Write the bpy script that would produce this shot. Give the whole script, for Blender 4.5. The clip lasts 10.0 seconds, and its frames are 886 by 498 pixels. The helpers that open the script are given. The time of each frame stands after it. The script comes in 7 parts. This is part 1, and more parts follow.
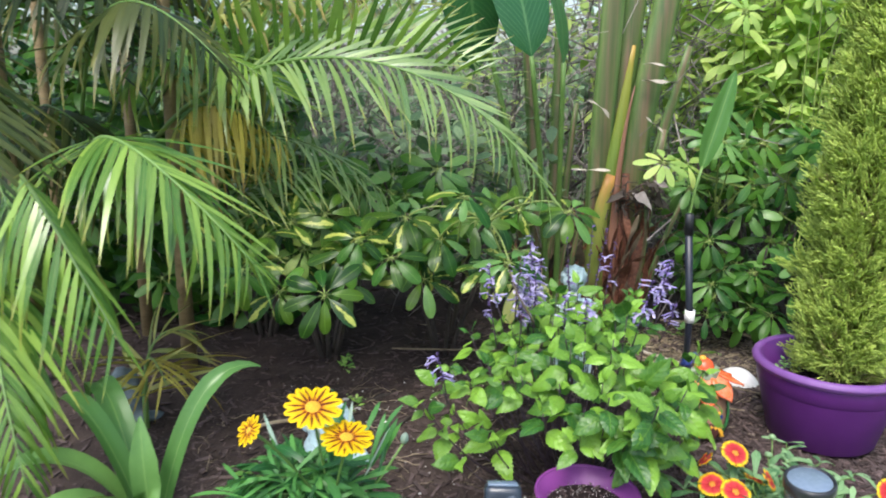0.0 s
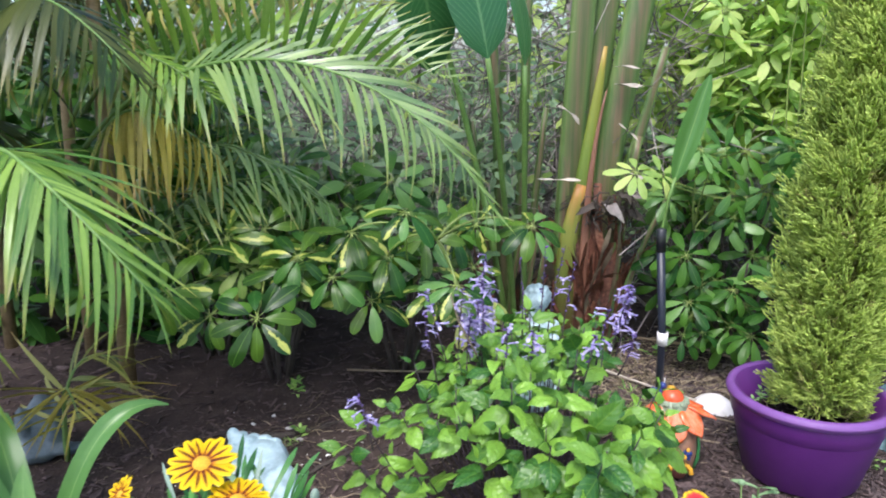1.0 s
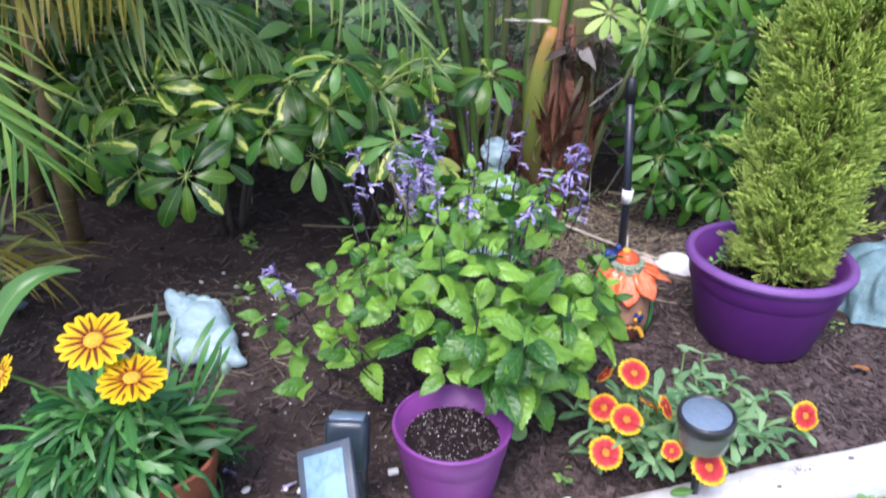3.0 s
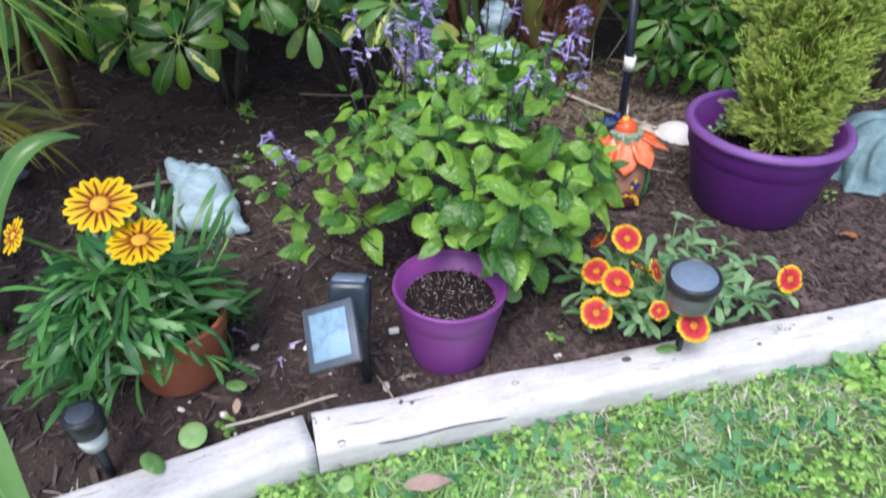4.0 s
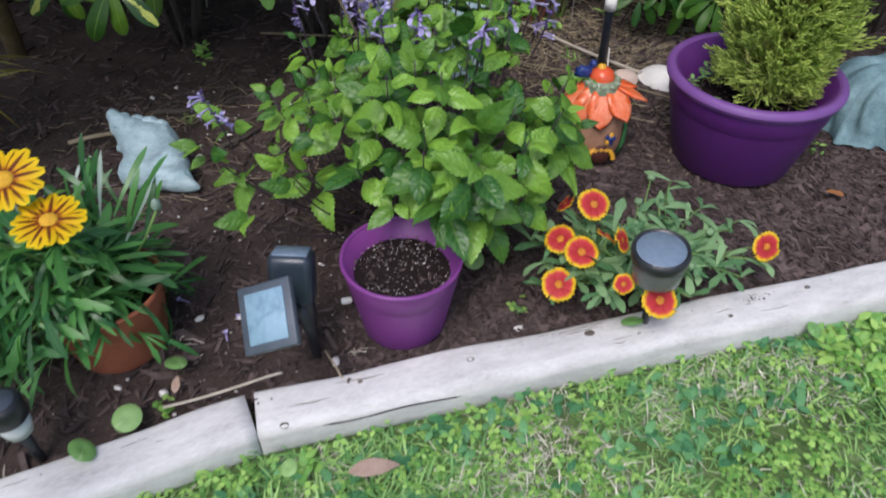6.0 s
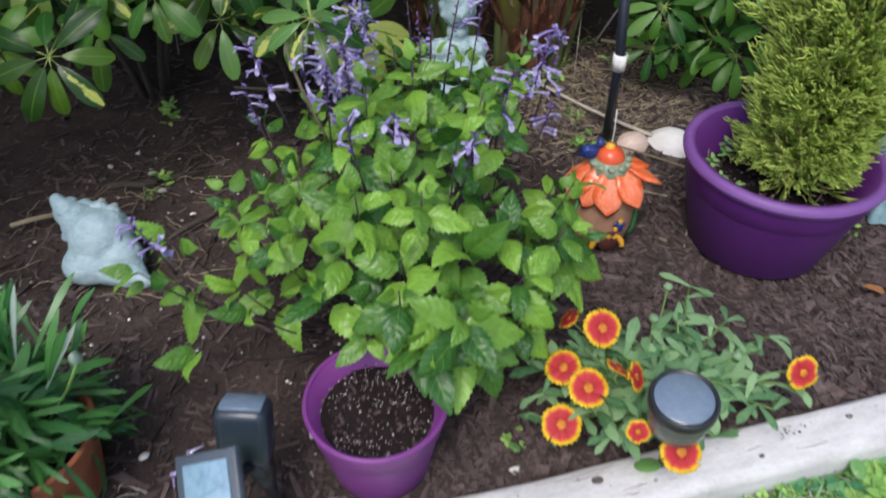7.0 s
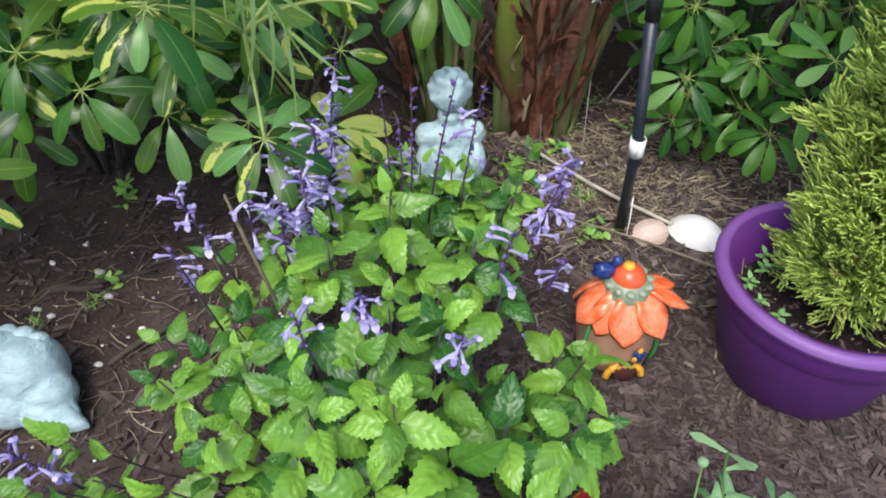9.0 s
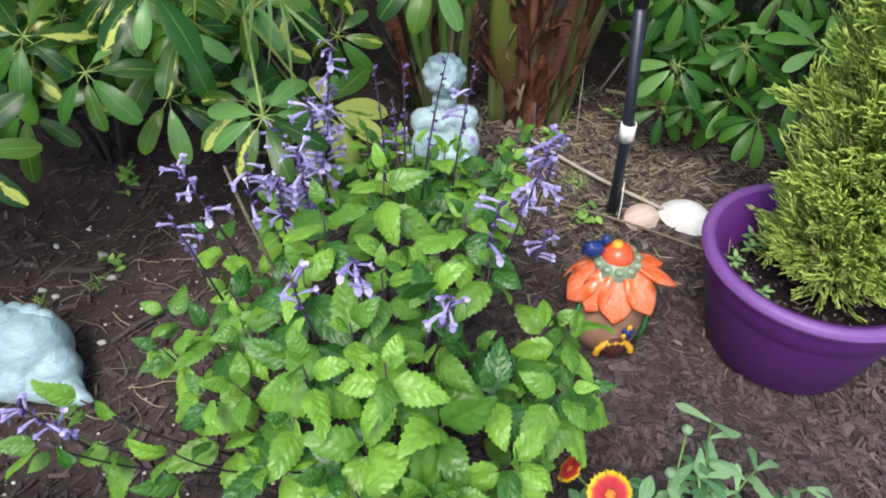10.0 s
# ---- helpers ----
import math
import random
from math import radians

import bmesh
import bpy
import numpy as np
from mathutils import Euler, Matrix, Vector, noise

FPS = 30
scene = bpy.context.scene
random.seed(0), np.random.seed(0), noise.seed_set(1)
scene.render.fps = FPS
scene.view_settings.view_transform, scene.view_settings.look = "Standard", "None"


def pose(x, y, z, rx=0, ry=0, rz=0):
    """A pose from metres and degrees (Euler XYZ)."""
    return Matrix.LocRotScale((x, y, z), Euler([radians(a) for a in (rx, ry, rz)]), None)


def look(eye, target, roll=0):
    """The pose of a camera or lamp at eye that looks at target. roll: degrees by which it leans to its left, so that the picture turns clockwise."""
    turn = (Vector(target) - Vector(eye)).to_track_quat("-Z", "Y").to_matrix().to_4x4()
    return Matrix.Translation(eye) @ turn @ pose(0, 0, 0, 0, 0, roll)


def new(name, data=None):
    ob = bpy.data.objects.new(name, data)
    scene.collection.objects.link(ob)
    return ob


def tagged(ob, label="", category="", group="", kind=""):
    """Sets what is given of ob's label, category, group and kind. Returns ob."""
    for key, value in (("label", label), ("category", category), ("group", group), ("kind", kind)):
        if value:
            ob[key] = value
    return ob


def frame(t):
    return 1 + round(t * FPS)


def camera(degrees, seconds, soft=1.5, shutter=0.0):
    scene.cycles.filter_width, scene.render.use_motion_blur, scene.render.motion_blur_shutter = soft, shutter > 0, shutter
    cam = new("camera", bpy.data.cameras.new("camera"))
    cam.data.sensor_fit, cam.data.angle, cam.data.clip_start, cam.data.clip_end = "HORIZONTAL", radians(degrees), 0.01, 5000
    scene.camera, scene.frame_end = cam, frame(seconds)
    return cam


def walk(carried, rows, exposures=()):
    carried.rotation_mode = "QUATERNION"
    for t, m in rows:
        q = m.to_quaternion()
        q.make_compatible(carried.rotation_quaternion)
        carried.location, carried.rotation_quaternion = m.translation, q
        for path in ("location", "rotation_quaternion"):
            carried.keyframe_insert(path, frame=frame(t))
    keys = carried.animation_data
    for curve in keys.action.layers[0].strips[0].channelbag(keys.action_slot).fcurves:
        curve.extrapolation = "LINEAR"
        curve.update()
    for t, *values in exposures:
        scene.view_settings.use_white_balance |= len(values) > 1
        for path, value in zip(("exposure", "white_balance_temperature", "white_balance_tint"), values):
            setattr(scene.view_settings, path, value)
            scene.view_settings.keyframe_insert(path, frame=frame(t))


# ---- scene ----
cam = camera(63.7, 10.0, soft=1.9, shutter=0.5)
METRES, EYE, TILT, LEAN, TURN = 1.4, 1.075, -14.0, 0.0, 0.0
ROWS = [
    (0.0, 0.0, 0.0, 0.0, 0.0, 0.0, -0.0),
    (0.5, 0.0559, 0.0656, 0.0191, 0.04, 0.02, -0.09),
    (1.0, 0.1102, 0.1287, 0.0411, 0.08, -0.08, -0.17),
    (1.5, 0.1614, 0.1836, 0.0574, 0.13, -1.57, -0.26),
    (2.0, 0.1992, 0.2233, 0.0712, 0.12, -4.86, -0.34),
    (2.5, 0.2103, 0.2261, 0.0641, 0.09, -8.41, -0.4),
    (4.0, 0.2139, 0.2052, 0.0543, 0.03, -22.71, -0.44),
    (4.5, 0.2276, 0.1982, 0.0518, 0.02, -27.25, -0.53),
    (5.0, 0.2445, 0.1958, 0.0477, -0.02, -28.48, -0.6),
    (6.5, 0.2886, 0.3884, 0.1116, -0.14, -28.58, -0.51),
    (7.0, 0.2972, 0.4955, 0.1488, -0.04, -28.52, -0.52),
    (7.5, 0.3059, 0.6041, 0.1859, -0.06, -28.57, -0.6),
    (8.0, 0.3142, 0.6954, 0.2182, 0.1, -28.64, -0.58),
    (8.5, 0.3115, 0.7328, 0.2285, 0.09, -28.61, -0.63),
    (9.0, 0.3142, 0.7328, 0.2252, 0.12, -28.57, -0.6),
    (9.5, 0.3203, 0.7164, 0.2181, 0.13, -28.52, -0.57),
    (10.0, 0.3234, 0.6955, 0.2121, 0.14, -28.49, -0.54),
]
walk(cam, [(t, pose(0, 0, EYE, TILT, LEAN, TURN) @ pose(METRES * x, METRES * y, METRES * z, 90 + pitch, roll, yaw)) for t, x, y, z, yaw, pitch, roll in ROWS],
     exposures=[(0.0, 1.08, 6350, 10), (1.0, 1.08, 6060, 15), (2.0, 1.13, 5860, 20), (2.7, 1.08, 5810, 20), (4.0, 0.72, 6000, 16), (5.0, 0.27, 6200, 14), (6.5, 0.22, 6200, 14), (7.5, 0.61, 6250, 11), (8.5, 0.85, 6230, 10), (10.0, 0.85, 6230, 10)])

# ---- light: a bright overcast sky over the open lawn ----
SUN_UP, SUN_TURN = 58.0, 200.0
world = bpy.data.worlds.new("world")
scene.world = world
world.use_nodes = True
wn = world.node_tree
sky = wn.nodes.new("ShaderNodeTexSky")
sky.sky_type = 'NISHITA'
sky.sun_disc = False
sky.sun_elevation, sky.sun_rotation = radians(SUN_UP), radians(SUN_TURN)
sky.air_density, sky.dust_density = 1.0, 3.0
wn.links.new(sky.outputs[0], wn.nodes["Background"].inputs[0])
wn.nodes["Background"].inputs[1].default_value = 0.15
sun_data = bpy.data.lights.new("sun", 'SUN')
sun_data.energy, sun_data.angle, sun_data.color = 1.5, radians(25), (1.0, 0.96, 0.9)
sun = new("sun", sun_data)
sun_dir = Vector((math.sin(radians(SUN_TURN)) * math.cos(radians(SUN_UP)), math.cos(radians(SUN_TURN)) * math.cos(radians(SUN_UP)), math.sin(radians(SUN_UP))))
sun.matrix_world = look(sun_dir * 20, (0, 0, 0))

# ---- mesh helpers ----


class Build:
    """Collects vertices, faces and texture coordinates of one mesh."""

    def __init__(self):
        self.v, self.f, self.uv = [], [], []

    def add(self, vs, fs, uv=None, m=None):
        n = len(self.v)
        self.v.extend([tuple(m @ Vector(p)) for p in vs] if m else [tuple(p) for p in vs])
        self.f.extend([tuple(i + n for i in f) for f in fs])
        self.uv.extend(uv if uv else [(0.5, 0.5)] * len(vs))
        return self

    def mesh(self, name, mat=None, smooth=True):
        me = bpy.data.meshes.new(name)
        me.from_pydata(self.v, [], self.f)
        layer = me.uv_layers.new(name="UVMap")
        idx = np.empty(len(me.loops), dtype=np.int32)
        me.loops.foreach_get("vertex_index", idx)
        layer.data.foreach_set("uv", np.array(self.uv, dtype=np.float32)[idx].ravel())
        me.polygons.foreach_set("use_smooth", np.full(len(me.polygons), smooth))
        if mat:
            me.materials.append(mat)
        me.update()
        return me


def part(name, data, parent, m=None, label="", kind=""):
    """One mesh object under a thing or part."""
    ob = new(name, data)
    ob.parent = parent
    if m is not None:
        ob.matrix_basis = m
    return tagged(ob, label=label, kind=kind)


def thing(name, label, category, m=None, data=None, group="", kind=""):
    ob = new(name, data)
    if m is not None:
        ob.matrix_basis = m
    return tagged(ob, label=label, category=category, group=group, kind=kind)


def lathe(profile, n=40):
    """Rings of (radius, height); closed by a fan where a radius is 0."""
    vs, fs, uv = [], [], []
    for k, (r, z) in enumerate(profile):
        for i in range(n):
            a = 2 * math.pi * i / n
            vs.append((r * math.cos(a), r * math.sin(a), z))
            uv.append((i / n, k / max(1, len(profile) - 1)))
    for k in range(len(profile) - 1):
        for i in range(n):
            j = (i + 1) % n
            fs.append((k * n + i, k * n + j, (k + 1) * n + j, (k + 1) * n + i))
    return vs, fs, uv


def tube(points, radii, n=6):
    """A round limb along points; the ends are closed."""
    pts = [Vector(p) for p in points]
    if not isinstance(radii, (list, tuple)):
        radii = [radii] * len(pts)
    vs, fs, uv = [], [], []
    side = None
    for k, p in enumerate(pts):
        d = (pts[min(k + 1, len(pts) - 1)] - pts[max(k - 1, 0)]).normalized()
        if side is None:
            side = d.orthogonal().normalized()
        side = (side - d * side.dot(d)).normalized()
        up = d.cross(side)
        for i in range(n):
            a = 2 * math.pi * i / n
            vs.append(p + (side * math.cos(a) + up * math.sin(a)) * radii[k])
            uv.append((i / n, k / max(1, len(pts) - 1)))
    for k in range(len(pts) - 1):
        for i in range(n):
            j = (i + 1) % n
            fs.append((k * n + i, k * n + j, (k + 1) * n + j, (k + 1) * n + i))
    fs.append(tuple(range(n))[::-1])
    fs.append(tuple((len(pts) - 1) * n + i for i in range(n)))
    return vs, fs, uv


def bezier(a, b, c, d, n=10):
    a, b, c, d = map(Vector, (a, b, c, d))
    return [a * (1 - t) ** 3 + b * 3 * t * (1 - t) ** 2 + c * 3 * t * t * (1 - t) + d * t ** 3 for t in [i / n for i in range(n + 1)]]


def box(sx, sy, sz, bevel=0.0, segments=2):
    """A bevelled box round the origin, as vertices and faces."""
    bm = bmesh.new()
    bmesh.ops.create_cube(bm, size=1)
    bmesh.ops.scale(bm, vec=(sx, sy, sz), verts=bm.verts)
    if bevel:
        bmesh.ops.bevel(bm, geom=bm.edges[:], offset=bevel, segments=segments, affect='EDGES', profile=0.5)
    bm.verts.index_update()
    out = [v.co.copy() for v in bm.verts], [tuple(v.index for v in f.verts) for f in bm.faces]
    bm.free()
    return out


def blob(r, sub=3, amp=0.1, freq=3.0, squash=(1, 1, 1), seed=0.0):
    """A lumpy rounded stone form."""
    bm = bmesh.new()
    bmesh.ops.create_icosphere(bm, subdivisions=sub, radius=1)
    for v in bm.verts:
        n = noise.noise(v.co * freq + Vector((seed, seed * 2, 0)))
        v.co = Vector((v.co.x * squash[0], v.co.y * squash[1], v.co.z * squash[2])) * r * (1 + amp * n)
    bm.verts.index_update()
    out = [v.co.copy() for v in bm.verts], [tuple(v.index for v in f.verts) for f in bm.faces]
    bm.free()
    return out


def orient(pos, ahead, up=(0, 0, 1), scale=1.0):
    """Local +y along ahead, local +z as near to up as it goes."""
    y = Vector(ahead).normalized()
    z = Vector(up) - y * Vector(up).dot(y)
    z = z.normalized() if z.length > 1e-4 else y.orthogonal().normalized()
    x = y.cross(z)
    m = Matrix((x, y, z)).transposed().to_4x4()
    return Matrix.Translation(pos) @ m @ Matrix.Scale(scale, 4)


def sph(az, el):
    return Vector((math.cos(az) * math.cos(el), math.sin(az) * math.cos(el), math.sin(el)))


def leaf(L, W, prof, bend=0.4, fold=0.3, seg=7, teeth=0.0, wave=0.0, curl0=0.0, cols=((-1, 0.0), (-0.5, 0.25), (0, 0.5), (0.5, 0.75), (1, 1.0))):
    """A leaf blade along +y that bends down, folded along its midrib; prof gives the width from 0 at the base to 1 at the tip."""
    vs, fs, uv = [], [], []
    y = z = 0.0
    for i in range(seg + 1):
        v = i / seg
        a = curl0 - bend * v
        if i:
            y += L / seg * math.cos(a)
            z += L / seg * math.sin(a)
        w = W / 2 * prof(v)
        if teeth and 0 < i < seg:
            w *= 1 + teeth * (1 if i % 2 else -1)
        zz = wave * W * math.sin(v * 9.0)
        for s, u in cols:
            lift = abs(s) * w * math.sin(fold) - (abs(s) ** 3) * w * 0.25
            vs.append((s * w * math.cos(fold), y + teeth * 0.08 * L * (abs(s) == 1), z + lift + zz * abs(s) * (1 if s > 0 else -0.6)))
            uv.append((u, v))
    for i in range(seg):
        for k in range(len(cols) - 1):
            a = i * len(cols) + k
            fs.append((a, a + 1, a + len(cols) + 1, a + len(cols)))
    return vs, fs, uv


THIN = ((-1, 0.0), (0, 0.5), (1, 1.0))


def oval(v):
    return max(0.02, math.sin(math.pi * min(1, v ** 0.8)) ** 0.75)


def obovate(v):
    return max(0.03, math.sin(math.pi * min(1.0, 0.97 * v ** 1.2)) ** 0.55 * (0.75 + 0.25 * v))


def strap(v):
    return max(0.03, min(1.0, 0.45 + 2.2 * v) * min(1.0, (1 - v) * 2.6 + 0.02) ** 0.7)


def lance(v):
    return max(0.03, min(1.0, 0.35 + 3 * v) * (1 - v ** 2.2))


def spoon(v):
    return max(0.03, (0.22 + 0.78 * v ** 1.1) * min(1.0, (1 - v) * 4 + 0.02) ** 0.6)


# ---- materials ----
def nodes_of(name):
    mat = bpy.data.materials.new(name)
    mat.use_nodes = True
    nt = mat.node_tree
    return mat, nt, nt.nodes["Principled BSDF"]


def node(nt, kind, **values):
    n = nt.nodes.new(kind)
    for k, v in values.items():
        n.inputs[k].default_value = v
    return n


def ramp(nt, fac, *stops):
    r = nt.nodes.new("ShaderNodeValToRGB")
    r.color_ramp.elements[0].position, r.color_ramp.elements[0].color = stops[0][0], (*stops[0][1], 1)
    r.color_ramp.elements[1].position, r.color_ramp.elements[1].color = stops[-1][0], (*stops[-1][1], 1)
    for p, c in stops[1:-1]:
        e = r.color_ramp.elements.new(p)
        e.color = (*c, 1)
    nt.links.new(fac, r.inputs[0])
    return r.outputs[0]


def mix(nt, fac, a, b, blend='MIX'):
    m = nt.nodes.new("ShaderNodeMix")
    m.data_type, m.blend_type = 'RGBA', blend
    for sock, val in ((m.inputs[0], fac), (m.inputs[6], a), (m.inputs[7], b)):
        if isinstance(val, (int, float)):
            sock.default_value = val
        elif isinstance(val, tuple):
            sock.default_value = (*val, 1)
        else:
            nt.links.new(val, sock)
    return m.outputs[2]


def maths(nt, op, a, b=0.0, c=0.0):
    m = nt.nodes.new("ShaderNodeMath")
    m.operation = op
    for sock, val in zip(m.inputs, (a, b, c)):
        if isinstance(val, (int, float)):
            sock.default_value = val
        else:
            nt.links.new(val, sock)
    return m.outputs[0]


def noise_tex(nt, scale, detail=4.0, rough=0.55, coord=None, stretch=None):
    tc = nt.nodes.new("ShaderNodeTexCoord")
    src = tc.outputs[coord or "Object"]
    if stretch:
        mp = nt.nodes.new("ShaderNodeMapping")
        mp.inputs["Scale"].default_value = stretch
        nt.links.new(src, mp.inputs[0])
        src = mp.outputs[0]
    n = node(nt, "ShaderNodeTexNoise", Scale=scale, Detail=detail, Roughness=rough)
    nt.links.new(src, n.inputs["Vector"])
    return n.outputs[0]


def bump(nt, bsdf, height, strength=0.4, distance=0.005):
    b = node(nt, "ShaderNodeBump", Strength=strength, Distance=distance)
    nt.links.new(height, b.inputs["Height"])
    nt.links.new(b.outputs[0], bsdf.inputs["Normal"])


def variety(nt):
    """A random value for each object, or each island of a joined mesh."""
    a = nt.nodes.new("ShaderNodeObjectInfo").outputs["Random"]
    b = nt.nodes.new("ShaderNodeNewGeometry").outputs["Random Per Island"]
    return maths(nt, 'FRACT', maths(nt, 'ADD', a, b))


def surface(name, *stops, scale=20.0, rough=0.7, metal=0.0, relief=0.3, depth=0.004, fine=None, stretch=None, vary=0.0, spec=0.5):
    mat, nt, bsdf = nodes_of(name)
    n1 = noise_tex(nt, scale, 6.0, 0.6, stretch=stretch)
    n2 = noise_tex(nt, fine or scale * 7, 3.0, 0.6, stretch=stretch)
    f = maths(nt, 'ADD', maths(nt, 'MULTIPLY', n1, 0.65), maths(nt, 'MULTIPLY', n2, 0.35))
    col = ramp(nt, f, *stops)
    if vary:
        v = maths(nt, 'MULTIPLY_ADD', variety(nt), 2 * vary, 1 - vary)
        m = nt.nodes.new("ShaderNodeVectorMath")
        m.operation = 'SCALE'
        nt.links.new(col, m.inputs[0])
        nt.links.new(v, m.inputs["Scale"])
        col = m.outputs[0]
    nt.links.new(col, bsdf.inputs["Base Color"])
    bsdf.inputs["Roughness"].default_value = rough
    bsdf.inputs["Metallic"].default_value = metal
    bsdf.inputs["Specular IOR Level"].default_value = spec
    if relief:
        bump(nt, bsdf, f, relief, depth)
    return mat


def leafy(name, dark, light, vein, rough=0.4, glow=0.25, edge=None, patch=None, patch_width=0.2, veins=14.0, tip=None, spec=0.4, crinkle=0.0, lift=0.10):
    """A leaf blade: blotchy green, lighter midrib and side veins, some light through it; edge and patch colour the rim or the middle."""
    dark, light, vein = [(c[0], c[1], c[2] + lift * c[1] + 0.08 * lift) for c in (dark, light, vein)]
    mat, nt, bsdf = nodes_of(name)
    uvn = nt.nodes.new("ShaderNodeUVMap")
    sep = nt.nodes.new("ShaderNodeSeparateXYZ")
    nt.links.new(uvn.outputs[0], sep.inputs[0])
    across = maths(nt, 'ABSOLUTE', maths(nt, 'SUBTRACT', sep.outputs[0], 0.5))
    along = sep.outputs[1]
    n1 = noise_tex(nt, 60.0, 4.0)
    var = variety(nt)
    f = maths(nt, 'ADD', maths(nt, 'MULTIPLY', var, 0.78), maths(nt, 'MULTIPLY', n1, 0.26))
    col = ramp(nt, f, (0.25, dark), (0.80, light))
    if patch:
        wob = noise_tex(nt, 34.0, 5.0, stretch=(1.0, 0.6, 1.0))
        off = maths(nt, 'ABSOLUTE', maths(nt, 'SUBTRACT', sep.outputs[0], maths(nt, 'MULTIPLY_ADD', maths(nt, 'FRACT', maths(nt, 'MULTIPLY', var, 7.3)), 0.7, 0.15)))
        lim = maths(nt, 'MULTIPLY', maths(nt, 'SUBTRACT', wob, 0.40), patch_width * 2.2)
        lim = maths(nt, 'MULTIPLY', lim, maths(nt, 'MULTIPLY', maths(nt, 'MAXIMUM', maths(nt, 'SUBTRACT', maths(nt, 'SINE', maths(nt, 'MULTIPLY', var, 37.0)), 0.20), 0.0), 1.4))
        inside = maths(nt, 'SMOOTH_MIN', maths(nt, 'MAXIMUM', maths(nt, 'MULTIPLY', maths(nt, 'SUBTRACT', lim, off), 14.0), 0.0), 1.0, 0.1)
        col = mix(nt, inside, col, patch)
    if edge:
        e = maths(nt, 'MAXIMUM', maths(nt, 'MULTIPLY', maths(nt, 'SUBTRACT', across, 0.30), 5.0), 0.0)
        e = maths(nt, 'MINIMUM', maths(nt, 'MULTIPLY', e, maths(nt, 'ADD', n1, 0.3)), 0.85)
        col = mix(nt, e, col, edge)
    if tip:
        e = maths(nt, 'MINIMUM', maths(nt, 'MAXIMUM', maths(nt, 'MULTIPLY', maths(nt, 'SUBTRACT', along, 0.72), 3.0), 0.0), 0.9)
        col = mix(nt, e, col, tip)
    rib = maths(nt, 'MAXIMUM', maths(nt, 'SUBTRACT', 1.0, maths(nt, 'MULTIPLY', across, 26.0)), 0.0)
    wave = maths(nt, 'SINE', maths(nt, 'MULTIPLY', maths(nt, 'SUBTRACT', along, maths(nt, 'MULTIPLY', across, 0.5)), veins * 6.283))
    side = maths(nt, 'MAXIMUM', maths(nt, 'MULTIPLY', maths(nt, 'SUBTRACT', wave, 0.85), 3.0), 0.0)
    line = maths(nt, 'MINIMUM', maths(nt, 'ADD', maths(nt, 'MULTIPLY', rib, 0.8), side), 0.7)
    col = mix(nt, line, col, vein)
    nt.links.new(col, bsdf.inputs["Base Color"])
    bsdf.inputs["Roughness"].default_value = rough
    bsdf.inputs["Specular IOR Level"].default_value = spec
    if crinkle:
        n3 = noise_tex(nt, 55.0, 1.5)
        bump(nt, bsdf, maths(nt, 'ADD', maths(nt, 'MULTIPLY', wave, 0.05), n3), crinkle, 0.006)
    else:
        bump(nt, bsdf, maths(nt, 'ADD', maths(nt, 'MULTIPLY', wave, 0.5), n1), 0.3, 0.0012)
    tr = nt.nodes.new("ShaderNodeBsdfTranslucent")
    nt.links.new(mix(nt, 1.0, col, (1.0, 1.0, 0.55), 'MULTIPLY'), tr.inputs[0])
    ms = nt.nodes.new("ShaderNodeMixShader")
    ms.inputs[0].default_value = glow
    nt.links.new(bsdf.outputs[0], ms.inputs[1])
    nt.links.new(tr.outputs[0], ms.inputs[2])
    nt.links.new(ms.outputs[0], nt.nodes["Material Output"].inputs[0])
    return mat


M_SOIL = surface("soil", (0.3, (0.026, 0.020, 0.017)), (0.55, (0.064, 0.047, 0.041)), (0.8, (0.130, 0.098, 0.085)), scale=9, fine=110, rough=0.95, relief=0.9, depth=0.012, spec=0.2)
M_MULCH = surface("bark_mulch", (0.25, (0.030, 0.022, 0.021)), (0.6, (0.108, 0.080, 0.075)), (0.9, (0.26, 0.205, 0.19)), scale=40, fine=260, rough=0.9, relief=0.5, depth=0.002, vary=0.5, spec=0.25)
M_STRAW = surface("dry_straw", (0.2, (0.105, 0.084, 0.058)), (0.8, (0.42, 0.35, 0.235)), scale=40, rough=0.85, relief=0.3, vary=0.55, spec=0.2)
M_DRY_GRASS = surface("bleached_dead_grass", (0.2, (0.32, 0.30, 0.22)), (0.8, (0.70, 0.68, 0.57)), scale=40, rough=0.85, relief=0.2, vary=0.6, spec=0.2)
M_TIMBER = surface("weathered_timber", (0.24, (0.27, 0.254, 0.243)), (0.40, (0.51, 0.502, 0.493)), (0.60, (0.66, 0.654, 0.644)), (0.85, (0.75, 0.746, 0.738)), scale=10, fine=90, stretch=(1.0, 3.2, 3.2), rough=0.85, relief=0.4, depth=0.004, spec=0.2)
M_LAWN_SOIL = surface("lawn_thatch", (0.3, (0.045, 0.075, 0.022)), (0.55, (0.11, 0.18, 0.055)), (0.8, (0.30, 0.35, 0.17)), scale=12, fine=140, rough=0.95, relief=0.8, depth=0.01)
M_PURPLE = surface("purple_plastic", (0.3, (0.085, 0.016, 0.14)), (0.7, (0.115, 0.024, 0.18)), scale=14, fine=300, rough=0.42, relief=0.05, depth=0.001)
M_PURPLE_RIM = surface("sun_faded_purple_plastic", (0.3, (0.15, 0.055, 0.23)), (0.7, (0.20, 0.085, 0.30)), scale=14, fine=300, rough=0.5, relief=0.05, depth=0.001)
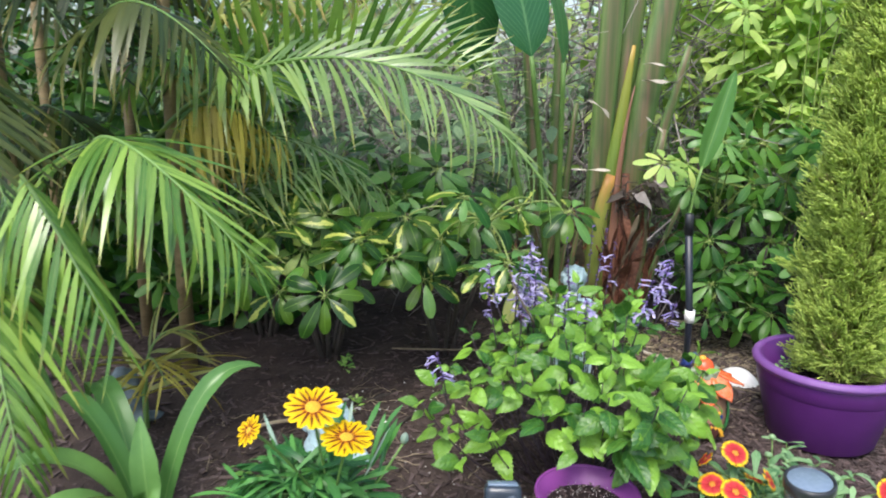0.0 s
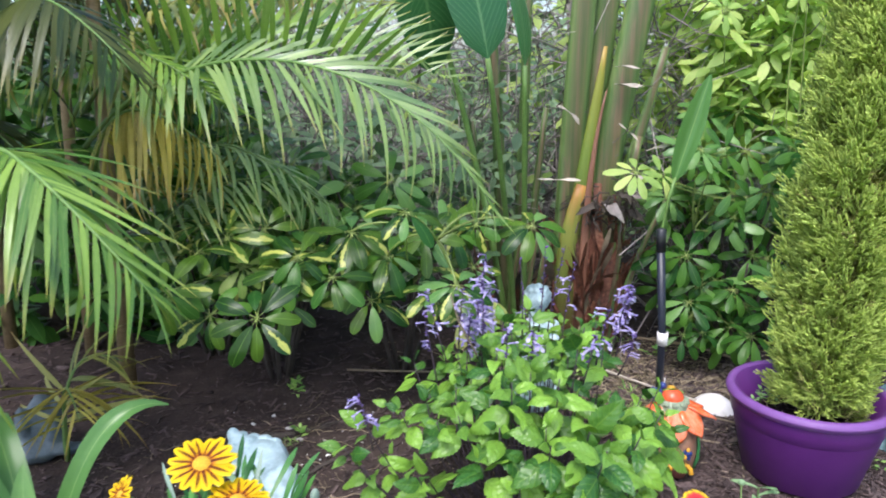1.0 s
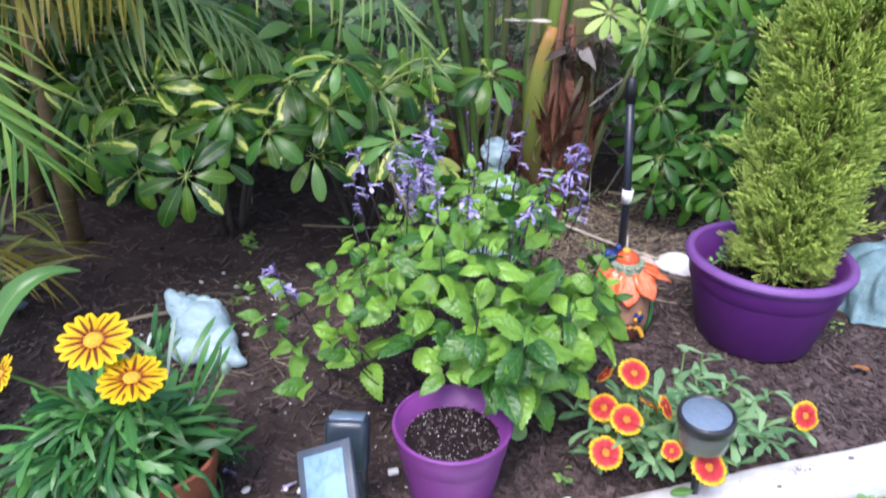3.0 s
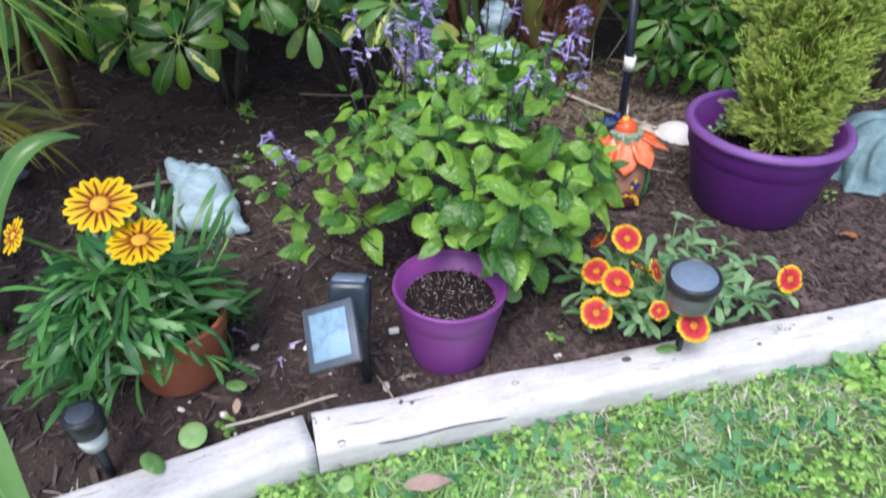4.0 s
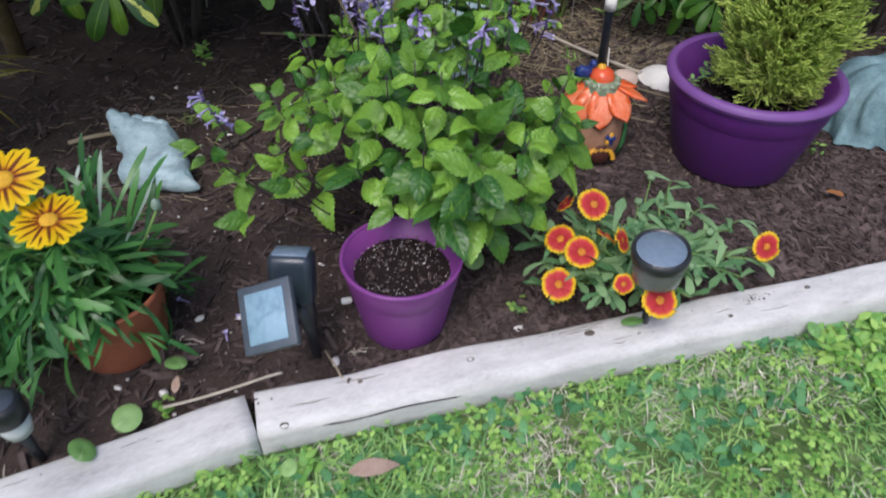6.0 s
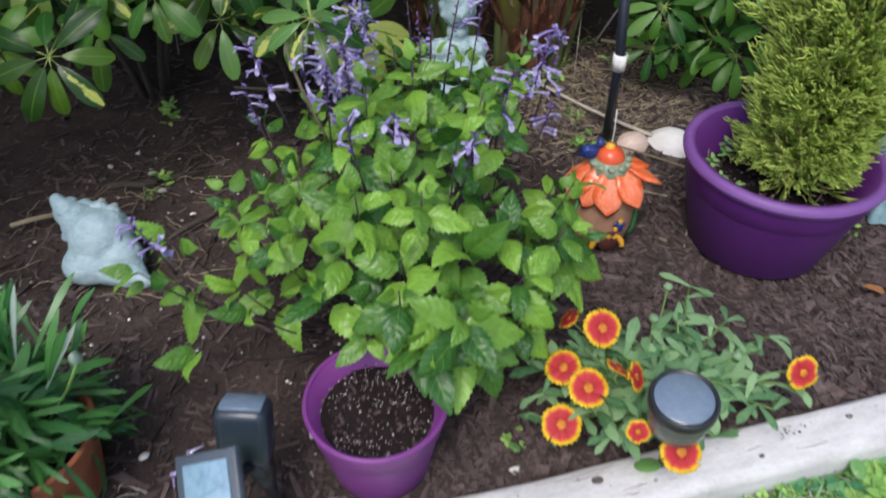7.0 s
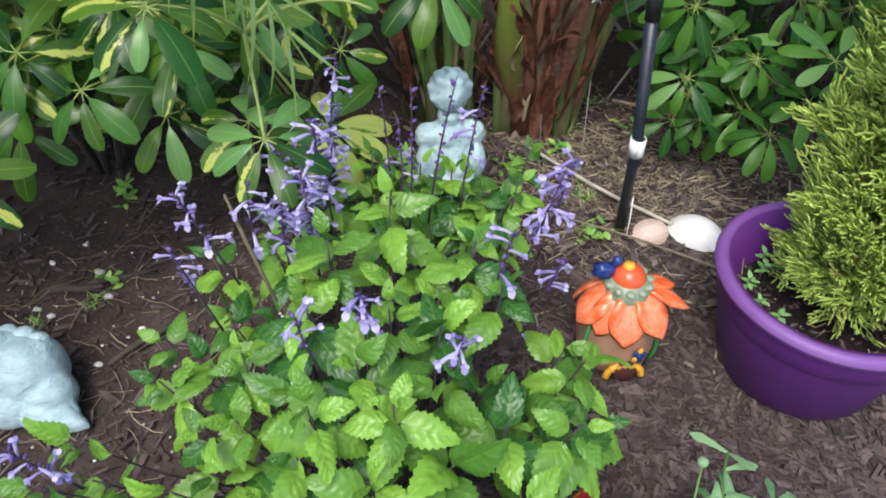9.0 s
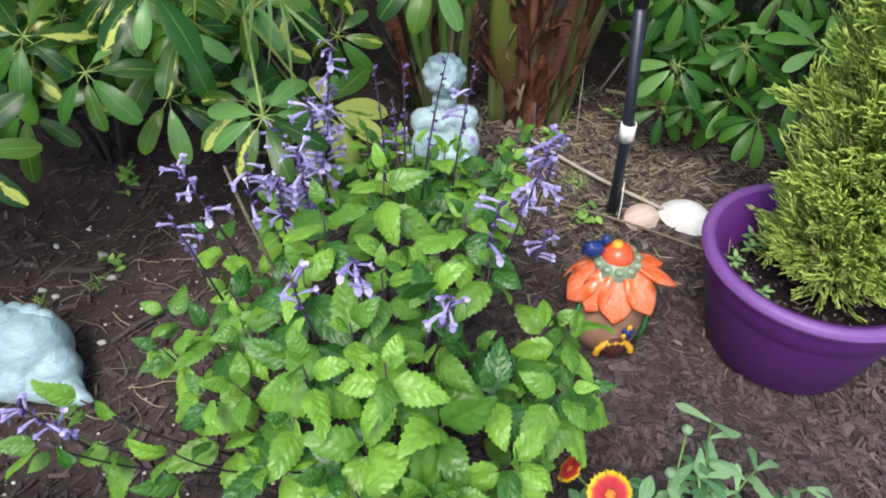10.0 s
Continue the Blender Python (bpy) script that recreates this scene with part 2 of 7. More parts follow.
M_PURPLE_LIGHT = surface("faded_purple_plastic", (0.3, (0.17, 0.036, 0.20)), (0.7, (0.22, 0.052, 0.25)), scale=18, fine=300, rough=0.45, relief=0.06, depth=0.001)
M_TERRA = surface("terracotta", (0.3, (0.27, 0.075, 0.035)), (0.7, (0.40, 0.13, 0.065)), scale=16, fine=160, rough=0.8, relief=0.2, depth=0.001)
M_PEAT = surface("potting_soil", (0.3, (0.007, 0.005, 0.005)), (0.7, (0.030, 0.020, 0.019)), scale=60, fine=320, rough=0.95, relief=0.9, depth=0.006, spec=0.2)
M_PERLITE = surface("perlite", (0.2, (0.40, 0.38, 0.36)), (0.8, (0.72, 0.71, 0.68)), scale=60, rough=0.9, relief=0.1, vary=0.5)
M_BLACK = surface("black_plastic", (0.3, (0.012, 0.013, 0.016)), (0.7, (0.03, 0.032, 0.038)), scale=30, rough=0.35, relief=0.05)
M_NAVY = surface("dark_coated_steel", (0.3, (0.010, 0.013, 0.022)), (0.7, (0.026, 0.032, 0.05)), scale=40, rough=0.38, relief=0.05)
M_GREYFRAME = surface("grey_plastic", (0.3, (0.045, 0.060, 0.080)), (0.7, (0.085, 0.105, 0.13)), scale=30, rough=0.4, relief=0.05)
M_LAMP = surface("navy_plastic", (0.3, (0.014, 0.022, 0.034)), (0.7, (0.034, 0.048, 0.066)), scale=30, rough=0.28, relief=0.04)
# the pale blue carries the reflected sky in the base colour
M_PANEL = surface("solar_cell", (0.3, (0.09, 0.17, 0.25)), (0.5, (0.22, 0.36, 0.46)), (0.7, (0.27, 0.41, 0.52)), scale=18, fine=90, rough=0.55, relief=0.0, spec=0.5)
# slate lightened in colour for the sky it would reflect
M_CELL_DARK = surface("slate_solar_cell", (0.3, (0.12, 0.17, 0.23)), (0.7, (0.20, 0.26, 0.34)), scale=14, fine=90, rough=0.2, relief=0.0, spec=0.6)
M_FROST = surface("frosted_plastic", (0.3, (0.50, 0.53, 0.53)), (0.7, (0.70, 0.73, 0.72)), scale=60, rough=0.25, relief=0.1)
M_DEADLEAF = surface("pinkish_dead_leaf", (0.3, (0.30, 0.20, 0.15)), (0.7, (0.52, 0.38, 0.30)), scale=30, rough=0.7, relief=0.3, vary=0.3)
M_WHITE = surface("white_plastic", (0.3, (0.72, 0.72, 0.70)), (0.7, (0.82, 0.82, 0.80)), scale=30, rough=0.5, relief=0.05)
M_SHELL = surface("bleached_shell", (0.3, (0.62, 0.60, 0.57)), (0.7, (0.82, 0.81, 0.79)), scale=20, stretch=(1, 4, 1), rough=0.45, relief=0.2, depth=0.002)
M_SHELL_PINK = surface("pinkish_shell", (0.3, (0.50, 0.34, 0.27)), (0.7, (0.74, 0.62, 0.53)), scale=40, stretch=(1, 5, 1), rough=0.55, relief=0.3, depth=0.002)
M_TEAL = surface("weathered_seafoam_paint", (0.30, (0.15, 0.25, 0.27)), (0.44, (0.38, 0.53, 0.56)), (0.72, (0.56, 0.70, 0.72)), scale=46, fine=190, rough=0.6, relief=1.0, depth=0.008)
M_CONCH = surface("weathered_aqua_paint", (0.28, (0.17, 0.28, 0.31)), (0.45, (0.38, 0.53, 0.57)), (0.75, (0.56, 0.70, 0.74)), scale=34, fine=120, stretch=(1.0, 1.0, 3.0), rough=0.5, relief=0.9, depth=0.006)
M_TEAL_DARK = surface("weathered_verdigris_paint", (0.28, (0.07, 0.13, 0.15)), (0.6, (0.20, 0.33, 0.36)), (0.8, (0.34, 0.48, 0.51)), scale=24, fine=170, rough=0.65, relief=0.35, depth=0.002)
# the pale pink stop paints the petals' sky sheen into the orange
M_ORANGE = surface("orange_glaze", (0.28, (0.52, 0.05, 0.012)), (0.48, (0.76, 0.14, 0.04)), (0.74, (0.84, 0.36, 0.22)), scale=20, fine=50, stretch=(2.2, 0.6, 2.2), rough=0.17, relief=0.45, depth=0.003)
M_ORANGE_RED = surface("red_orange_glaze", (0.3, (0.62, 0.06, 0.02)), (0.7, (0.78, 0.14, 0.05)), scale=30, rough=0.25, relief=0.1)
M_CLAY = surface("tan_painted_clay", (0.3, (0.30, 0.15, 0.09)), (0.7, (0.48, 0.28, 0.18)), scale=26, rough=0.5, relief=0.2, depth=0.002)
M_SAGE = surface("sage_glaze", (0.3, (0.16, 0.22, 0.14)), (0.7, (0.30, 0.36, 0.24)), scale=50, rough=0.4, relief=0.2)
M_GREENPAINT = surface("green_paint", (0.3, (0.03, 0.16, 0.05)), (0.7, (0.07, 0.30, 0.10)), scale=40, rough=0.4, relief=0.1)
M_YELLOWPAINT = surface("yellow_paint", (0.3, (0.62, 0.30, 0.02)), (0.7, (0.80, 0.44, 0.04)), scale=40, rough=0.4, relief=0.1)
M_BLUEPAINT = surface("cobalt_paint", (0.3, (0.012, 0.025, 0.12)), (0.7, (0.03, 0.06, 0.25)), scale=40, rough=0.3, relief=0.1)
M_DARKHOLE = surface("shaded_red_clay", (0.3, (0.05, 0.012, 0.008)), (0.7, (0.11, 0.03, 0.02)), scale=40, rough=0.7, relief=0.1)
M_BARK = surface("dark_bark", (0.3, (0.03, 0.024, 0.020)), (0.7, (0.10, 0.082, 0.068)), scale=30, stretch=(1, 1, 0.3), rough=0.9, relief=0.5)
M_TWIG = surface("dry_twigs", (0.25, (0.10, 0.086, 0.080)), (0.8, (0.46, 0.41, 0.385)), scale=25, rough=0.9, relief=0.3, vary=0.6)
M_FIBRE = surface("brown_fibrous_sheath", (0.30, (0.022, 0.010, 0.007)), (0.52, (0.17, 0.062, 0.034)), (0.80, (0.42, 0.23, 0.14)), scale=14, stretch=(5, 5, 0.5), rough=0.62, relief=0.7, depth=0.006, vary=0.45)


def petiole_mat():
    """An olive stalk, browned and papery down one flank."""
    mat, nt, bsdf = nodes_of("olive_leaf_stalk")
    uvn = nt.nodes.new("ShaderNodeUVMap")
    sep = nt.nodes.new("ShaderNodeSeparateXYZ")
    nt.links.new(uvn.outputs[0], sep.inputs[0])
    streak = noise_tex(nt, 8.0, 5.0, 0.6, stretch=(6, 6, 0.2))
    green = ramp(nt, streak, (0.3, (0.055, 0.115, 0.028)), (0.55, (0.12, 0.20, 0.055)), (0.75, (0.21, 0.27, 0.10)))
    brown = ramp(nt, streak, (0.3, (0.05, 0.030, 0.018)), (0.7, (0.20, 0.13, 0.08)))
    band = maths(nt, 'COSINE', maths(nt, 'MULTIPLY', maths(nt, 'SUBTRACT', sep.outputs[0], 0.62), 6.283))
    f = maths(nt, 'ADD', maths(nt, 'SUBTRACT', maths(nt, 'MULTIPLY', band, 2.4), 1.55), maths(nt, 'MULTIPLY', maths(nt, 'SUBTRACT', streak, 0.55), 2.2))
    f = maths(nt, 'MINIMUM', maths(nt, 'MAXIMUM', f, 0.0), 1.0)
    nt.links.new(mix(nt, f, green, brown), bsdf.inputs["Base Color"])
    bsdf.inputs["Roughness"].default_value = 0.5
    bump(nt, bsdf, streak, 0.3, 0.004)
    return mat


M_PETIOLE = petiole_mat()


def bract_mat(name, *stops):
    """A fleshy bract that ripens in colour towards its tip."""
    mat, nt, bsdf = nodes_of(name)
    uvn = nt.nodes.new("ShaderNodeUVMap")
    sep = nt.nodes.new("ShaderNodeSeparateXYZ")
    nt.links.new(uvn.outputs[0], sep.inputs[0])
    streak = noise_tex(nt, 10.0, 5.0, 0.6, stretch=(6, 6, 0.25))
    along = maths(nt, 'ADD', sep.outputs[1], maths(nt, 'MULTIPLY', maths(nt, 'SUBTRACT', streak, 0.5), 0.45))
    nt.links.new(ramp(nt, along, *stops), bsdf.inputs["Base Color"])
    bsdf.inputs["Roughness"].default_value = 0.45
    bump(nt, bsdf, streak, 0.3, 0.004)
    return mat


M_BRACT = bract_mat("ripening_bract", (0.1, (0.05, 0.10, 0.02)), (0.55, (0.14, 0.21, 0.03)), (0.85, (0.26, 0.27, 0.04)), (0.98, (0.38, 0.24, 0.04)))
M_BRACT_GOLD = bract_mat("golden_bract", (0.1, (0.10, 0.06, 0.025)), (0.45, (0.13, 0.17, 0.03)), (0.78, (0.22, 0.24, 0.045)), (0.98, (0.42, 0.20, 0.05)))
M_PALE_STRAW = surface("bleached_dry_leaf", (0.3, (0.36, 0.31, 0.24)), (0.7, (0.62, 0.57, 0.48)), scale=30, rough=0.7, relief=0.3, vary=0.3)
M_GREENSTEM = surface("green_stem", (0.3, (0.07, 0.15, 0.03)), (0.7, (0.16, 0.27, 0.07)), scale=20, rough=0.5, relief=0.1, vary=0.3)
M_PALESTEM = surface("pale_leaf_stalk", (0.3, (0.16, 0.24, 0.05)), (0.7, (0.34, 0.42, 0.12)), scale=20, rough=0.5, relief=0.1, vary=0.3)
M_CANE = surface("tan_palm_cane", (0.3, (0.16, 0.11, 0.05)), (0.7, (0.36, 0.27, 0.14)), scale=8, stretch=(1, 1, 3), rough=0.6, relief=0.2)
M_PURPLESTEM = surface("dark_purple_stem", (0.3, (0.030, 0.018, 0.032)), (0.7, (0.075, 0.052, 0.065)), scale=60, rough=0.6, relief=0.1)
M_GLASS, _nt, _b = nodes_of("clear_jar_plastic")
_b.inputs["Base Color"].default_value = (0.90, 0.93, 0.92, 1)
_b.inputs["Roughness"].default_value = 0.12
_b.inputs["Transmission Weight"].default_value = 0.9

L_BUSH = leafy("bush_leaf", (0.032, 0.122, 0.0), (0.212, 0.410, 0.0), (0.15, 0.28, 0.0), rough=0.36, glow=0.18, veins=6.0, crinkle=0.7, spec=0.45, lift=0.10)
L_GAZ = leafy("gazania_leaf", (0.020, 0.100, 0.007), (0.098, 0.285, 0.027), (0.12, 0.27, 0.07), rough=0.33, glow=0.18, veins=0.0)
L_GAZ_PALE = leafy("gazania_leaf_underside", (0.22, 0.32, 0.21), (0.42, 0.50, 0.38), (0.5, 0.56, 0.46), rough=0.6, glow=0.1, veins=0.0)
L_GAIL = leafy("gaillardia_leaf", (0.075, 0.20, 0.050), (0.25, 0.42, 0.145), (0.26, 0.40, 0.17), rough=0.6, glow=0.2, veins=4.0)
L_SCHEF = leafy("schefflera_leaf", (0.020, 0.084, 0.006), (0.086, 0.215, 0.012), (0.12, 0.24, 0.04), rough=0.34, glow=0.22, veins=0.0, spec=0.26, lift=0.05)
L_VARI = leafy("variegated_schefflera_leaf", (0.014, 0.056, 0.002), (0.080, 0.165, 0.004), (0.17, 0.30, 0.03), rough=0.32, glow=0.22, patch=(0.46, 0.50, 0.11), patch_width=0.85, veins=0.0, spec=0.32, lift=0.05)
# copies of one leaflet green: sunlit sheen and shade are put into the colours
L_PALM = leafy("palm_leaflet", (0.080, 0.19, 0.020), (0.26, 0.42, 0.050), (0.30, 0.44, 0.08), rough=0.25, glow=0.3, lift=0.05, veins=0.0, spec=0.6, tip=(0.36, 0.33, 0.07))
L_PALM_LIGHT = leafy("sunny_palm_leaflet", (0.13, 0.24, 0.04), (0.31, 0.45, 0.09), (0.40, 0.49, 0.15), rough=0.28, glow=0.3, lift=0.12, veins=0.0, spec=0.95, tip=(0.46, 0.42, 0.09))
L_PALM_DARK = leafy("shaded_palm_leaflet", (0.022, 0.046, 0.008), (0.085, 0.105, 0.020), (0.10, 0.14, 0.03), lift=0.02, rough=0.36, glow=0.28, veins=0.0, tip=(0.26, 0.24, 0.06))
L_PALM_YELLOW = leafy("yellowing_palm_leaflet", (0.15, 0.19, 0.02), (0.34, 0.35, 0.045), (0.42, 0.40, 0.08), rough=0.4, glow=0.3, veins=0.0, tip=(0.34, 0.20, 0.06))
L_PALM_GOLD = leafy("golden_palm_leaflet", (0.27, 0.24, 0.014), (0.52, 0.46, 0.035), (0.54, 0.47, 0.06), rough=0.4, glow=0.35, veins=0.0, tip=(0.30, 0.16, 0.05))
L_STRAP = leafy("strap_leaf", (0.10, 0.24, 0.03), (0.20, 0.38, 0.06), (0.24, 0.42, 0.08), rough=0.3, glow=0.3, veins=0.0)
L_BOP = leafy("banana_like_leaf", (0.028, 0.12, 0.022), (0.075, 0.23, 0.045), (0.14, 0.30, 0.08), rough=0.28, glow=0.25, veins=22.0)
# lime young growth, its green lifted further so that it looks sunlit
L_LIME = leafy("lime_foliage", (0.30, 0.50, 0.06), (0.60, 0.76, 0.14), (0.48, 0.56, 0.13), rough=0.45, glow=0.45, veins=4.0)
L_BACK = leafy("thicket_leaf", (0.085, 0.17, 0.06), (0.31, 0.44, 0.18), (0.18, 0.28, 0.07), rough=0.4, glow=0.25, veins=4.0)
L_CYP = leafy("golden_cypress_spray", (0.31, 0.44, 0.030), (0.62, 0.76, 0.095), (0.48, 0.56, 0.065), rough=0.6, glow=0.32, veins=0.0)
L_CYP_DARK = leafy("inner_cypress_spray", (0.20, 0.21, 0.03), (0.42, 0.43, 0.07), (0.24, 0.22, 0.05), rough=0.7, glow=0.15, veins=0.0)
L_GRASS = leafy("grass_blade", (0.13, 0.33, 0.06), (0.44, 0.68, 0.16), (0.42, 0.60, 0.16), rough=0.5, glow=0.3, veins=0.0)
L_CLOVER = leafy("clover_leaf", (0.16, 0.38, 0.03), (0.42, 0.66, 0.09), (0.40, 0.60, 0.14), rough=0.5, glow=0.3, veins=0.0)
L_LAWN_WEED = leafy("broad_lawn_weed", (0.05, 0.19, 0.05), (0.17, 0.40, 0.11), (0.2, 0.42, 0.14), rough=0.4, glow=0.2, veins=4.0)
L_PENNY = leafy("pennywort_leaf", (0.16, 0.36, 0.06), (0.30, 0.50, 0.12), (0.4, 0.58, 0.2), rough=0.4, glow=0.25, veins=0.0)
M_LAVENDER = leafy("lavender_petal", (0.32, 0.26, 0.58), (0.66, 0.60, 0.84), (0.40, 0.32, 0.68), rough=0.5, glow=0.3, veins=0.0)
M_CALYX = leafy("purple_calyx", (0.06, 0.035, 0.12), (0.16, 0.10, 0.30), (0.1, 0.06, 0.2), rough=0.6, glow=0.1, veins=0.0)
M_DISC = surface("golden_disc", (0.3, (0.50, 0.22, 0.01)), (0.7, (0.80, 0.50, 0.03)), scale=300, fine=600, rough=0.8, relief=0.8, depth=0.002)
M_DISC_RED = surface("gaillardia_disc", (0.3, (0.42, 0.07, 0.01)), (0.7, (0.72, 0.34, 0.03)), scale=260, fine=600, rough=0.8, relief=0.8, depth=0.002)


def petal_mat(name, stops, stripe=None):
    """Bands of colour along the petal, with a dark stripe down its middle where given."""
    mat, nt, bsdf = nodes_of(name)
    uvn = nt.nodes.new("ShaderNodeUVMap")
    sep = nt.nodes.new("ShaderNodeSeparateXYZ")
    nt.links.new(uvn.outputs[0], sep.inputs[0])
    n = noise_tex(nt, 260.0, 3.0)
    f = maths(nt, 'ADD', sep.outputs[1], maths(nt, 'MULTIPLY', maths(nt, 'SUBTRACT', n, 0.5), 0.16))
    col = ramp(nt, f, *stops)
    if stripe:
        across = maths(nt, 'ABSOLUTE', maths(nt, 'SUBTRACT', sep.outputs[0], 0.5))
        fade = maths(nt, 'MAXIMUM', maths(nt, 'SUBTRACT', 1.0, maths(nt, 'MULTIPLY', sep.outputs[1], 1.02)), 0.0)
        lim = maths(nt, 'MULTIPLY', maths(nt, 'POWER', fade, 0.6), 0.25)
        s = maths(nt, 'MINIMUM', maths(nt, 'MAXIMUM', maths(nt, 'MULTIPLY', maths(nt, 'SUBTRACT', lim, across), 16.0), 0.0), 0.92)
        col = mix(nt, s, col, stripe)
    nt.links.new(col, bsdf.inputs["Base Color"])
    bsdf.inputs["Roughness"].default_value = 0.55
    bsdf.inputs["Specular IOR Level"].default_value = 0.25
    tr = nt.nodes.new("ShaderNodeBsdfTranslucent")
    nt.links.new(col, tr.inputs[0])
    ms = nt.nodes.new("ShaderNodeMixShader")
    ms.inputs[0].default_value = 0.25
    nt.links.new(bsdf.outputs[0], ms.inputs[1])
    nt.links.new(tr.outputs[0], ms.inputs[2])
    nt.links.new(ms.outputs[0], nt.nodes["Material Output"].inputs[0])
    return mat


P_GAZ = petal_mat("gazania_petal", ((0.0, (0.08, 0.015, 0.004)), (0.14, (0.50, 0.16, 0.004)), (0.30, (0.76, 0.43, 0.002)), (1.0, (0.80, 0.58, 0.004))), stripe=(0.11, 0.010, 0.006))
P_GAIL = petal_mat("gaillardia_petal", ((0.0, (0.46, 0.03, 0.03)), (0.5, (0.58, 0.045, 0.06)), (0.62, (0.76, 0.20, 0.03)), (0.72, (0.86, 0.56, 0.02)), (1.0, (0.86, 0.64, 0.04))))

# ---- ground, bed and edging ----
JOINT = Vector((0.044, 1.200, 0))
LEFT_DIR = Vector((-0.905, -0.425, 0)).normalized()
RIGHT_DIR = Vector((0.963, 0.262, 0)).normalized()
LAWN_Z, BED_Z, TIMBER_TOP = -0.064, 0.0, 0.018


def edge_y(x):
    """The back edge of the timbers."""
    d = RIGHT_DIR if x > JOINT.x else LEFT_DIR
    return JOINT.y + (x - JOINT.x) * d.y / d.x


def sheet(x0, x1, y0, y1, nx, ny, height):
    vs, fs = [], []
    for j in range(ny + 1):
        for i in range(nx + 1):
            x, v = x0 + (x1 - x0) * i / nx, j / ny
            y = (y0(x) if callable(y0) else y0) * (1 - v) + y1 * v
            vs.append((x, y, height(x, y)))
    for j in range(ny):
        for i in range(nx):
            a = j * (nx + 1) + i
            fs.append((a, a + 1, a + nx + 2, a + nx + 1))
    return vs, fs


def lawn_height(x, y):
    return LAWN_Z + 0.012 * noise.noise(Vector((x * 2.5, y * 2.5, 3.0))) if abs(x) < 4 and abs(y) < 4 else LAWN_Z


def bed_height(x, y):
    back = max(0.0, y - 3.2) * 0.02
    return BED_Z - 0.012 + back + 0.016 * noise.noise(Vector((x * 3, y * 3, 0.5))) + 0.007 * noise.noise(Vector((x * 14, y * 14, 2.0)))


g = Build()
coords = [-300, -60, -15, -6] + [-4 + 0.1 * i for i in range(81)] + [6, 15, 60, 300]
gv = [(x, y, lawn_height(x, y)) for y in coords for x in coords]
nn = len(coords)
g.add(gv, [(j * nn + i, j * nn + i + 1, (j + 1) * nn + i + 1, (j + 1) * nn + i) for j in range(nn - 1) for i in range(nn - 1)])
thing("ground", "thatchy lawn soil under patchy grass", "ground", data=g.mesh("ground", M_LAWN_SOIL), kind="structure")

bed = Build().add(*sheet(-4.0, 4.5, lambda x: edge_y(x) - 0.02, 6.5, 170, 110, bed_height))
thing("garden_bed", "dark brown mulched garden bed soil", "ground", data=bed.mesh("garden_bed", M_SOIL), kind="structure")


def timber(direction, length, label):
    """A weathered landscape timber that starts at the joint, along its own x; rounded edges, wavering faces."""
    w, h, r = 0.092, 0.090, 0.026
    prof = []
    for cx, cz, a0 in ((-r * 0.4, -r * 0.4, 0), (-w + r, -r, 90), (-w + r, -h + r, 180)):
        rr = r if a0 else r * 0.4
        prof.extend([(cx + rr * math.cos(radians(a0 + 22.5 * k)), cz + rr * math.sin(radians(a0 + 22.5 * k))) for k in range(5)])
    prof.append((0.0, -h))
    n, m = 170, len(prof)
    flip = 1 if direction.x > 0 else -1
    vs = []
    for i in range(n + 1):
        s = 0.009 + (length - 0.009) * i / n
        for k, (o, z) in enumerate(prof):
            wob = 0.003 * noise.noise(Vector((s * 4, o * 20, z * 20 + flip * 9))) + 0.002 * noise.noise(Vector((s * 9, o * 90, z * 90)))
            vs.append((s * flip + (0.003 * noise.noise(Vector((o * 30, z * 30, flip))) if i == 0 else 0), o + wob, TIMBER_TOP + z + wob))
    fs = [(i * m + k, i * m + (k + 1) % m, (i + 1) * m + (k + 1) % m, (i + 1) * m + k) for i in range(n) for k in range(m)]
    fs.append(tuple(range(m)))
    fs.append(tuple(n * m + k for k in range(m))[::-1])
    turn = math.atan2(direction.y * flip, direction.x * flip)
    ob = thing("landscape_timber", label, "timber edging", m=Matrix.Translation(JOINT) @ Matrix.Rotation(turn, 4, 'Z'), data=Build().add(vs, fs).mesh("landscape_timber", M_TIMBER), group="bed edging timbers")
    bm = bmesh.new()
    bm.from_mesh(ob.data)
    bmesh.ops.recalc_face_normals(bm, faces=bm.faces)
    bm.to_mesh(ob.data)
    bm.free()
    return ob


edge_right = timber(RIGHT_DIR, 4.6, "long whitish weathered timber edging the garden bed")
edge_left = timber(LEFT_DIR, 4.45, "whitish weathered timber end butted against its neighbour")
# knots, nail holes and drying cracks
M_KNOT = surface("dark_knot", (0.3, (0.05, 0.04, 0.032)), (0.7, (0.17, 0.145, 0.12)), scale=90, rough=0.9)
knot_mesh = Build().add(*lathe([(0.0, 0.0008), (0.004, 0.0022), (0.006, 0.003), (0.0085, -0.002)], 14)).mesh("knot", M_KNOT)
for s, o, k in ((0.655, -0.030, 1.0), (0.41, -0.034, 0.8), (0.055, -0.083, 0.9), (1.15, -0.03, 0.7), (0.20, -0.03, 0.4), (0.95, -0.06, 0.5), (0.33, -0.05, 0.3), (0.75, -0.055, 0.4)):
    low = o < -0.075
    part("knot", knot_mesh, edge_right, Matrix.Translation((s, o, TIMBER_TOP - (0.010 if low else 0.0005))) @ pose(0, 0, 0, 45 if low else 0, 0, 0) @ Matrix.Diagonal((1.5 * k, k, k, 1)))
r = random.Random(2)
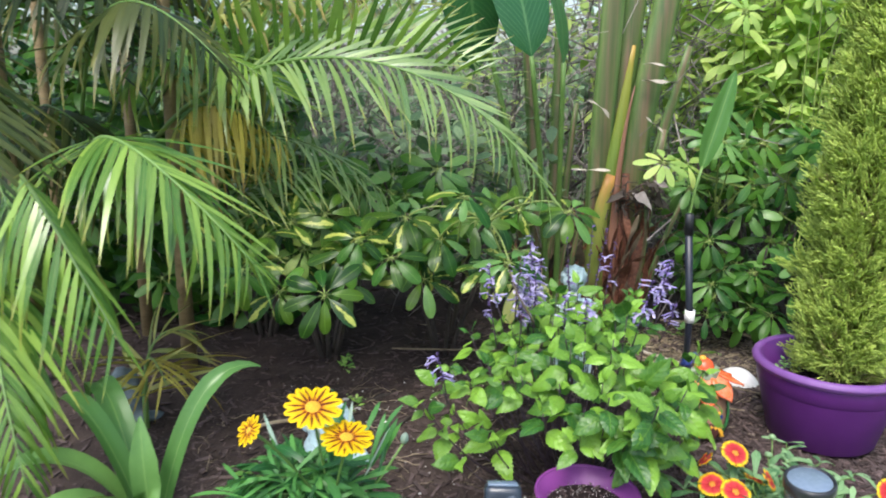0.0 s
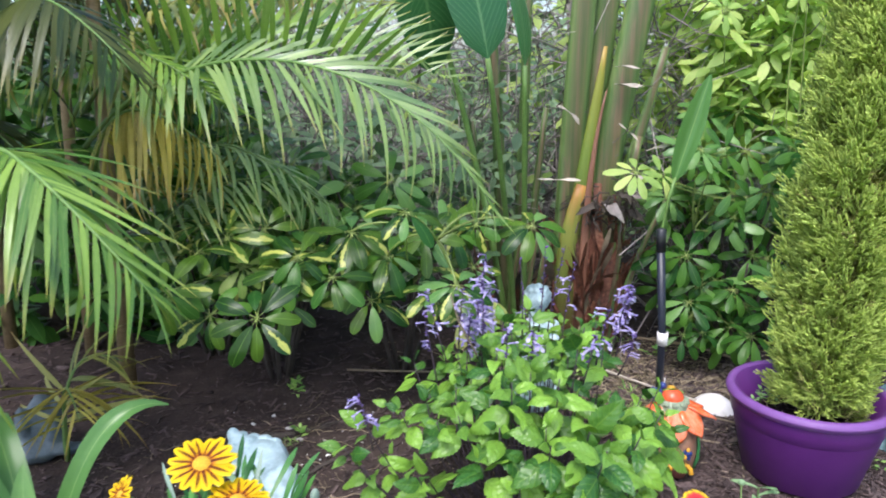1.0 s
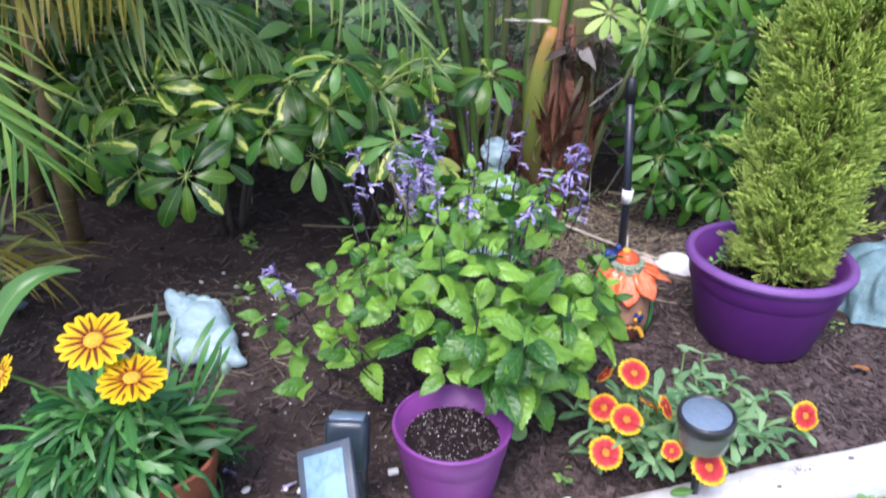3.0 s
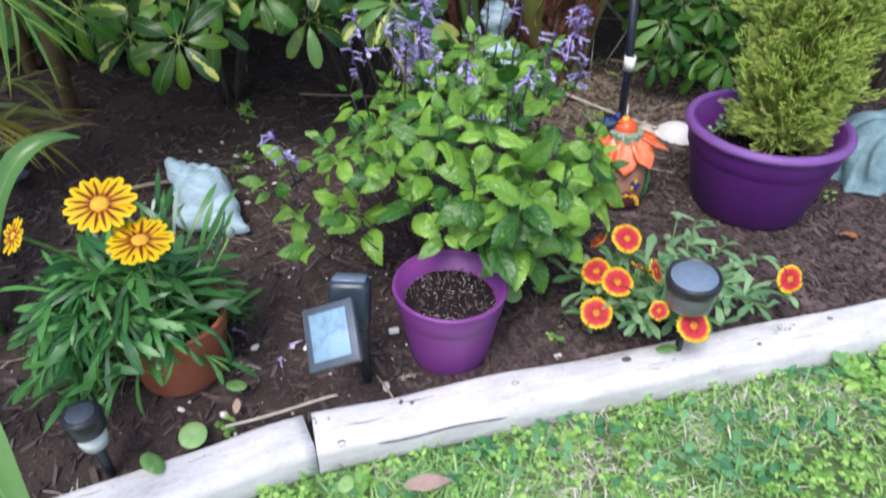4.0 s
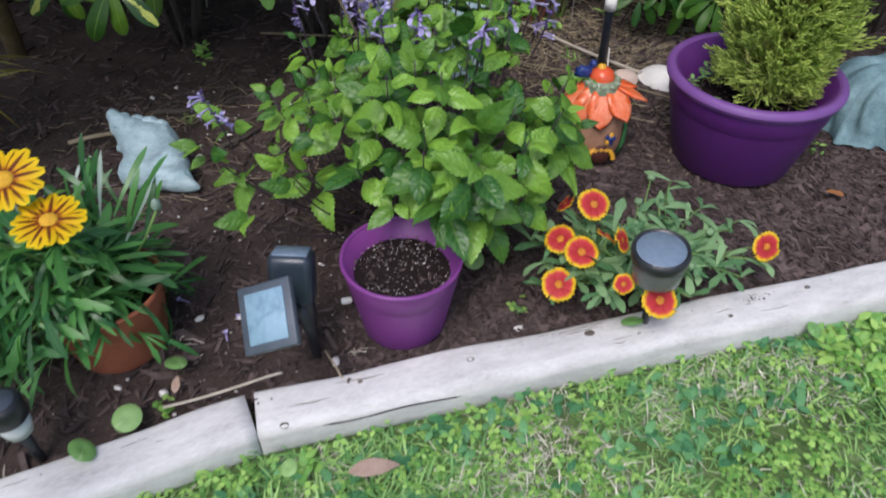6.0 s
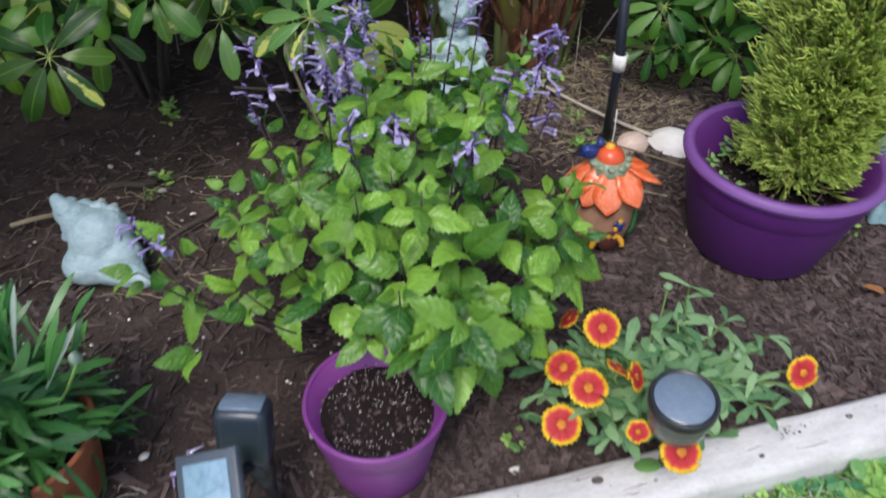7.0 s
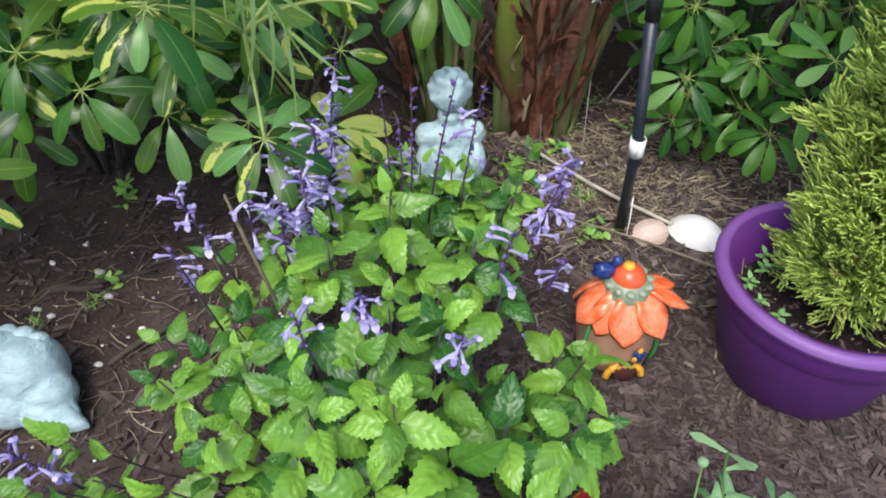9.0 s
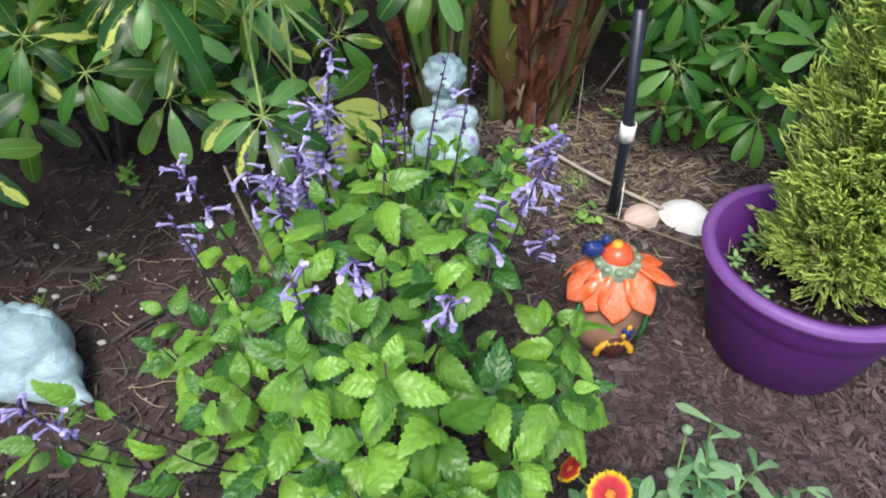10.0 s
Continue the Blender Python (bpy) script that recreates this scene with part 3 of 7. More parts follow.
for ob, sign in ((edge_right, 1), (edge_left, -1)):
    for k in range(16):
        s0, o, L = r.uniform(0.03, 1.5), r.uniform(-0.088, -0.012), r.uniform(0.03, 0.16)
        zz = TIMBER_TOP + (-0.0004 if o > -0.07 else -0.006 - (abs(o) - 0.07) * 0.5)
        pts = [(sign * (s0 + L * i / 6), o + 0.0015 * math.sin(i * 1.3 + k), zz) for i in range(7)]
        part("crack", Build().add(*tube(pts, [0.0002, 0.0005, 0.0008, 0.0009, 0.0008, 0.0005, 0.0002], 4)).mesh("crack", M_KNOT), ob)
long_crack = [(0.12 + 0.02 * i, -0.0915, TIMBER_TOP - 0.022 - 0.003 * math.sin(i * 0.6)) for i in range(14)]
part("crack", Build().add(*tube(long_crack, [0.0004] + [0.0022] * 12 + [0.0004], 5)).mesh("crack", M_PEAT), edge_right)

# bark chips over the bed, longer pieces near the front
chip_v, chip_f = box(1, 1, 1)


def chips(count, region, size, seed, mat, name, label, category, height=bed_height, thin=0.18, ratio=(0.12, 0.32)):
    r, b = random.Random(seed), Build()
    for _ in range(count):
        x, y = region(r)
        L = size * r.uniform(0.45, 1.6)
        W = L * r.uniform(*ratio)
        m = Matrix.Translation((x, y, height(x, y) + r.uniform(0.0, 0.007))) @ Euler((r.gauss(0, 0.22), r.gauss(0, 0.22), r.uniform(0, 6.3))).to_matrix().to_4x4()
        k = [(r.uniform(0.6, 1.1), r.uniform(0.25, 1.1)) for _ in range(4)]
        vs = [(v.x * L * k[(v.x > 0) + 2 * (v.y > 0)][0], v.y * W * k[(v.x > 0) + 2 * (v.y > 0)][1], v.z * W * thin * 2) for v in chip_v]
        b.add(vs, chip_f, m=m)
    return thing(name, label, category, data=b.mesh(name, mat, smooth=False), kind="stuff")


def front_region(r):
    x = r.uniform(-0.9, 1.9)
    if x < 0.3 and r.random() < 0.68:
        x = r.uniform(0.3, 1.9)
    return x, edge_y(x) + abs(r.gauss(0, 0.55)) + 0.005


chips(11000, front_region, 0.025, 3, M_MULCH, "bark_mulch", "dark brown shredded bark mulch covering the bed", "mulch")
chips(7000, lambda r: (lambda x: (x, edge_y(x) + 1.4 * r.random() + 0.005))(r.uniform(-1.0, 0.4)), 0.010, 16, M_MULCH, "bark_mulch", "dark brown shredded bark mulch covering the bed", "mulch", ratio=(0.15, 0.5))
chips(9000, lambda r: (lambda x: (x, edge_y(x) + 1.1 * r.random() ** 1.5 + 0.005))(r.uniform(0.2, 1.95)), 0.015, 15, M_MULCH, "bark_mulch", "dark brown shredded bark mulch covering the bed", "mulch", ratio=(0.15, 0.5))
chips(1500, lambda r: (lambda x: (x, edge_y(x) + abs(r.gauss(0, 0.5)) + 0.01))(r.uniform(0.35, 1.95)), 0.030, 14, M_MULCH, "bark_mulch", "dark brown shredded bark mulch covering the bed", "mulch", ratio=(0.30, 0.75), thin=0.08)
chips(4500, lambda r: (r.uniform(-1.8, 2.2), r.uniform(1.5, 3.2)), 0.030, 4, M_MULCH, "bark_mulch", "dark brown shredded bark mulch covering the bed", "mulch")
def outer_region(r):
    x = r.uniform(-3.9, 4.4)
    return x, edge_y(x) + 0.02 + 2.6 * r.random()


chips(5000, outer_region, 0.045, 9, M_MULCH, "bark_mulch", "dark brown shredded bark mulch covering the bed", "mulch")
chips(3600, lambda r: (r.gauss(0.90, 0.28), r.gauss(2.60, 0.20)), 0.048, 5, M_STRAW, "straw_litter", "pale dry straw and leaf litter around the trunk", "leaf litter", thin=0.3, ratio=(0.02, 0.08))
chips(700, lambda r: (r.gauss(0.90, 0.30), r.gauss(2.58, 0.22)), 0.03, 6, M_MULCH, "leaf_litter", "dark bark and leaf scraps among the straw", "leaf litter", ratio=(0.2, 0.6))
b, r = Build(), random.Random(44)
scrap = leaf(0.05, 0.020, oval, 0.6, 0.3, 5, 0, 0.1, 0.2, THIN)
for _ in range(330):
    x, y = r.gauss(0.92, 0.30), r.gauss(2.62, 0.22)
    b.add(*scrap, orient((x, y, bed_height(x, y) + r.uniform(0.006, 0.016)), sph(r.uniform(0, 6.3), r.gauss(0.05, 0.2)), (r.gauss(0, 0.3), r.gauss(0, 0.3), 1), r.uniform(0.3, 0.9)))
thing("fallen_leaves", "dry grey-brown fallen leaves around the trunk", "leaf litter", data=b.mesh("fallen_leaves", surface("grey_brown_dead_leaf", (0.25, (0.06, 0.046, 0.036)), (0.8, (0.27, 0.215, 0.17)), scale=25, rough=0.9, relief=0.3, vary=0.5)), kind="stuff")
chips(150, lambda r: (r.gauss(-0.2, 0.5), r.gauss(2.1, 0.35)), 0.022, 8, M_STRAW, "twig_litter", "scattered pale twig pieces on dark soil", "leaf litter", thin=0.3, ratio=(0.05, 0.15))
b = Build()
r = random.Random(11)
for _ in range(280):
    x, y = r.uniform(-0.6, 0.4), r.uniform(1.15, 2.4)
    if y < edge_y(x) + 0.02:
        continue
    vs, fs = blob(r.uniform(0.0012, 0.0045), 1, 0.3, 3, (1, 0.8, 0.6), r.random() * 9)
    b.add(vs, fs, m=Matrix.Translation((x, y, bed_height(x, y) + 0.004)))
for x, y, q in ((-0.33, 2.22, 0.011), (-0.28, 2.14, 0.009), (-0.42, 2.10, 0.010), (-0.38, 2.08, 0.008), (-0.24, 1.96, 0.008), (-0.18, 2.05, 0.007)):
    vs, fs = blob(q, 2, 0.2, 3, (1.2, 0.8, 0.6), x * 7)
    b.add(vs, fs, m=Matrix.Translation((x, y, bed_height(x, y) + 0.004)))
thing("shell_grit", "tiny white pebbles and shell grit scattered on soil", "pebbles", data=b.mesh("shell_grit", M_PERLITE), kind="stuff")

# curved rootlets and thin twigs on the open soil
b, r = Build(), random.Random(83)
for k in range(150):
    x, y = (r.gauss(-0.25, 0.22), r.gauss(2.02, 0.22)) if k < 95 else (r.gauss(0.95, 0.25), r.gauss(2.45, 0.2))
    L, a, turn = r.uniform(0.03, 0.13), r.uniform(0, 6.3), r.uniform(-1.4, 1.4)
    pts = [Vector((x, y, 0))]
    for i in range(5):
        pts.append(pts[-1] + Vector((math.cos(a + turn * i / 5), math.sin(a + turn * i / 5), 0)) * L / 5)
    b.add(*tube([(q.x, q.y, bed_height(q.x, q.y) + 0.008 + 0.004 * math.sin(2 * i + k)) for i, q in enumerate(pts)], r.uniform(0.0006, 0.0016), 4))
thing("twig_litter", "thin curved rootlets and twigs on the soil", "leaf litter", data=b.mesh("twig_litter", M_STRAW), kind="stuff")
for x, y, a, L, w in ((-0.27, 2.20, 20, 0.15, 0.007), (-0.36, 2.16, 8, 0.12, 0.010), (-0.16, 2.02, 48, 0.17, 0.007), (-0.20, 2.26, 35, 0.10, 0.005)):
    ca, sa = math.cos(radians(a)), math.sin(radians(a))
    pts = [(-L / 2 * ca, -L / 2 * sa, 0.0), (-L / 6 * ca - 0.004, -L / 6 * sa + 0.004, 0.003), (L / 6 * ca, L / 6 * sa - 0.003, 0.002), (L / 2 * ca, L / 2 * sa, 0.004)]
    thing("dead_stick", "short dull brown dead stick half sunk in mulch", "stick", m=Matrix.Translation((x, y, bed_height(x, y) + w * 0.5)), data=Build().add(*tube(pts, [w * 0.7, w, w * 0.9, w * 0.5], 7)).mesh("dead_stick", M_BARK), group="dead sticks on the soil")

# soil crumbs washed onto the back edge of the timber
b, r = Build(), random.Random(52)
for k in range(85):
    x = r.gauss(1.03, 0.030) if k < 45 else r.uniform(-0.4, 1.5)
    y = edge_y(x) - abs(r.gauss(0, 0.012 if k < 45 else 0.006)) - 0.020
    vs, fs = blob(r.uniform(0.0010, 0.0034), 1, 0.4, 3, (1.4, 0.9, 0.5), r.random() * 9)
    b.add(vs, fs, m=Matrix.Translation((x, y, TIMBER_TOP - 0.001)) @ Euler((0, 0, r.uniform(0, 6.3))).to_matrix().to_4x4())
thing("soil_crumbs", "dark soil crumbs scattered on the pale timber", "soil", data=b.mesh("soil_crumbs", M_MULCH), kind="stuff")

# ---- lawn ----
r = random.Random(21)
blade_meshes = [leaf(0.05, 0.0054, lance, bd, 0.3, 2, cols=THIN) for bd in (0.5, 1.1, 1.7)]
dry_meshes = [leaf(0.044, 0.0036, lance, bd, 0.3, 2, cols=THIN) for bd in (0.3, 0.9, 1.6)]


def lawn_point(r):
    while True:
        x, y = r.uniform(-1.7, 3.1), r.uniform(-0.5, 1.9)
        away = math.hypot(max(0.0, -0.55 - x, x - 1.9), max(0.0, 0.62 - y))
        if y < edge_y(x) - 0.098 and r.random() > away / 1.1:
            return x, y


def patchy(x, y, s=2.6, o=0.0):
    return 0.5 + 0.8 * noise.noise(Vector((x * s + o, y * s - o, 1.7 + o)))


def sward(count, low, high, lift, scale, keep, shapes=blade_meshes):
    b = Build()
    for _ in range(count):
        x, y = lawn_point(r)
        if not keep(x, y, r.random()):
            continue
        vs, fs, uv = r.choice(shapes)
        b.add(vs, fs, uv, orient((x, y, lawn_height(x, y) + lift * r.random()), sph(r.uniform(0, 6.3), r.uniform(low, high)), scale=scale * r.uniform(0.5, 1.2)))
    return b


thing("lawn_grass", "short green lawn grass beside the bed edging", "grass", data=sward(66000, 0.25, 1.25, 0.008, 1.0, lambda x, y, q: patchy(x, y, 3.0, 4.0) > q * 0.4).mesh("lawn_grass", L_GRASS), kind="stuff")
thing("dry_grass", "straw-coloured dead grass in the lawn", "grass", data=sward(50000, 0.0, 0.55, 0.024, 0.9, lambda x, y, q: patchy(x, y, 6.5, 7.0) < (0.60 if x > 0.3 else 0.40) - 0.45 * q + 0.22 * (patchy(x, y, 2.2, 4.0) < 0.45) or q < 0.10, dry_meshes).mesh("dry_grass", M_DRY_GRASS), kind="stuff")
b = Build()
for _ in range(24000):
    x, y = r.uniform(-4.0, 4.5), r.uniform(-2.5, 2.4)
    if y > edge_y(x) - 0.11 or (-0.5 < x < 1.9 and y > 0.62):
        continue
    vs, fs, uv = r.choice(blade_meshes)
    b.add(vs, fs, uv, orient((x, y, lawn_height(x, y)), sph(r.uniform(0, 6.3), r.uniform(0.2, 1.1)), scale=r.uniform(1.0, 2.0)))
thing("outer_grass", "rougher green grass of the open lawn", "grass", data=b.mesh("outer_grass", L_GRASS), kind="stuff")
clover = leaf(0.0135, 0.0140, obovate, 0.3, 0.25, 2, cols=THIN)
b = Build()
for _ in range(15000):
    x, y = lawn_point(r)
    near = edge_y(x) - y < 0.24
    if patchy(x, y, 2.2, 9.0) < r.random() * (0.5 if near or x < 0.5 else 0.95) or (x > 0.25 and patchy(x, y, 4.5, 2.0) > 0.5 + 0.4 * r.random()):
        continue
    h = lawn_height(x, y) + r.uniform(0.010, 0.038)
    tilt, az, s = Vector((r.gauss(0, 0.3), r.gauss(0, 0.3), 1)), r.uniform(0, 6.3), r.uniform(0.45, 1.15)
    for k in range(3):
        a = az + k * 2.094
        d = Vector((math.cos(a), math.sin(a), 0))
        b.add(*clover, orient((x, y, h), d - tilt * d.dot(tilt) * 0.8, tilt, s))
thing("clover", "bright green clover patches in the lawn", "clover", data=b.mesh("clover", L_CLOVER), kind="stuff")

broad = leaf(0.032, 0.016, oval, 0.7, 0.25, 4, cols=THIN)
b = Build()
for _ in range(620):
    x, y = lawn_point(r)
    near = edge_y(x) - y < 0.25
    if patchy(x, y, 1.9, 14.0) < (0.10 if near else 0.40) + 0.3 * r.random():
        continue
    for k in range(r.randint(6, 11)):
        b.add(*broad, orient((x + r.gauss(0, 0.012), y + r.gauss(0, 0.012), lawn_height(x, y) + r.uniform(0.008, 0.03)), sph(r.uniform(0, 6.3), r.uniform(0.0, 0.7)), scale=r.uniform(0.6, 1.2)))
thing("lawn_weeds", "broad-leaved dark green weeds among the lawn", "weeds", data=b.mesh("lawn_weeds", L_LAWN_WEED), kind="stuff")

# ---- pots ----
def pot(name, label, x, y, R, base_r, H, mat, lip, soil_z, group="", tilt=(0, 0)):
    ob = thing(name, label, "plant pot", m=pose(x, y, -0.004, tilt[0], tilt[1], 0), group=group)
    body = [(0.0, 0.004), (base_r * 0.96, 0.0), (base_r, 0.006), (base_r + (R - base_r) * 0.62, H * 0.66), (base_r + (R - base_r) * 0.66, H * 0.69), (base_r + (R - base_r) * 0.70, H * 0.70), (R - lip * 0.55, H - lip * 1.3), (R - lip * 0.6, H - 0.003), (R - lip * 1.2, H - 0.004), (base_r * 0.96, soil_z - 0.03)]
    part("body", Build().add(*lathe(body, 56)).mesh("body", mat), ob)
    n = 10
    rim = [(R - lip * 0.55 + lip * 0.55 * math.cos(a), H - lip * 0.5 + lip * 0.6 * math.sin(a)) for a in [2 * math.pi * i / n for i in range(n + 1)]]
    part("rim", Build().add(*lathe(rim, 56)).mesh("rim", mat), ob)
    sr = base_r + (R - base_r) * soil_z / H - 0.006
    vs, fs, uv = lathe([(0.0, soil_z + 0.004), (sr * 0.3, soil_z + 0.005), (sr * 0.6, soil_z + 0.002), (sr * 0.85, soil_z), (sr, soil_z - 0.004)], 40)
    vs = [(x, y, z + 0.004 * noise.noise(Vector((x * 40, y * 40, 0)))) for x, y, z in vs]
    part("soil", Build().add(vs, fs, uv).mesh("soil", M_PEAT), ob, label="dark potting soil")
    return ob


small_pot = pot("plant_pot", "small purple plastic pot holding bare speckled soil", 0.318, 1.394, 0.116, 0.083, 0.182, M_PURPLE_LIGHT, 0.008, 0.142, group="purple pots")
r = random.Random(5)
b, crumbs = Build(), Build()
for _ in range(170):
    a, q = r.uniform(0, 6.3), 0.096 * math.sqrt(r.random())
    vs, fs = blob(r.uniform(0.0014, 0.0040), 1, 0.4, 3, (1.5, 0.8, 0.6), r.random() * 9)
    crumbs.add(vs, fs, m=Matrix.Translation((q * math.cos(a), q * math.sin(a), 0.1455 + 0.0035 * (1 - q / 0.095))) @ Euler((0, r.gauss(0, 0.4), r.uniform(0, 6.3))).to_matrix().to_4x4())
part("bark_litter", crumbs.mesh("bark_litter", M_MULCH), small_pot, label="dark bark crumbs", kind="stuff")
for _ in range(210):
    a, q = r.uniform(0, 6.3), 0.095 * math.sqrt(r.random())
    vs, fs = blob(r.uniform(0.0006, 0.0016), 1, 0.3, 3, (0.8, 1.3, 0.7), r.random() * 9)
    b.add(vs, fs, m=Matrix.Translation((q * math.cos(a), q * math.sin(a), 0.1465 + 0.0035 * (1 - q / 0.095))))
part("perlite", b.mesh("perlite", M_PERLITE), small_pot, label="white perlite grains", kind="stuff")
big_pot = pot("plant_pot", "large purple plastic planter with rolled rim", 1.155, 1.990, 0.212, 0.150, 0.246, M_PURPLE, 0.024, 0.150, group="purple pots")
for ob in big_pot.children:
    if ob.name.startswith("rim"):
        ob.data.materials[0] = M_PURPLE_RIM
r = random.Random(6)
for k in range(16):
    a, q = r.uniform(0, 6.3), r.uniform(0.03, 0.15)
    p = Vector((q * math.cos(a), q * math.sin(a), 0.146))
    e = p + Vector((r.gauss(0, 0.02), r.gauss(0, 0.02), r.uniform(0.02, 0.06)))
    part("twig", Build().add(*tube([p, (p + e) / 2 + Vector((0.004, 0, 0)), e], 0.0012, 5)).mesh("twig", M_STRAW), big_pot)
b, crumbs = Build(), Build()
for _ in range(230):
    a, q = r.uniform(0, 6.3), 0.165 * math.sqrt(r.random())
    at = Matrix.Translation((q * math.cos(a), q * math.sin(a), 0.1535)) @ Euler((r.gauss(0, 0.4), r.gauss(0, 0.4), r.uniform(0, 6.3))).to_matrix().to_4x4()
    if r.random() < 0.25:
        vs, fs = blob(r.uniform(0.001, 0.003), 1, 0.3, 3, (1, 0.8, 0.7), r.random() * 9)
        b.add(vs, fs, m=at)
    else:
        vs, fs = blob(r.uniform(0.003, 0.008), 1, 0.4, 3, (1.8, 0.7, 0.5), r.random() * 9)
        crumbs.add(vs, fs, m=at)
part("perlite", b.mesh("perlite", M_PERLITE), big_pot, label="white perlite grains", kind="stuff")
part("bark_litter", crumbs.mesh("bark_litter", M_MULCH), big_pot, label="dark bark crumbs", kind="stuff")
pot("plant_pot", "plain terracotta pot under trailing gazania leaves", -0.230, 1.334, 0.113, 0.085, 0.158, M_TERRA, 0.008, 0.13)

# ---- small lamps ----
def spotlight():
    ob = thing("solar_spotlight", "black solar spotlight with pale grey square panel on stake", "solar light", m=pose(0.150, 1.30, 0))
    part("stake", Build().add(*tube([(0.002, 0.01, -0.05), (0.0, 0.004, 0.06), (-0.012, 0.0, 0.14)], [0.006, 0.012, 0.014], 8)).mesh("stake", M_BLACK), ob)
    lamp = part("lamp_head", Build().add(*box(0.080, 0.10, 0.056, 0.014, 3)).mesh("lamp_head", M_LAMP), ob, pose(-0.024, 0.030, 0.180, 70, 0, -3), "dark navy lamp housing")
    part("lens", Build().add(*box(0.064, 0.006, 0.040, 0.002, 1)).mesh("lens", M_CELL_DARK), lamp, pose(0, 0.050, 0.0), "glossy lamp window")
    part("neck", Build().add(*box(0.040, 0.030, 0.07, 0.006, 2)).mesh("neck", M_BLACK), ob, pose(-0.008, 0.012, 0.115, 6, 0, 0))
    # the panel leans back to the sky, turned a little on its arm
    x_axis = Vector((0.092, -0.006, 0.040)).normalized()
    y_axis = (Vector((-0.022, 0.087, 0.060)) - x_axis * Vector((-0.022, 0.087, 0.060)).dot(x_axis)).normalized()
    m = Matrix((x_axis, y_axis, x_axis.cross(y_axis))).transposed().to_4x4()
    m.translation = Vector((0.108 - 0.150, 1.214 - 1.30, 0.204))
    panel = part("solar_panel", Build().add(*box(0.102, 0.114, 0.014, 0.003, 2)).mesh("solar_panel", M_GREYFRAME), ob, m, "grey framed solar panel")
    part("cell", Build().add(*box(0.074, 0.086, 0.004, 0.001, 1)).mesh("cell", M_PANEL), panel, Matrix.Translation((0, 0, 0.0075)), "pale cell with sky reflection in its colour")
    part("arm", Build().add(*tube([(-0.012, 0.0, 0.14), (-0.025, -0.04, 0.165), (-0.040, -0.075, 0.190)], 0.008, 7)).mesh("arm", M_BLACK), ob)
    return ob


spotlight()


def stake_light(x, y):
    ob = thing("path_light", "small black solar path light on a stake", "solar light", m=pose(x, y, 0, 0, -3, 0))
    part("stake", Build().add(*tube([(0, 0, -0.04), (0, 0, 0.085)], [0.006, 0.011], 10)).mesh("stake", M_BLACK), ob)
    part("diffuser", Build().add(*lathe([(0.0, 0.078), (0.021, 0.078), (0.025, 0.096), (0.024, 0.116), (0.0, 0.116)], 24)).mesh("diffuser", M_FROST), ob, label="clear ribbed plastic ring")
    part("cap", Build().add(*lathe([(0.0, 0.114), (0.027, 0.114), (0.031, 0.119), (0.033, 0.150), (0.030, 0.157), (0.024, 0.158), (0.0, 0.158)], 28)).mesh("cap", M_BLACK), ob)
    part("cell", Build().add(*lathe([(0.0, 0.1595), (0.022, 0.1595), (0.0235, 0.158)], 24)).mesh("cell", M_GREYFRAME), ob, label="scratched solar cell")
    return ob


stake_light(-0.285, 1.075)


def jar_light():
    ob = thing("jar_light", "clear solar lantern with round black lid among flowers", "solar light", m=pose(0.800, 1.375, 0, 4, -4, 0))
    part("stake", Build().add(*tube([(0, 0, -0.04), (0, 0, 0.13)], [0.006, 0.010], 10)).mesh("stake", M_BLACK), ob)
    part("jar", Build().add(*lathe([(0.0, 0.150), (0.036, 0.152), (0.046, 0.162), (0.048, 0.206), (0.045, 0.208), (0.0435, 0.163), (0.0, 0.156)], 32)).mesh("jar", M_GLASS), ob)
    lid = part("lid", Build().add(*lathe([(0.0, 0.206), (0.049, 0.206), (0.052, 0.210), (0.053, 0.224), (0.051, 0.231), (0.047, 0.232), (0.046, 0.228), (0.0, 0.228)], 40)).mesh("lid", M_BLACK), ob)
    part("cell", Build().add(*lathe([(0.0, 0.2305), (0.042, 0.2305), (0.0445, 0.2285)], 32)).mesh("cell", M_CELL_DARK), lid, label="round slate blue solar cell")
    return ob


jar_light()

# ---- pole ----
def pole():
    ob = thing("garden_pole", "dark blue-black metal pole with white clip", "pole", m=pose(0.875, 2.385, 0))
    low, mid, top = Vector((0, 0, -0.05)), Vector((-0.004, 0.006, 0.24)), Vector((-0.030, 0.006, 0.53))
    part("shaft", Build().add(*tube([low, mid, top], [0.0125, 0.0125, 0.0135], 14)).mesh("shaft", M_NAVY), ob)
    part("cap", Build().add(*tube([top, top + Vector((-0.003, 0, 0.07)), top + Vector((-0.003, 0, 0.075))], [0.0155, 0.0155, 0.008], 14)).mesh("cap", M_BLACK), ob, label="black sleeve")
    clip = Build().add(*lathe([(0.0145, -0.022), (0.0175, -0.022), (0.0180, 0.022), (0.0145, 0.022)], 20))
    vs, fs = box(0.014, 0.006, 0.03, 0.0015, 1)
    clip.add(vs, fs, m=Matrix.Translation((0.004, -0.019, 0)))
    part("clip", clip.mesh("clip", M_WHITE), ob, Matrix.Translation((-0.003, 0.005, 0.235)), "white plastic clip")
    part("wire", Build().add(*tube([(0.013, -0.005, 0.1), (0.016, -0.008, 0.04), (0.010, -0.03, 0.004), (0.05, -0.03, 0.002)], 0.0018, 5)).mesh("wire", M_WHITE), ob, label="thin white wire")
    return ob


pole()

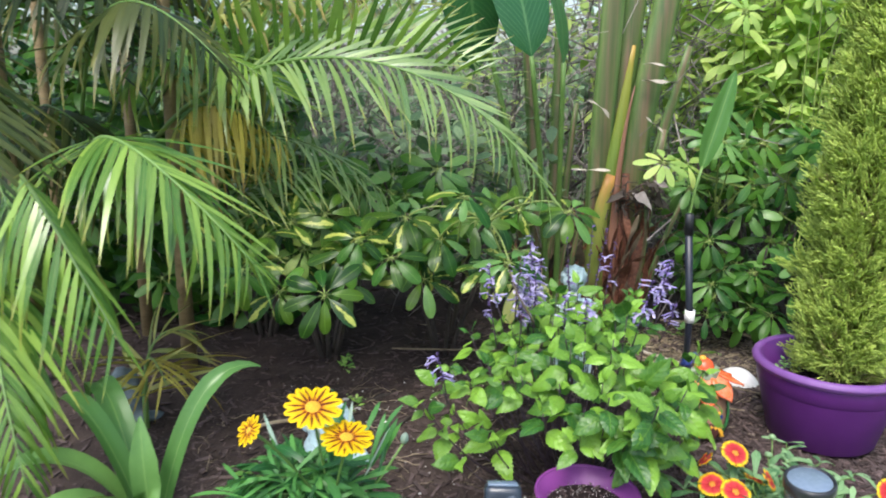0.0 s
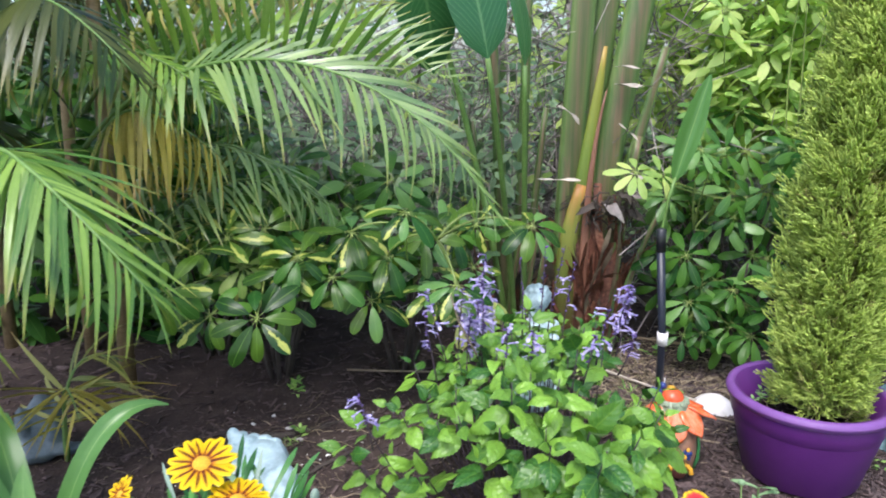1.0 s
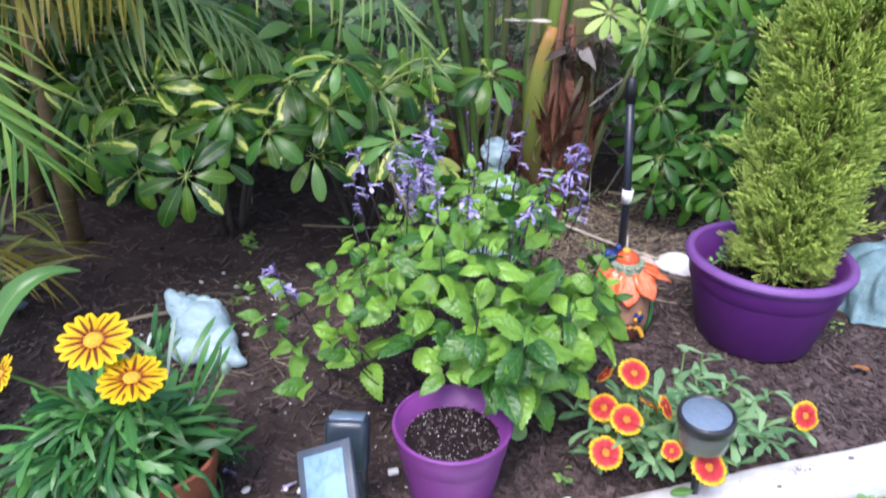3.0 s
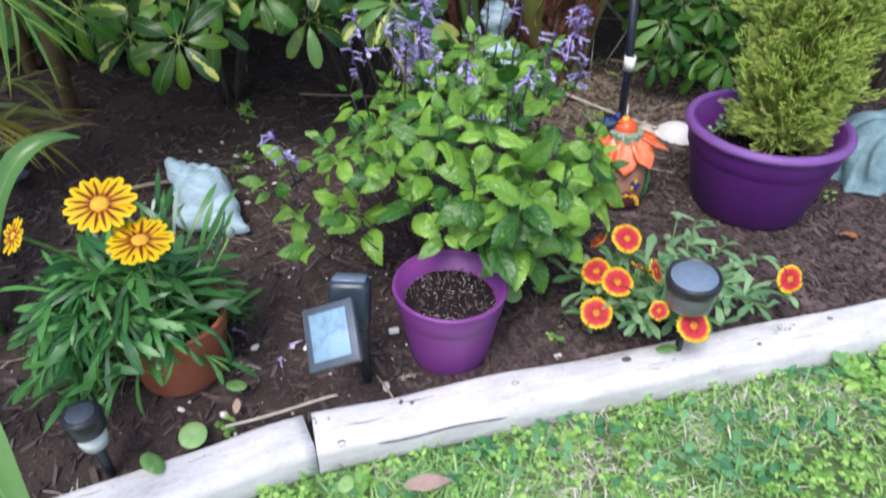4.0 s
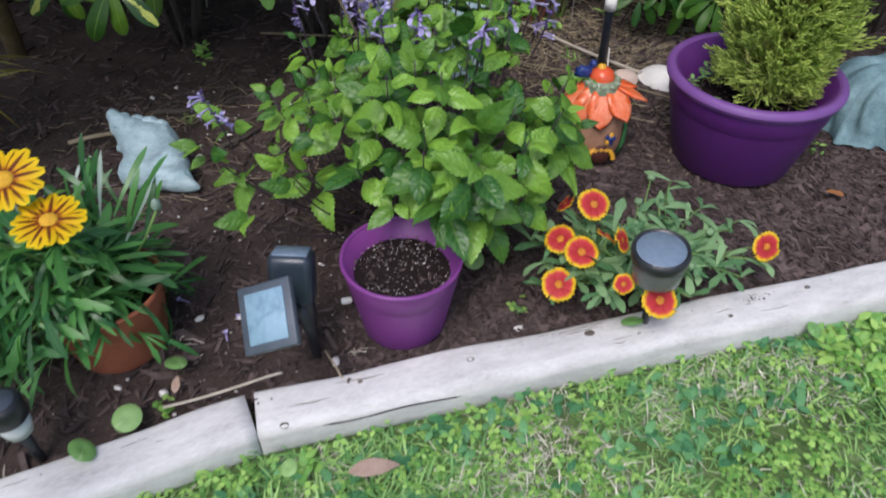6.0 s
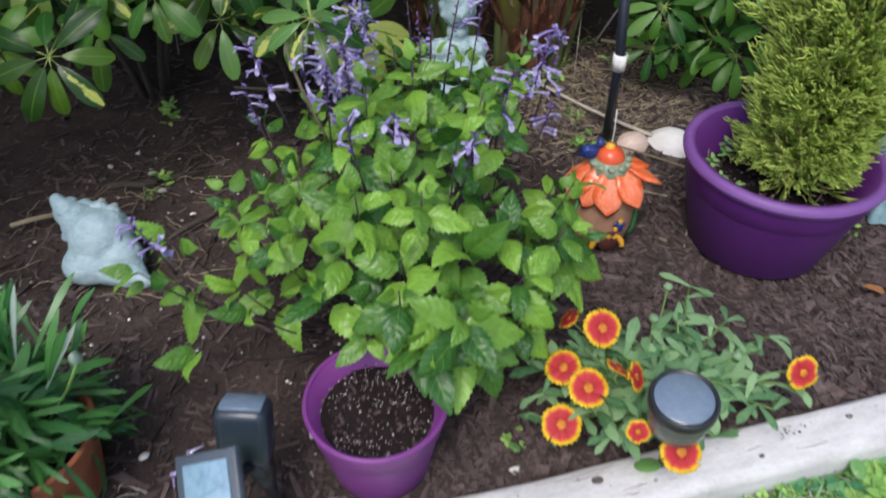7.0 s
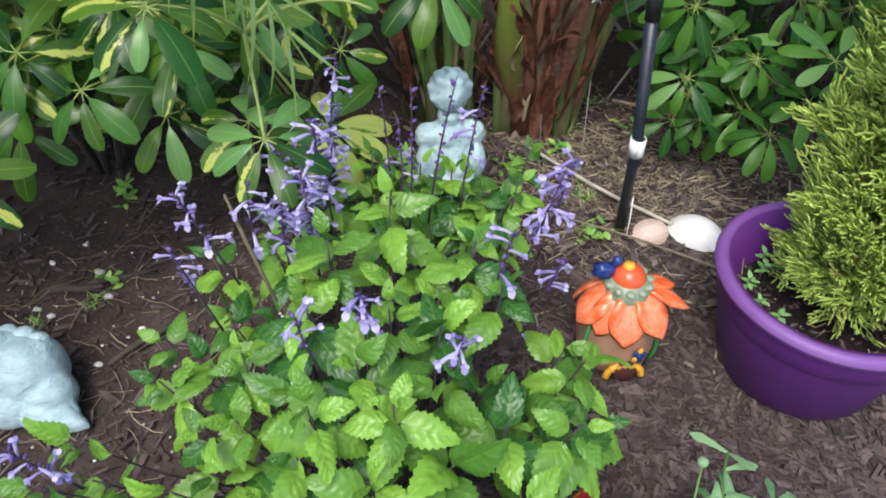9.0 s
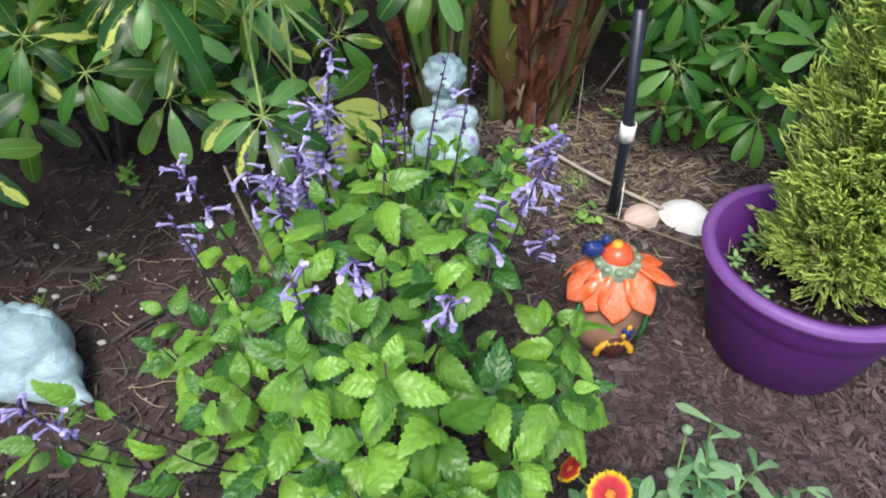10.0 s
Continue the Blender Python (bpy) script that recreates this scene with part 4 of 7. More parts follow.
# ---- shells ----
def cockle(name, label, m, a, bb, h, mat):
    vs, fs = [], []
    n, k = 40, 8
    for i in range(k + 1):
        t = i / k
        for j in range(n):
            ang = 2 * math.pi * j / n
            rib = 1 + 0.02 * math.cos(ang * 18) * t
            vs.append((a * t * math.cos(ang) * rib, bb * t * math.sin(ang) * rib, h * (1 - t ** 2.4)))
    for i in range(k):
        for j in range(n):
            fs.append((i * n + j, i * n + (j + 1) % n, (i + 1) * n + (j + 1) % n, (i + 1) * n + j))
    return thing(name, label, "shell", m=m, data=Build().add(vs, fs).mesh(name, mat), group="shells by the pole")


cockle("seashell", "smooth white clam shell lying on straw litter", pose(1.055, 2.365, 0.004, 6, 4, -28), 0.070, 0.054, 0.042, M_SHELL)
cockle("seashell", "pinkish ribbed shell leaning near the pole", pose(0.945, 2.365, 0.004, 20, -8, 25), 0.046, 0.038, 0.026, M_SHELL_PINK)


def conch():
    """A fat weathered shell: stubby spire, knobs along the shoulder, a swollen body whorl and a canal that runs out to a point."""
    C = Vector((-0.334, 1.888, 0.0))
    ob = thing("conch_ornament", "pale seafoam painted conch shell ornament on soil", "garden ornament", m=Matrix.Translation(C + Vector((-0.006, 0.004, 0.0))) @ Matrix.Diagonal((1.12, 1.08, 1.12, 1.0)))

    def melted(name, balls, mat, seed, amp, label=""):
        b = Build()
        for k, (x, y, z, rr, sq) in enumerate(balls):
            vs, fs = blob(rr, 3, amp, 5.0, sq, seed + k)
            b.add(vs, fs, m=Matrix.Translation(Vector((x, y, z)) - C))
        piece = part(name, b.mesh(name, mat), ob, label=label)
        mod = piece.modifiers.new("melt", 'REMESH')
        mod.mode, mod.voxel_size, mod.use_smooth_shade = 'VOXEL', 0.0034, True
        sm = piece.modifiers.new("smooth", 'SMOOTH')
        sm.factor, sm.iterations = 0.6, 9

    melted("whorl", [
        (-0.318, 1.885, 0.054, 0.066, (0.95, 1.0, 1.0)), (-0.302, 1.897, 0.066, 0.046, (0.85, 1.0, 1.05)), (-0.280, 1.855, 0.036, 0.046, (1.0, 0.95, 0.95)), (-0.335, 1.842, 0.030, 0.052, (1.0, 0.95, 0.75)),
        (-0.357, 1.905, 0.072, 0.044, (0.9, 1.0, 1.15)), (-0.384, 1.918, 0.095, 0.027, (1, 1, 1.2)), (-0.400, 1.926, 0.118, 0.015, (1, 1, 1.2)),
        (-0.285, 1.826, 0.024, 0.038, (1.1, 0.8, 0.75)), (-0.255, 1.818, 0.018, 0.030, (1.2, 0.8, 0.8)), (-0.232, 1.812, 0.012, 0.018, (1.4, 0.8, 0.9)), (-0.218, 1.810, 0.008, 0.010, (1.4, 0.8, 0.9))], M_CONCH, 3.0, 0.06)
    for k, (x, y, z, rr) in enumerate(((-0.378, 1.930, 0.114, 0.012), (-0.352, 1.930, 0.105, 0.015), (-0.324, 1.926, 0.102, 0.017), (-0.300, 1.918, 0.098, 0.017), (-0.390, 1.908, 0.085, 0.012), (-0.384, 1.888, 0.060, 0.013))):
        melted("knob", [(x, y, z, rr, (1.2, 1.0, 0.9))], M_CONCH, 9.0 + k, 0.10)
    melted("lip", [(-0.258 + 0.040 * k / 6, 1.868 - 0.055 * k / 6, 0.050 - 0.042 * k / 6, 0.010 - 0.0005 * k, (1.0, 1.0, 1.3)) for k in range(7)], M_TEAL_DARK, 15.0, 0.15, "flaking grey-green outer lip")
    return ob


conch()


def lump_statue(name, label, m, balls, mat, seed, voxel=0.008):
    """One plain weathered statue mesh, rounded forms melted together."""
    b = Build()
    for k, (p, rr, sq) in enumerate(balls):
        vs, fs = blob(rr, 3, 0.22, 4.5, sq, seed + k)
        b.add(vs, fs, m=Matrix.Translation(p))
    ob = thing(name, label, "statue", m=m, data=b.mesh(name, mat))
    mod = ob.modifiers.new("melt", 'REMESH')
    mod.mode, mod.voxel_size, mod.use_smooth_shade = 'VOXEL', voxel, True
    sm = ob.modifiers.new("smooth", 'SMOOTH')
    sm.factor, sm.iterations = 0.6, 5
    return ob


curls = [((0.036 * math.cos(a) * math.sin(q), 0.002 + 0.036 * math.sin(a) * math.sin(q), 0.385 + 0.036 * math.cos(q)), 0.0125, (1, 1, 1)) for q, n in ((0.1, 1), (0.75, 7), (1.35, 10), (1.9, 9)) for a in [6.283 * i / n for i in range(n)] if not (q > 1.2 and math.sin(a) < -0.55)]
robe = [((0.062 * math.cos(a) * w, 0.05 * math.sin(a) * w, z), 0.024, (0.8, 0.8, 1.9)) for z, w, n in ((0.04, 1.05, 11), (0.11, 0.95, 10)) for a in [6.283 * (i + 0.3 * (z > 0.1)) / n for i in range(n)]]
lump_statue("garden_statue", "pale seafoam painted garden statue with curled top", pose(0.456, 2.38, 0.0, 0, 0, 8) @ Matrix.Diagonal((1.03, 1.04, 0.985, 1.0)), [
    ((0, 0, 0.02), 0.072, (1.05, 0.9, 0.5)), ((0, 0, 0.08), 0.060, (1.05, 0.9, 1.3)), ((0, 0, 0.15), 0.058, (1.05, 0.9, 1.4)), ((0, 0, 0.22), 0.054, (1.05, 0.9, 1.4)), ((0, 0, 0.27), 0.050, (1.0, 0.8, 0.9)), ((-0.046, -0.006, 0.278), 0.029, (1, 0.9, 1.1)), ((0.046, -0.006, 0.278), 0.029, (1, 0.9, 1.1)), ((-0.056, -0.026, 0.22), 0.022, (0.9, 1.1, 2.0)), ((0.056, -0.026, 0.22), 0.022, (0.9, 1.1, 2.0)),
    ((0, -0.052, 0.185), 0.030, (1.7, 0.8, 0.7)), ((0.01, -0.055, 0.215), 0.020, (1.2, 0.7, 0.9)), ((0, 0, 0.325), 0.026, (1, 1, 1.2)), ((0, -0.004, 0.378), 0.037, (1, 1, 1.1))] + robe + curls, M_TEAL, 2.0, 0.0042)


def draped_statue():
    """A crouched form under heavy folded drapery with a scalloped hem."""
    vs, fs, n, k = [], [], 96, 22
    for i in range(k + 1):
        t = i / k
        z = 0.155 * (1 - (1 - t) ** 1.6) if i else -0.01
        body = math.sqrt(max(0.0, 1 - (0.97 * t) ** 2.2))
        for j in range(n):
            a = 2 * math.pi * j / n
            wob = noise.noise(Vector((math.cos(a) * 1.6, math.sin(a) * 1.6, t * 1.2)))
            fold = 0.085 * math.sin(11 * a + 5 * wob + 2.2 * t) * (1 - t) ** 0.6 + 0.035 * math.sin(23 * a + 6 * wob)
            hem = 0.16 * math.exp(-t * 9) * (1 + 0.6 * math.sin(7 * a + 3 * wob))
            q = body * (1 + fold + hem + 0.22 * wob)
            vs.append((0.155 * q * math.cos(a) + 0.03 * t, 0.115 * q * math.sin(a) + 0.02 * t, z + 0.03 * wob * t))
    for i in range(k):
        for j in range(n):
            fs.append((i * n + j, i * n + (j + 1) % n, (i + 1) * n + (j + 1) % n, (i + 1) * n + j))
    fs.append(tuple(range(k * n, (k + 1) * n)))
    return thing("garden_statue", "verdigris painted statue in folded drapery behind the planter", "statue", m=pose(1.612, 2.17, 0.0, 0, 0, 20), data=Build().add(vs, fs).mesh("garden_statue", M_TEAL_DARK))


draped_statue()
lump_statue("garden_statue", "grey-blue weathered garden statue under the palm", pose(-1.02, 2.05, 0.0, 0, 0, 30), [
    ((0, 0, 0.02), 0.075, (1.1, 0.8, 0.5)), ((0.02, 0.02, 0.09), 0.045, (0.9, 0.7, 2.0)), ((0.05, -0.02, 0.06), 0.035, (0.8, 0.7, 1.8)), ((0.03, 0.03, 0.13), 0.030, (1.3, 0.9, 1.2)), ((-0.03, 0.0, 0.10), 0.026, (0.8, 0.7, 2.4)), ((0.06, 0.01, 0.12), 0.016, (0.8, 0.8, 2.6)), ((0.085, -0.045, 0.02), 0.03, (1.5, 0.7, 0.6))], surface("grey_blue_paint", (0.3, (0.055, 0.08, 0.095)), (0.7, (0.17, 0.22, 0.25)), scale=24, rough=0.7), 8.0, 0.008)

# ---- fairy house ----
def fairy_house():
    ob = thing("fairy_house", "painted clay fairy house with orange petal roof", "garden ornament", m=pose(0.787, 2.005, 0.0, 0, 0, 4) @ Matrix.Diagonal((0.98, 0.98, 1.13, 1.0)))
    prof = [(0.0, 0.0), (0.060, 0.0), (0.071, 0.012), (0.078, 0.05), (0.076, 0.09), (0.067, 0.125), (0.05, 0.15), (0.0, 0.152)]
    part("wall", Build().add(*lathe(prof, 40)).mesh("wall", M_CLAY), ob)
    for a in (-62, 58):
        pts = [(0.083 * math.sin(radians(a)) * s, -0.083 * math.cos(radians(a)) * s, z) for s, z in ((0.88, 0.01), (1.0, 0.04), (1.0, 0.075), (0.93, 0.11))]
        part("vine", Build().add(*tube(pts, 0.0045, 7)).mesh("vine", M_GREENPAINT), ob)
    # the opening is a flat disc; its inner shade is put into the colour
    door = part("doorway", Build().add(*lathe([(0.0, 0.004), (0.022, 0.004), (0.025, -0.006)], 24)).mesh("doorway", M_DARKHOLE), ob, pose(0.004, -0.080, 0.030, 82, 0, 2), "dark round doorway")
    arch = [(0.036 * math.cos(a), 0.0, 0.026 * math.sin(a) - 0.004) for a in [math.pi * i / 24 for i in range(25)]]
    part("arch", Build().add(*tube(arch, [0.0068 + 0.0012 * math.cos(i * 2.1) for i in range(25)], 8)).mesh("arch", M_YELLOWPAINT), ob, pose(0.004, -0.079, 0.020, -6, 0, 2), "yellow arch over the doorway")
    fl = Build().add(*lathe([(0.0, 0.005), (0.006, 0.004), (0.007, 0.0)], 12))
    bloom = part("bloom", fl.mesh("bloom", M_BLUEPAINT), ob, pose(0.022, -0.084, 0.072, 80, 0, 15), "tiny blue and yellow moulded flower")
    for k in range(5):
        a = 2 * math.pi * k / 5
        vs, fs = blob(0.0065, 2, 0, 1, (1, 1, 0.5))
        part("petal", Build().add(vs, fs).mesh("petal", M_YELLOWPAINT if k % 2 else M_BLUEPAINT), bloom, Matrix.Translation((0.010 * math.cos(a), 0.010 * math.sin(a), 0)))
    roof = part("roof", Build().add(*lathe([(0.0, 0.192), (0.02, 0.191), (0.040, 0.182), (0.050, 0.165), (0.042, 0.150), (0.0, 0.150)], 32)).mesh("roof", M_SAGE), ob, label="sage green moulded roof crown")
    part("knob", Build().add(*lathe([(0.0, 0.210), (0.014, 0.208), (0.026, 0.200), (0.032, 0.189), (0.031, 0.178), (0.0, 0.176)], 28)).mesh("knob", M_ORANGE_RED), roof)
    part("dot", Build().add(*lathe([(0.0, 0.216), (0.009, 0.2145), (0.011, 0.208)], 14)).mesh("dot", M_YELLOWPAINT), roof, Matrix.Translation((-0.004, 0.002, 0)))
    for k in range(11):
        a = 2 * math.pi * k / 11
        vs, fs = blob(0.0085, 2, 0.12, 4, (1.2, 1.2, 0.7), k)
        part("bead", Build().add(vs, fs).mesh("bead", M_SAGE), roof, Matrix.Translation((0.040 * math.cos(a), 0.040 * math.sin(a), 0.180)))
    pr = random.Random(4)
    for k, (a, L, W, droop, curl) in enumerate(((-156, 0.086, 0.064, 0.6, -0.34), (-130, 0.082, 0.060, 0.7, -0.46), (-98, 0.088, 0.072, 0.5, -0.50), (-62, 0.086, 0.064, 0.5, -0.46), (-18, 0.090, 0.044, 0.25, -0.22), (10, 0.070, 0.044, 0.3, -0.12), (78, 0.095, 0.056, 0.7, -0.4), (146, 0.095, 0.056, 0.7, -0.4))):
        vs, fs, uv = leaf(L, W, lambda v: max(0.05, (0.5 + 0.5 * math.sin(math.pi * min(1, v * 1.05))) * min(1, (1 - v) * 6 + 0.12)), droop, 0.26, 9, wave=0.05, curl0=curl)
        low = [(x, y, z - 0.006) for x, y, z in vs]
        b = Build().add(vs, fs, uv)
        b.add(low, [f[::-1] for f in fs], uv)
        rows = len(vs) // 5
        ring = [i * 5 for i in range(rows)] + [(rows - 1) * 5 + j for j in range(1, 5)] + [i * 5 + 4 for i in range(rows - 2, -1, -1)]
        b.f.extend([(ring[i], ring[i + 1], ring[i + 1] + len(vs), ring[i] + len(vs)) for i in range(len(ring) - 1)])
        part("petal", b.mesh("petal", M_ORANGE), roof, pose(0, 0, 0.166, 0, 0, a - 90) @ Matrix.Translation((0, 0.036, 0.006)) @ pose(0, 0, 0, pr.uniform(-6, 6), pr.uniform(-12, 12), 0))
    bird = part("ladybird", Build().add(*[x for x in blob(0.017, 3, 0.55, 5, (1.3, 0.9, 0.8), 3)]).mesh("ladybird", M_BLUEPAINT), roof, Matrix.Translation((-0.048, 0.010, 0.196)), "cobalt blue moulded bug")
    vs, fs = blob(0.010, 2, 0.02, 4)
    part("ball", Build().add(vs, fs).mesh("ball", M_BLUEPAINT), bird, Matrix.Translation((0.024, 0.004, 0.016)))
    return ob


fairy_house()

# ---- plants: helpers ----
def foliage(parent, name, items, rest_name="foliage", limit=290, near=None):
    """Leaves as parts of their plant; those past the limit are joined into one mesh. items: (data, matrix), data as (vertices, faces, uv, shared mesh)."""
    if near:
        items = sorted(items, key=lambda it: near(it[1].translation))
    for data, m in items[:limit]:
        part(name, data[3], parent, m)
    if items[limit:]:
        groups = {}
        for data, m in items[limit:]:
            groups.setdefault(data[3].materials[0].name, []).append((data, m))
        for mat_name, rest in groups.items():
            b = Build()
            for data, m in rest:
                b.add(data[0], data[1], data[2], m)
            part(rest_name, b.mesh(rest_name, bpy.data.materials[mat_name]), parent, kind="stuff")


def kinds(name, mat, specs):
    """Several shapes of one leaf, each with its shared mesh."""
    out = []
    for s in specs:
        vs, fs, uv = s
        out.append((vs, fs, uv, Build().add(vs, fs, uv).mesh(name, mat)))
    return out


to_front = lambda p: p.y - 0.3 * p.z

# ---- the flowering bush ----
def floret_mesh(mat):
    """A slender tube that opens into two short upper lobes and one longer lower lip."""
    b = Build().add(*tube([(0, 0, 0), (0, 0.007, 0.0012), (0, 0.016, 0.0)], [0.0009, 0.0014, 0.0021], 6))
    for s, dz, L, w in ((-0.45, 0.004, 0.007, 0.0058), (0.45, 0.004, 0.007, 0.0058), (0, -0.0045, 0.011, 0.0080)):
        vs, fs, uv = leaf(L, w, obovate, 0.5, 0.2, 3)
        b.add(vs, fs, uv, orient((0, 0.0155, 0), (s, 0.8, dz * 120), (0, -0.6, 1)))
    return b.mesh("floret", mat)


FLORET = floret_mesh(M_LAVENDER)
BUD = Build().add(*tube([(0, 0, 0), (0, 0.003, 0), (0, 0.007, 0.0)], [0.0012, 0.0022, 0.0012], 5)).mesh("calyx", M_CALYX)


def flower_spike(parent, base, top, count, seed, buds=10):
    """A dark stalk with tubular lavender florets in loose whorls, spent calyces between them."""
    r = random.Random(seed)
    base, top = Vector(base), Vector(top)
    mid = (base + top) / 2 + Vector((r.uniform(-0.01, 0.01), r.uniform(-0.01, 0.01), 0))
    pts = bezier(base, base.lerp(mid, 0.7), mid.lerp(top, 0.5), top, 6)
    sp = part("flower_spike", Build().add(*tube([p - base for p in pts], [0.0020, 0.0019, 0.0018, 0.0016, 0.0014, 0.0011, 0.0007], 5)).mesh("flower_spike", M_PURPLESTEM), parent, Matrix.Translation(base), "dark stalk with lavender florets")
    for k in range(count + buds):
        q = (k + r.random()) / (count + buds)
        t = (0.40 + 0.57 * q) if count else (0.30 + 0.69 * q)
        p = pts[min(5, int(t * 6))].lerp(pts[min(6, int(t * 6) + 1)], t * 6 - int(t * 6)) - base
        az = r.uniform(0, 6.3)
        if r.random() * (count + buds) < count:
            part("floret", FLORET, sp, orient(p, sph(az, r.uniform(-0.45, 0.35)), scale=r.uniform(1.0, 1.7)))
        part("calyx", BUD, sp, orient(p, sph(az + 1.5, r.uniform(-0.2, 0.6)), scale=r.uniform(0.8, 1.4)))
    return sp


def toothed_leaf(L, W, bend, fold, wave, curl, seed):
    """A broad pointed blade with a saw-toothed rim, puckered between its side veins."""
    q = random.Random(seed)
    seg, vs, fs, uv = 18, [], [], []
    y = z = 0.0
    cols = (-1, -0.62, -0.3, 0, 0.3, 0.62, 1)
    for i in range(seg + 1):
        v = i / seg
        a = curl - bend * v ** 1.3
        if i:
            y += L / seg * math.cos(a)
            z += L / seg * math.sin(a)
        w = W / 2 * max(0.03, math.sin(math.pi * v ** 0.60) ** 0.80 * (1 - 0.12 * v ** 3))
        for s in cols:
            rim = abs(s) == 1
            ww = w * ((1.06 if i % 2 else 0.90) if rim and 1 < i < seg else 1.0)
            lift = abs(s) * w * math.sin(fold) - abs(s) ** 3 * w * 0.30
            pucker = 0.020 * W * math.cos(i * math.pi) * (1 - abs(abs(s) - 0.5) * 2)
            ripple = wave * W * abs(s) ** 2 * math.sin(v * 8.0 + (2.0 if s > 0 else 0.0) + seed)
            vs.append((s * ww * math.cos(fold), y + (0.020 * L if rim and i % 2 else 0.0) - 0.05 * L * (abs(s) > 0.9) * (1 - v) ** 4, z + lift + pucker + ripple + q.uniform(-0.008, 0.008) * W))
            uv.append((0.5 + s / 2, v))
    n = len(cols)
    for i in range(seg):
        for k in range(n - 1):
            a = i * n + k
            fs.append((a, a + 1, a + n + 1, a + n))
    return vs, fs, uv


def flowering_bush():
    C = Vector((0.35, 1.75, 0.0))
    ob = thing("flowering_bush", "leafy lime-green bush with lavender flower spikes", "bush", m=Matrix.Translation(C))
    r = random.Random(12)
    shapes = kinds("leaf", L_BUSH, [toothed_leaf(0.080, 0.049, bd, fo, wv, cu, k) for k, (bd, fo, wv, cu) in enumerate(((0.6, 0.32, 0.05, 0.2), (1.0, 0.22, 0.07, 0.3), (0.25, 0.42, 0.05, 0.05), (1.3, 0.36, 0.06, 0.3), (0.8, 0.12, 0.08, 0.15)))])
    items = []

    def sprig(root, tip, size, pairs=4, hang=0.0):
        """A stem whose crossed leaf pairs grow from small at the tip to large below; hang turns the leaves to face outward."""
        root, tip = Vector(root), Vector(tip)
        out = Vector((tip.x - root.x, tip.y - root.y, 0))
        flat = out.normalized() if out.length > 0.02 else Vector((0, -1, 0))
        knee = root.lerp(tip, 0.6) + flat * 0.03 + Vector((0, 0, -0.02))
        pts = bezier(root, root.lerp(knee, 0.7), knee, tip, 10)
        part("stem", Build().add(*tube(pts, [0.0026 - 0.00013 * i for i in range(11)], 5)).mesh("stem", M_PURPLESTEM), ob)
        d = ((pts[-1] - pts[-3]).normalized() + Vector((0, -0.12, 0.35)) * (1 - hang)).normalized()
        side = d.orthogonal().normalized()
        a0 = r.uniform(0, 3.1)
        for k in range(pairs + 1):
            p = tip - d * (0.004 + 0.027 * k) * size
            for s in (0, math.pi):
                a = a0 + k * 1.571 + s + r.uniform(-0.35, 0.35)
                away = Matrix.Rotation(a, 3, d) @ side
                ahead = away * (0.55, 0.9, 1.0, 1.0, 1.0)[k] + d * (0.85, 0.45, 0.12, -0.12, -0.25)[k] + Vector((0, -0.14, -0.10 - 0.10 * k)) + (flat * 0.35 + Vector((0, -0.1, -0.45))) * hang
                up = d * (1 - 0.6 * hang) + Vector((0, -0.35, 0.35)) + flat * (0.7 * hang) + Vector((r.gauss(0, 0.42), r.gauss(0, 0.42), 0))
                sc = size * (0.50 if pairs > 1 else 0.9, 0.78, 1.02, 1.12, 1.0)[k] * r.uniform(0.75, 1.2)
                items.append((r.choice(shapes), orient(p + ahead.normalized() * 0.010, ahead, up, sc)))

    golden = 2.39996
    n = 44
    for i in range(n):
        q = math.sqrt((i + 0.5) / n)
        az = i * golden + 0.4
        cx, cy = math.cos(az), math.sin(az)
        x = q * cx * (0.33 if cx < 0 else 0.25)
        y = q * cy * (0.35 if cy < 0 else 0.46) - 0.02
        if x > 0.16 and y > -0.12:
            x *= 0.88
        if cx < 0.1 and cy < 0:
            x, y = x * 0.86, y * 0.88
        z = 0.52 - 0.15 * q ** 4 - 0.14 * max(0.0, y - 0.02) + r.uniform(-0.13, 0.02) - (0.10 * q * q if cx < -0.3 else 0.0)
        sprig((x * 0.3 + r.uniform(-0.05, 0.05), y * 0.3 + r.uniform(-0.05, 0.05), -0.01), (x, y, z), r.uniform(0.75, 1.15) * (1.15 if y < -0.1 else (0.90 if y < 0.08 else 0.78)), r.choice((1, 2, 2, 3) if y < -0.1 else (2, 2, 3, 3)))
    # the lower skirt, full over the small pot and towards the clay ornament, thin on the other flank
    for i in range(17):
        u = (i + 0.5) / 17
        az = radians(-84 + 96 * u)
        z = r.uniform(0.22, 0.40)
        q = r.uniform(0.78, 0.98)
        x, y = 0.30 * q * math.cos(az), 0.36 * q * math.sin(az) - 0.03
        sprig((x * 0.3, y * 0.3, -0.01), (x, y, z), r.uniform(0.8, 1.15), 2, 0.75)
    for az, z, q in ((150, 0.36, 0.95), (172, 0.30, 1.0), (190, 0.34, 0.90), (212, 0.36, 0.75), (130, 0.33, 0.9), (60, 0.34, 0.85), (95, 0.36, 0.9)):
        x, y = 0.33 * q * math.cos(radians(az)), 0.36 * q * math.sin(radians(az)) - 0.03
        sprig((x * 0.3, y * 0.3, -0.01), (x, y, z), r.uniform(0.70, 0.95), 2, 0.4)
    for i in range(15):
        x, y = -0.10 + 0.37 * (i * 0.618 % 1.0), 0.24 + 0.17 * (i * 0.37 % 1.0)
        sprig((x * 0.4, y * 0.5, -0.01), (x, y, 0.42 - 0.35 * (y - 0.24) + r.uniform(-0.05, 0.03)), r.uniform(0.62, 0.85), 3)
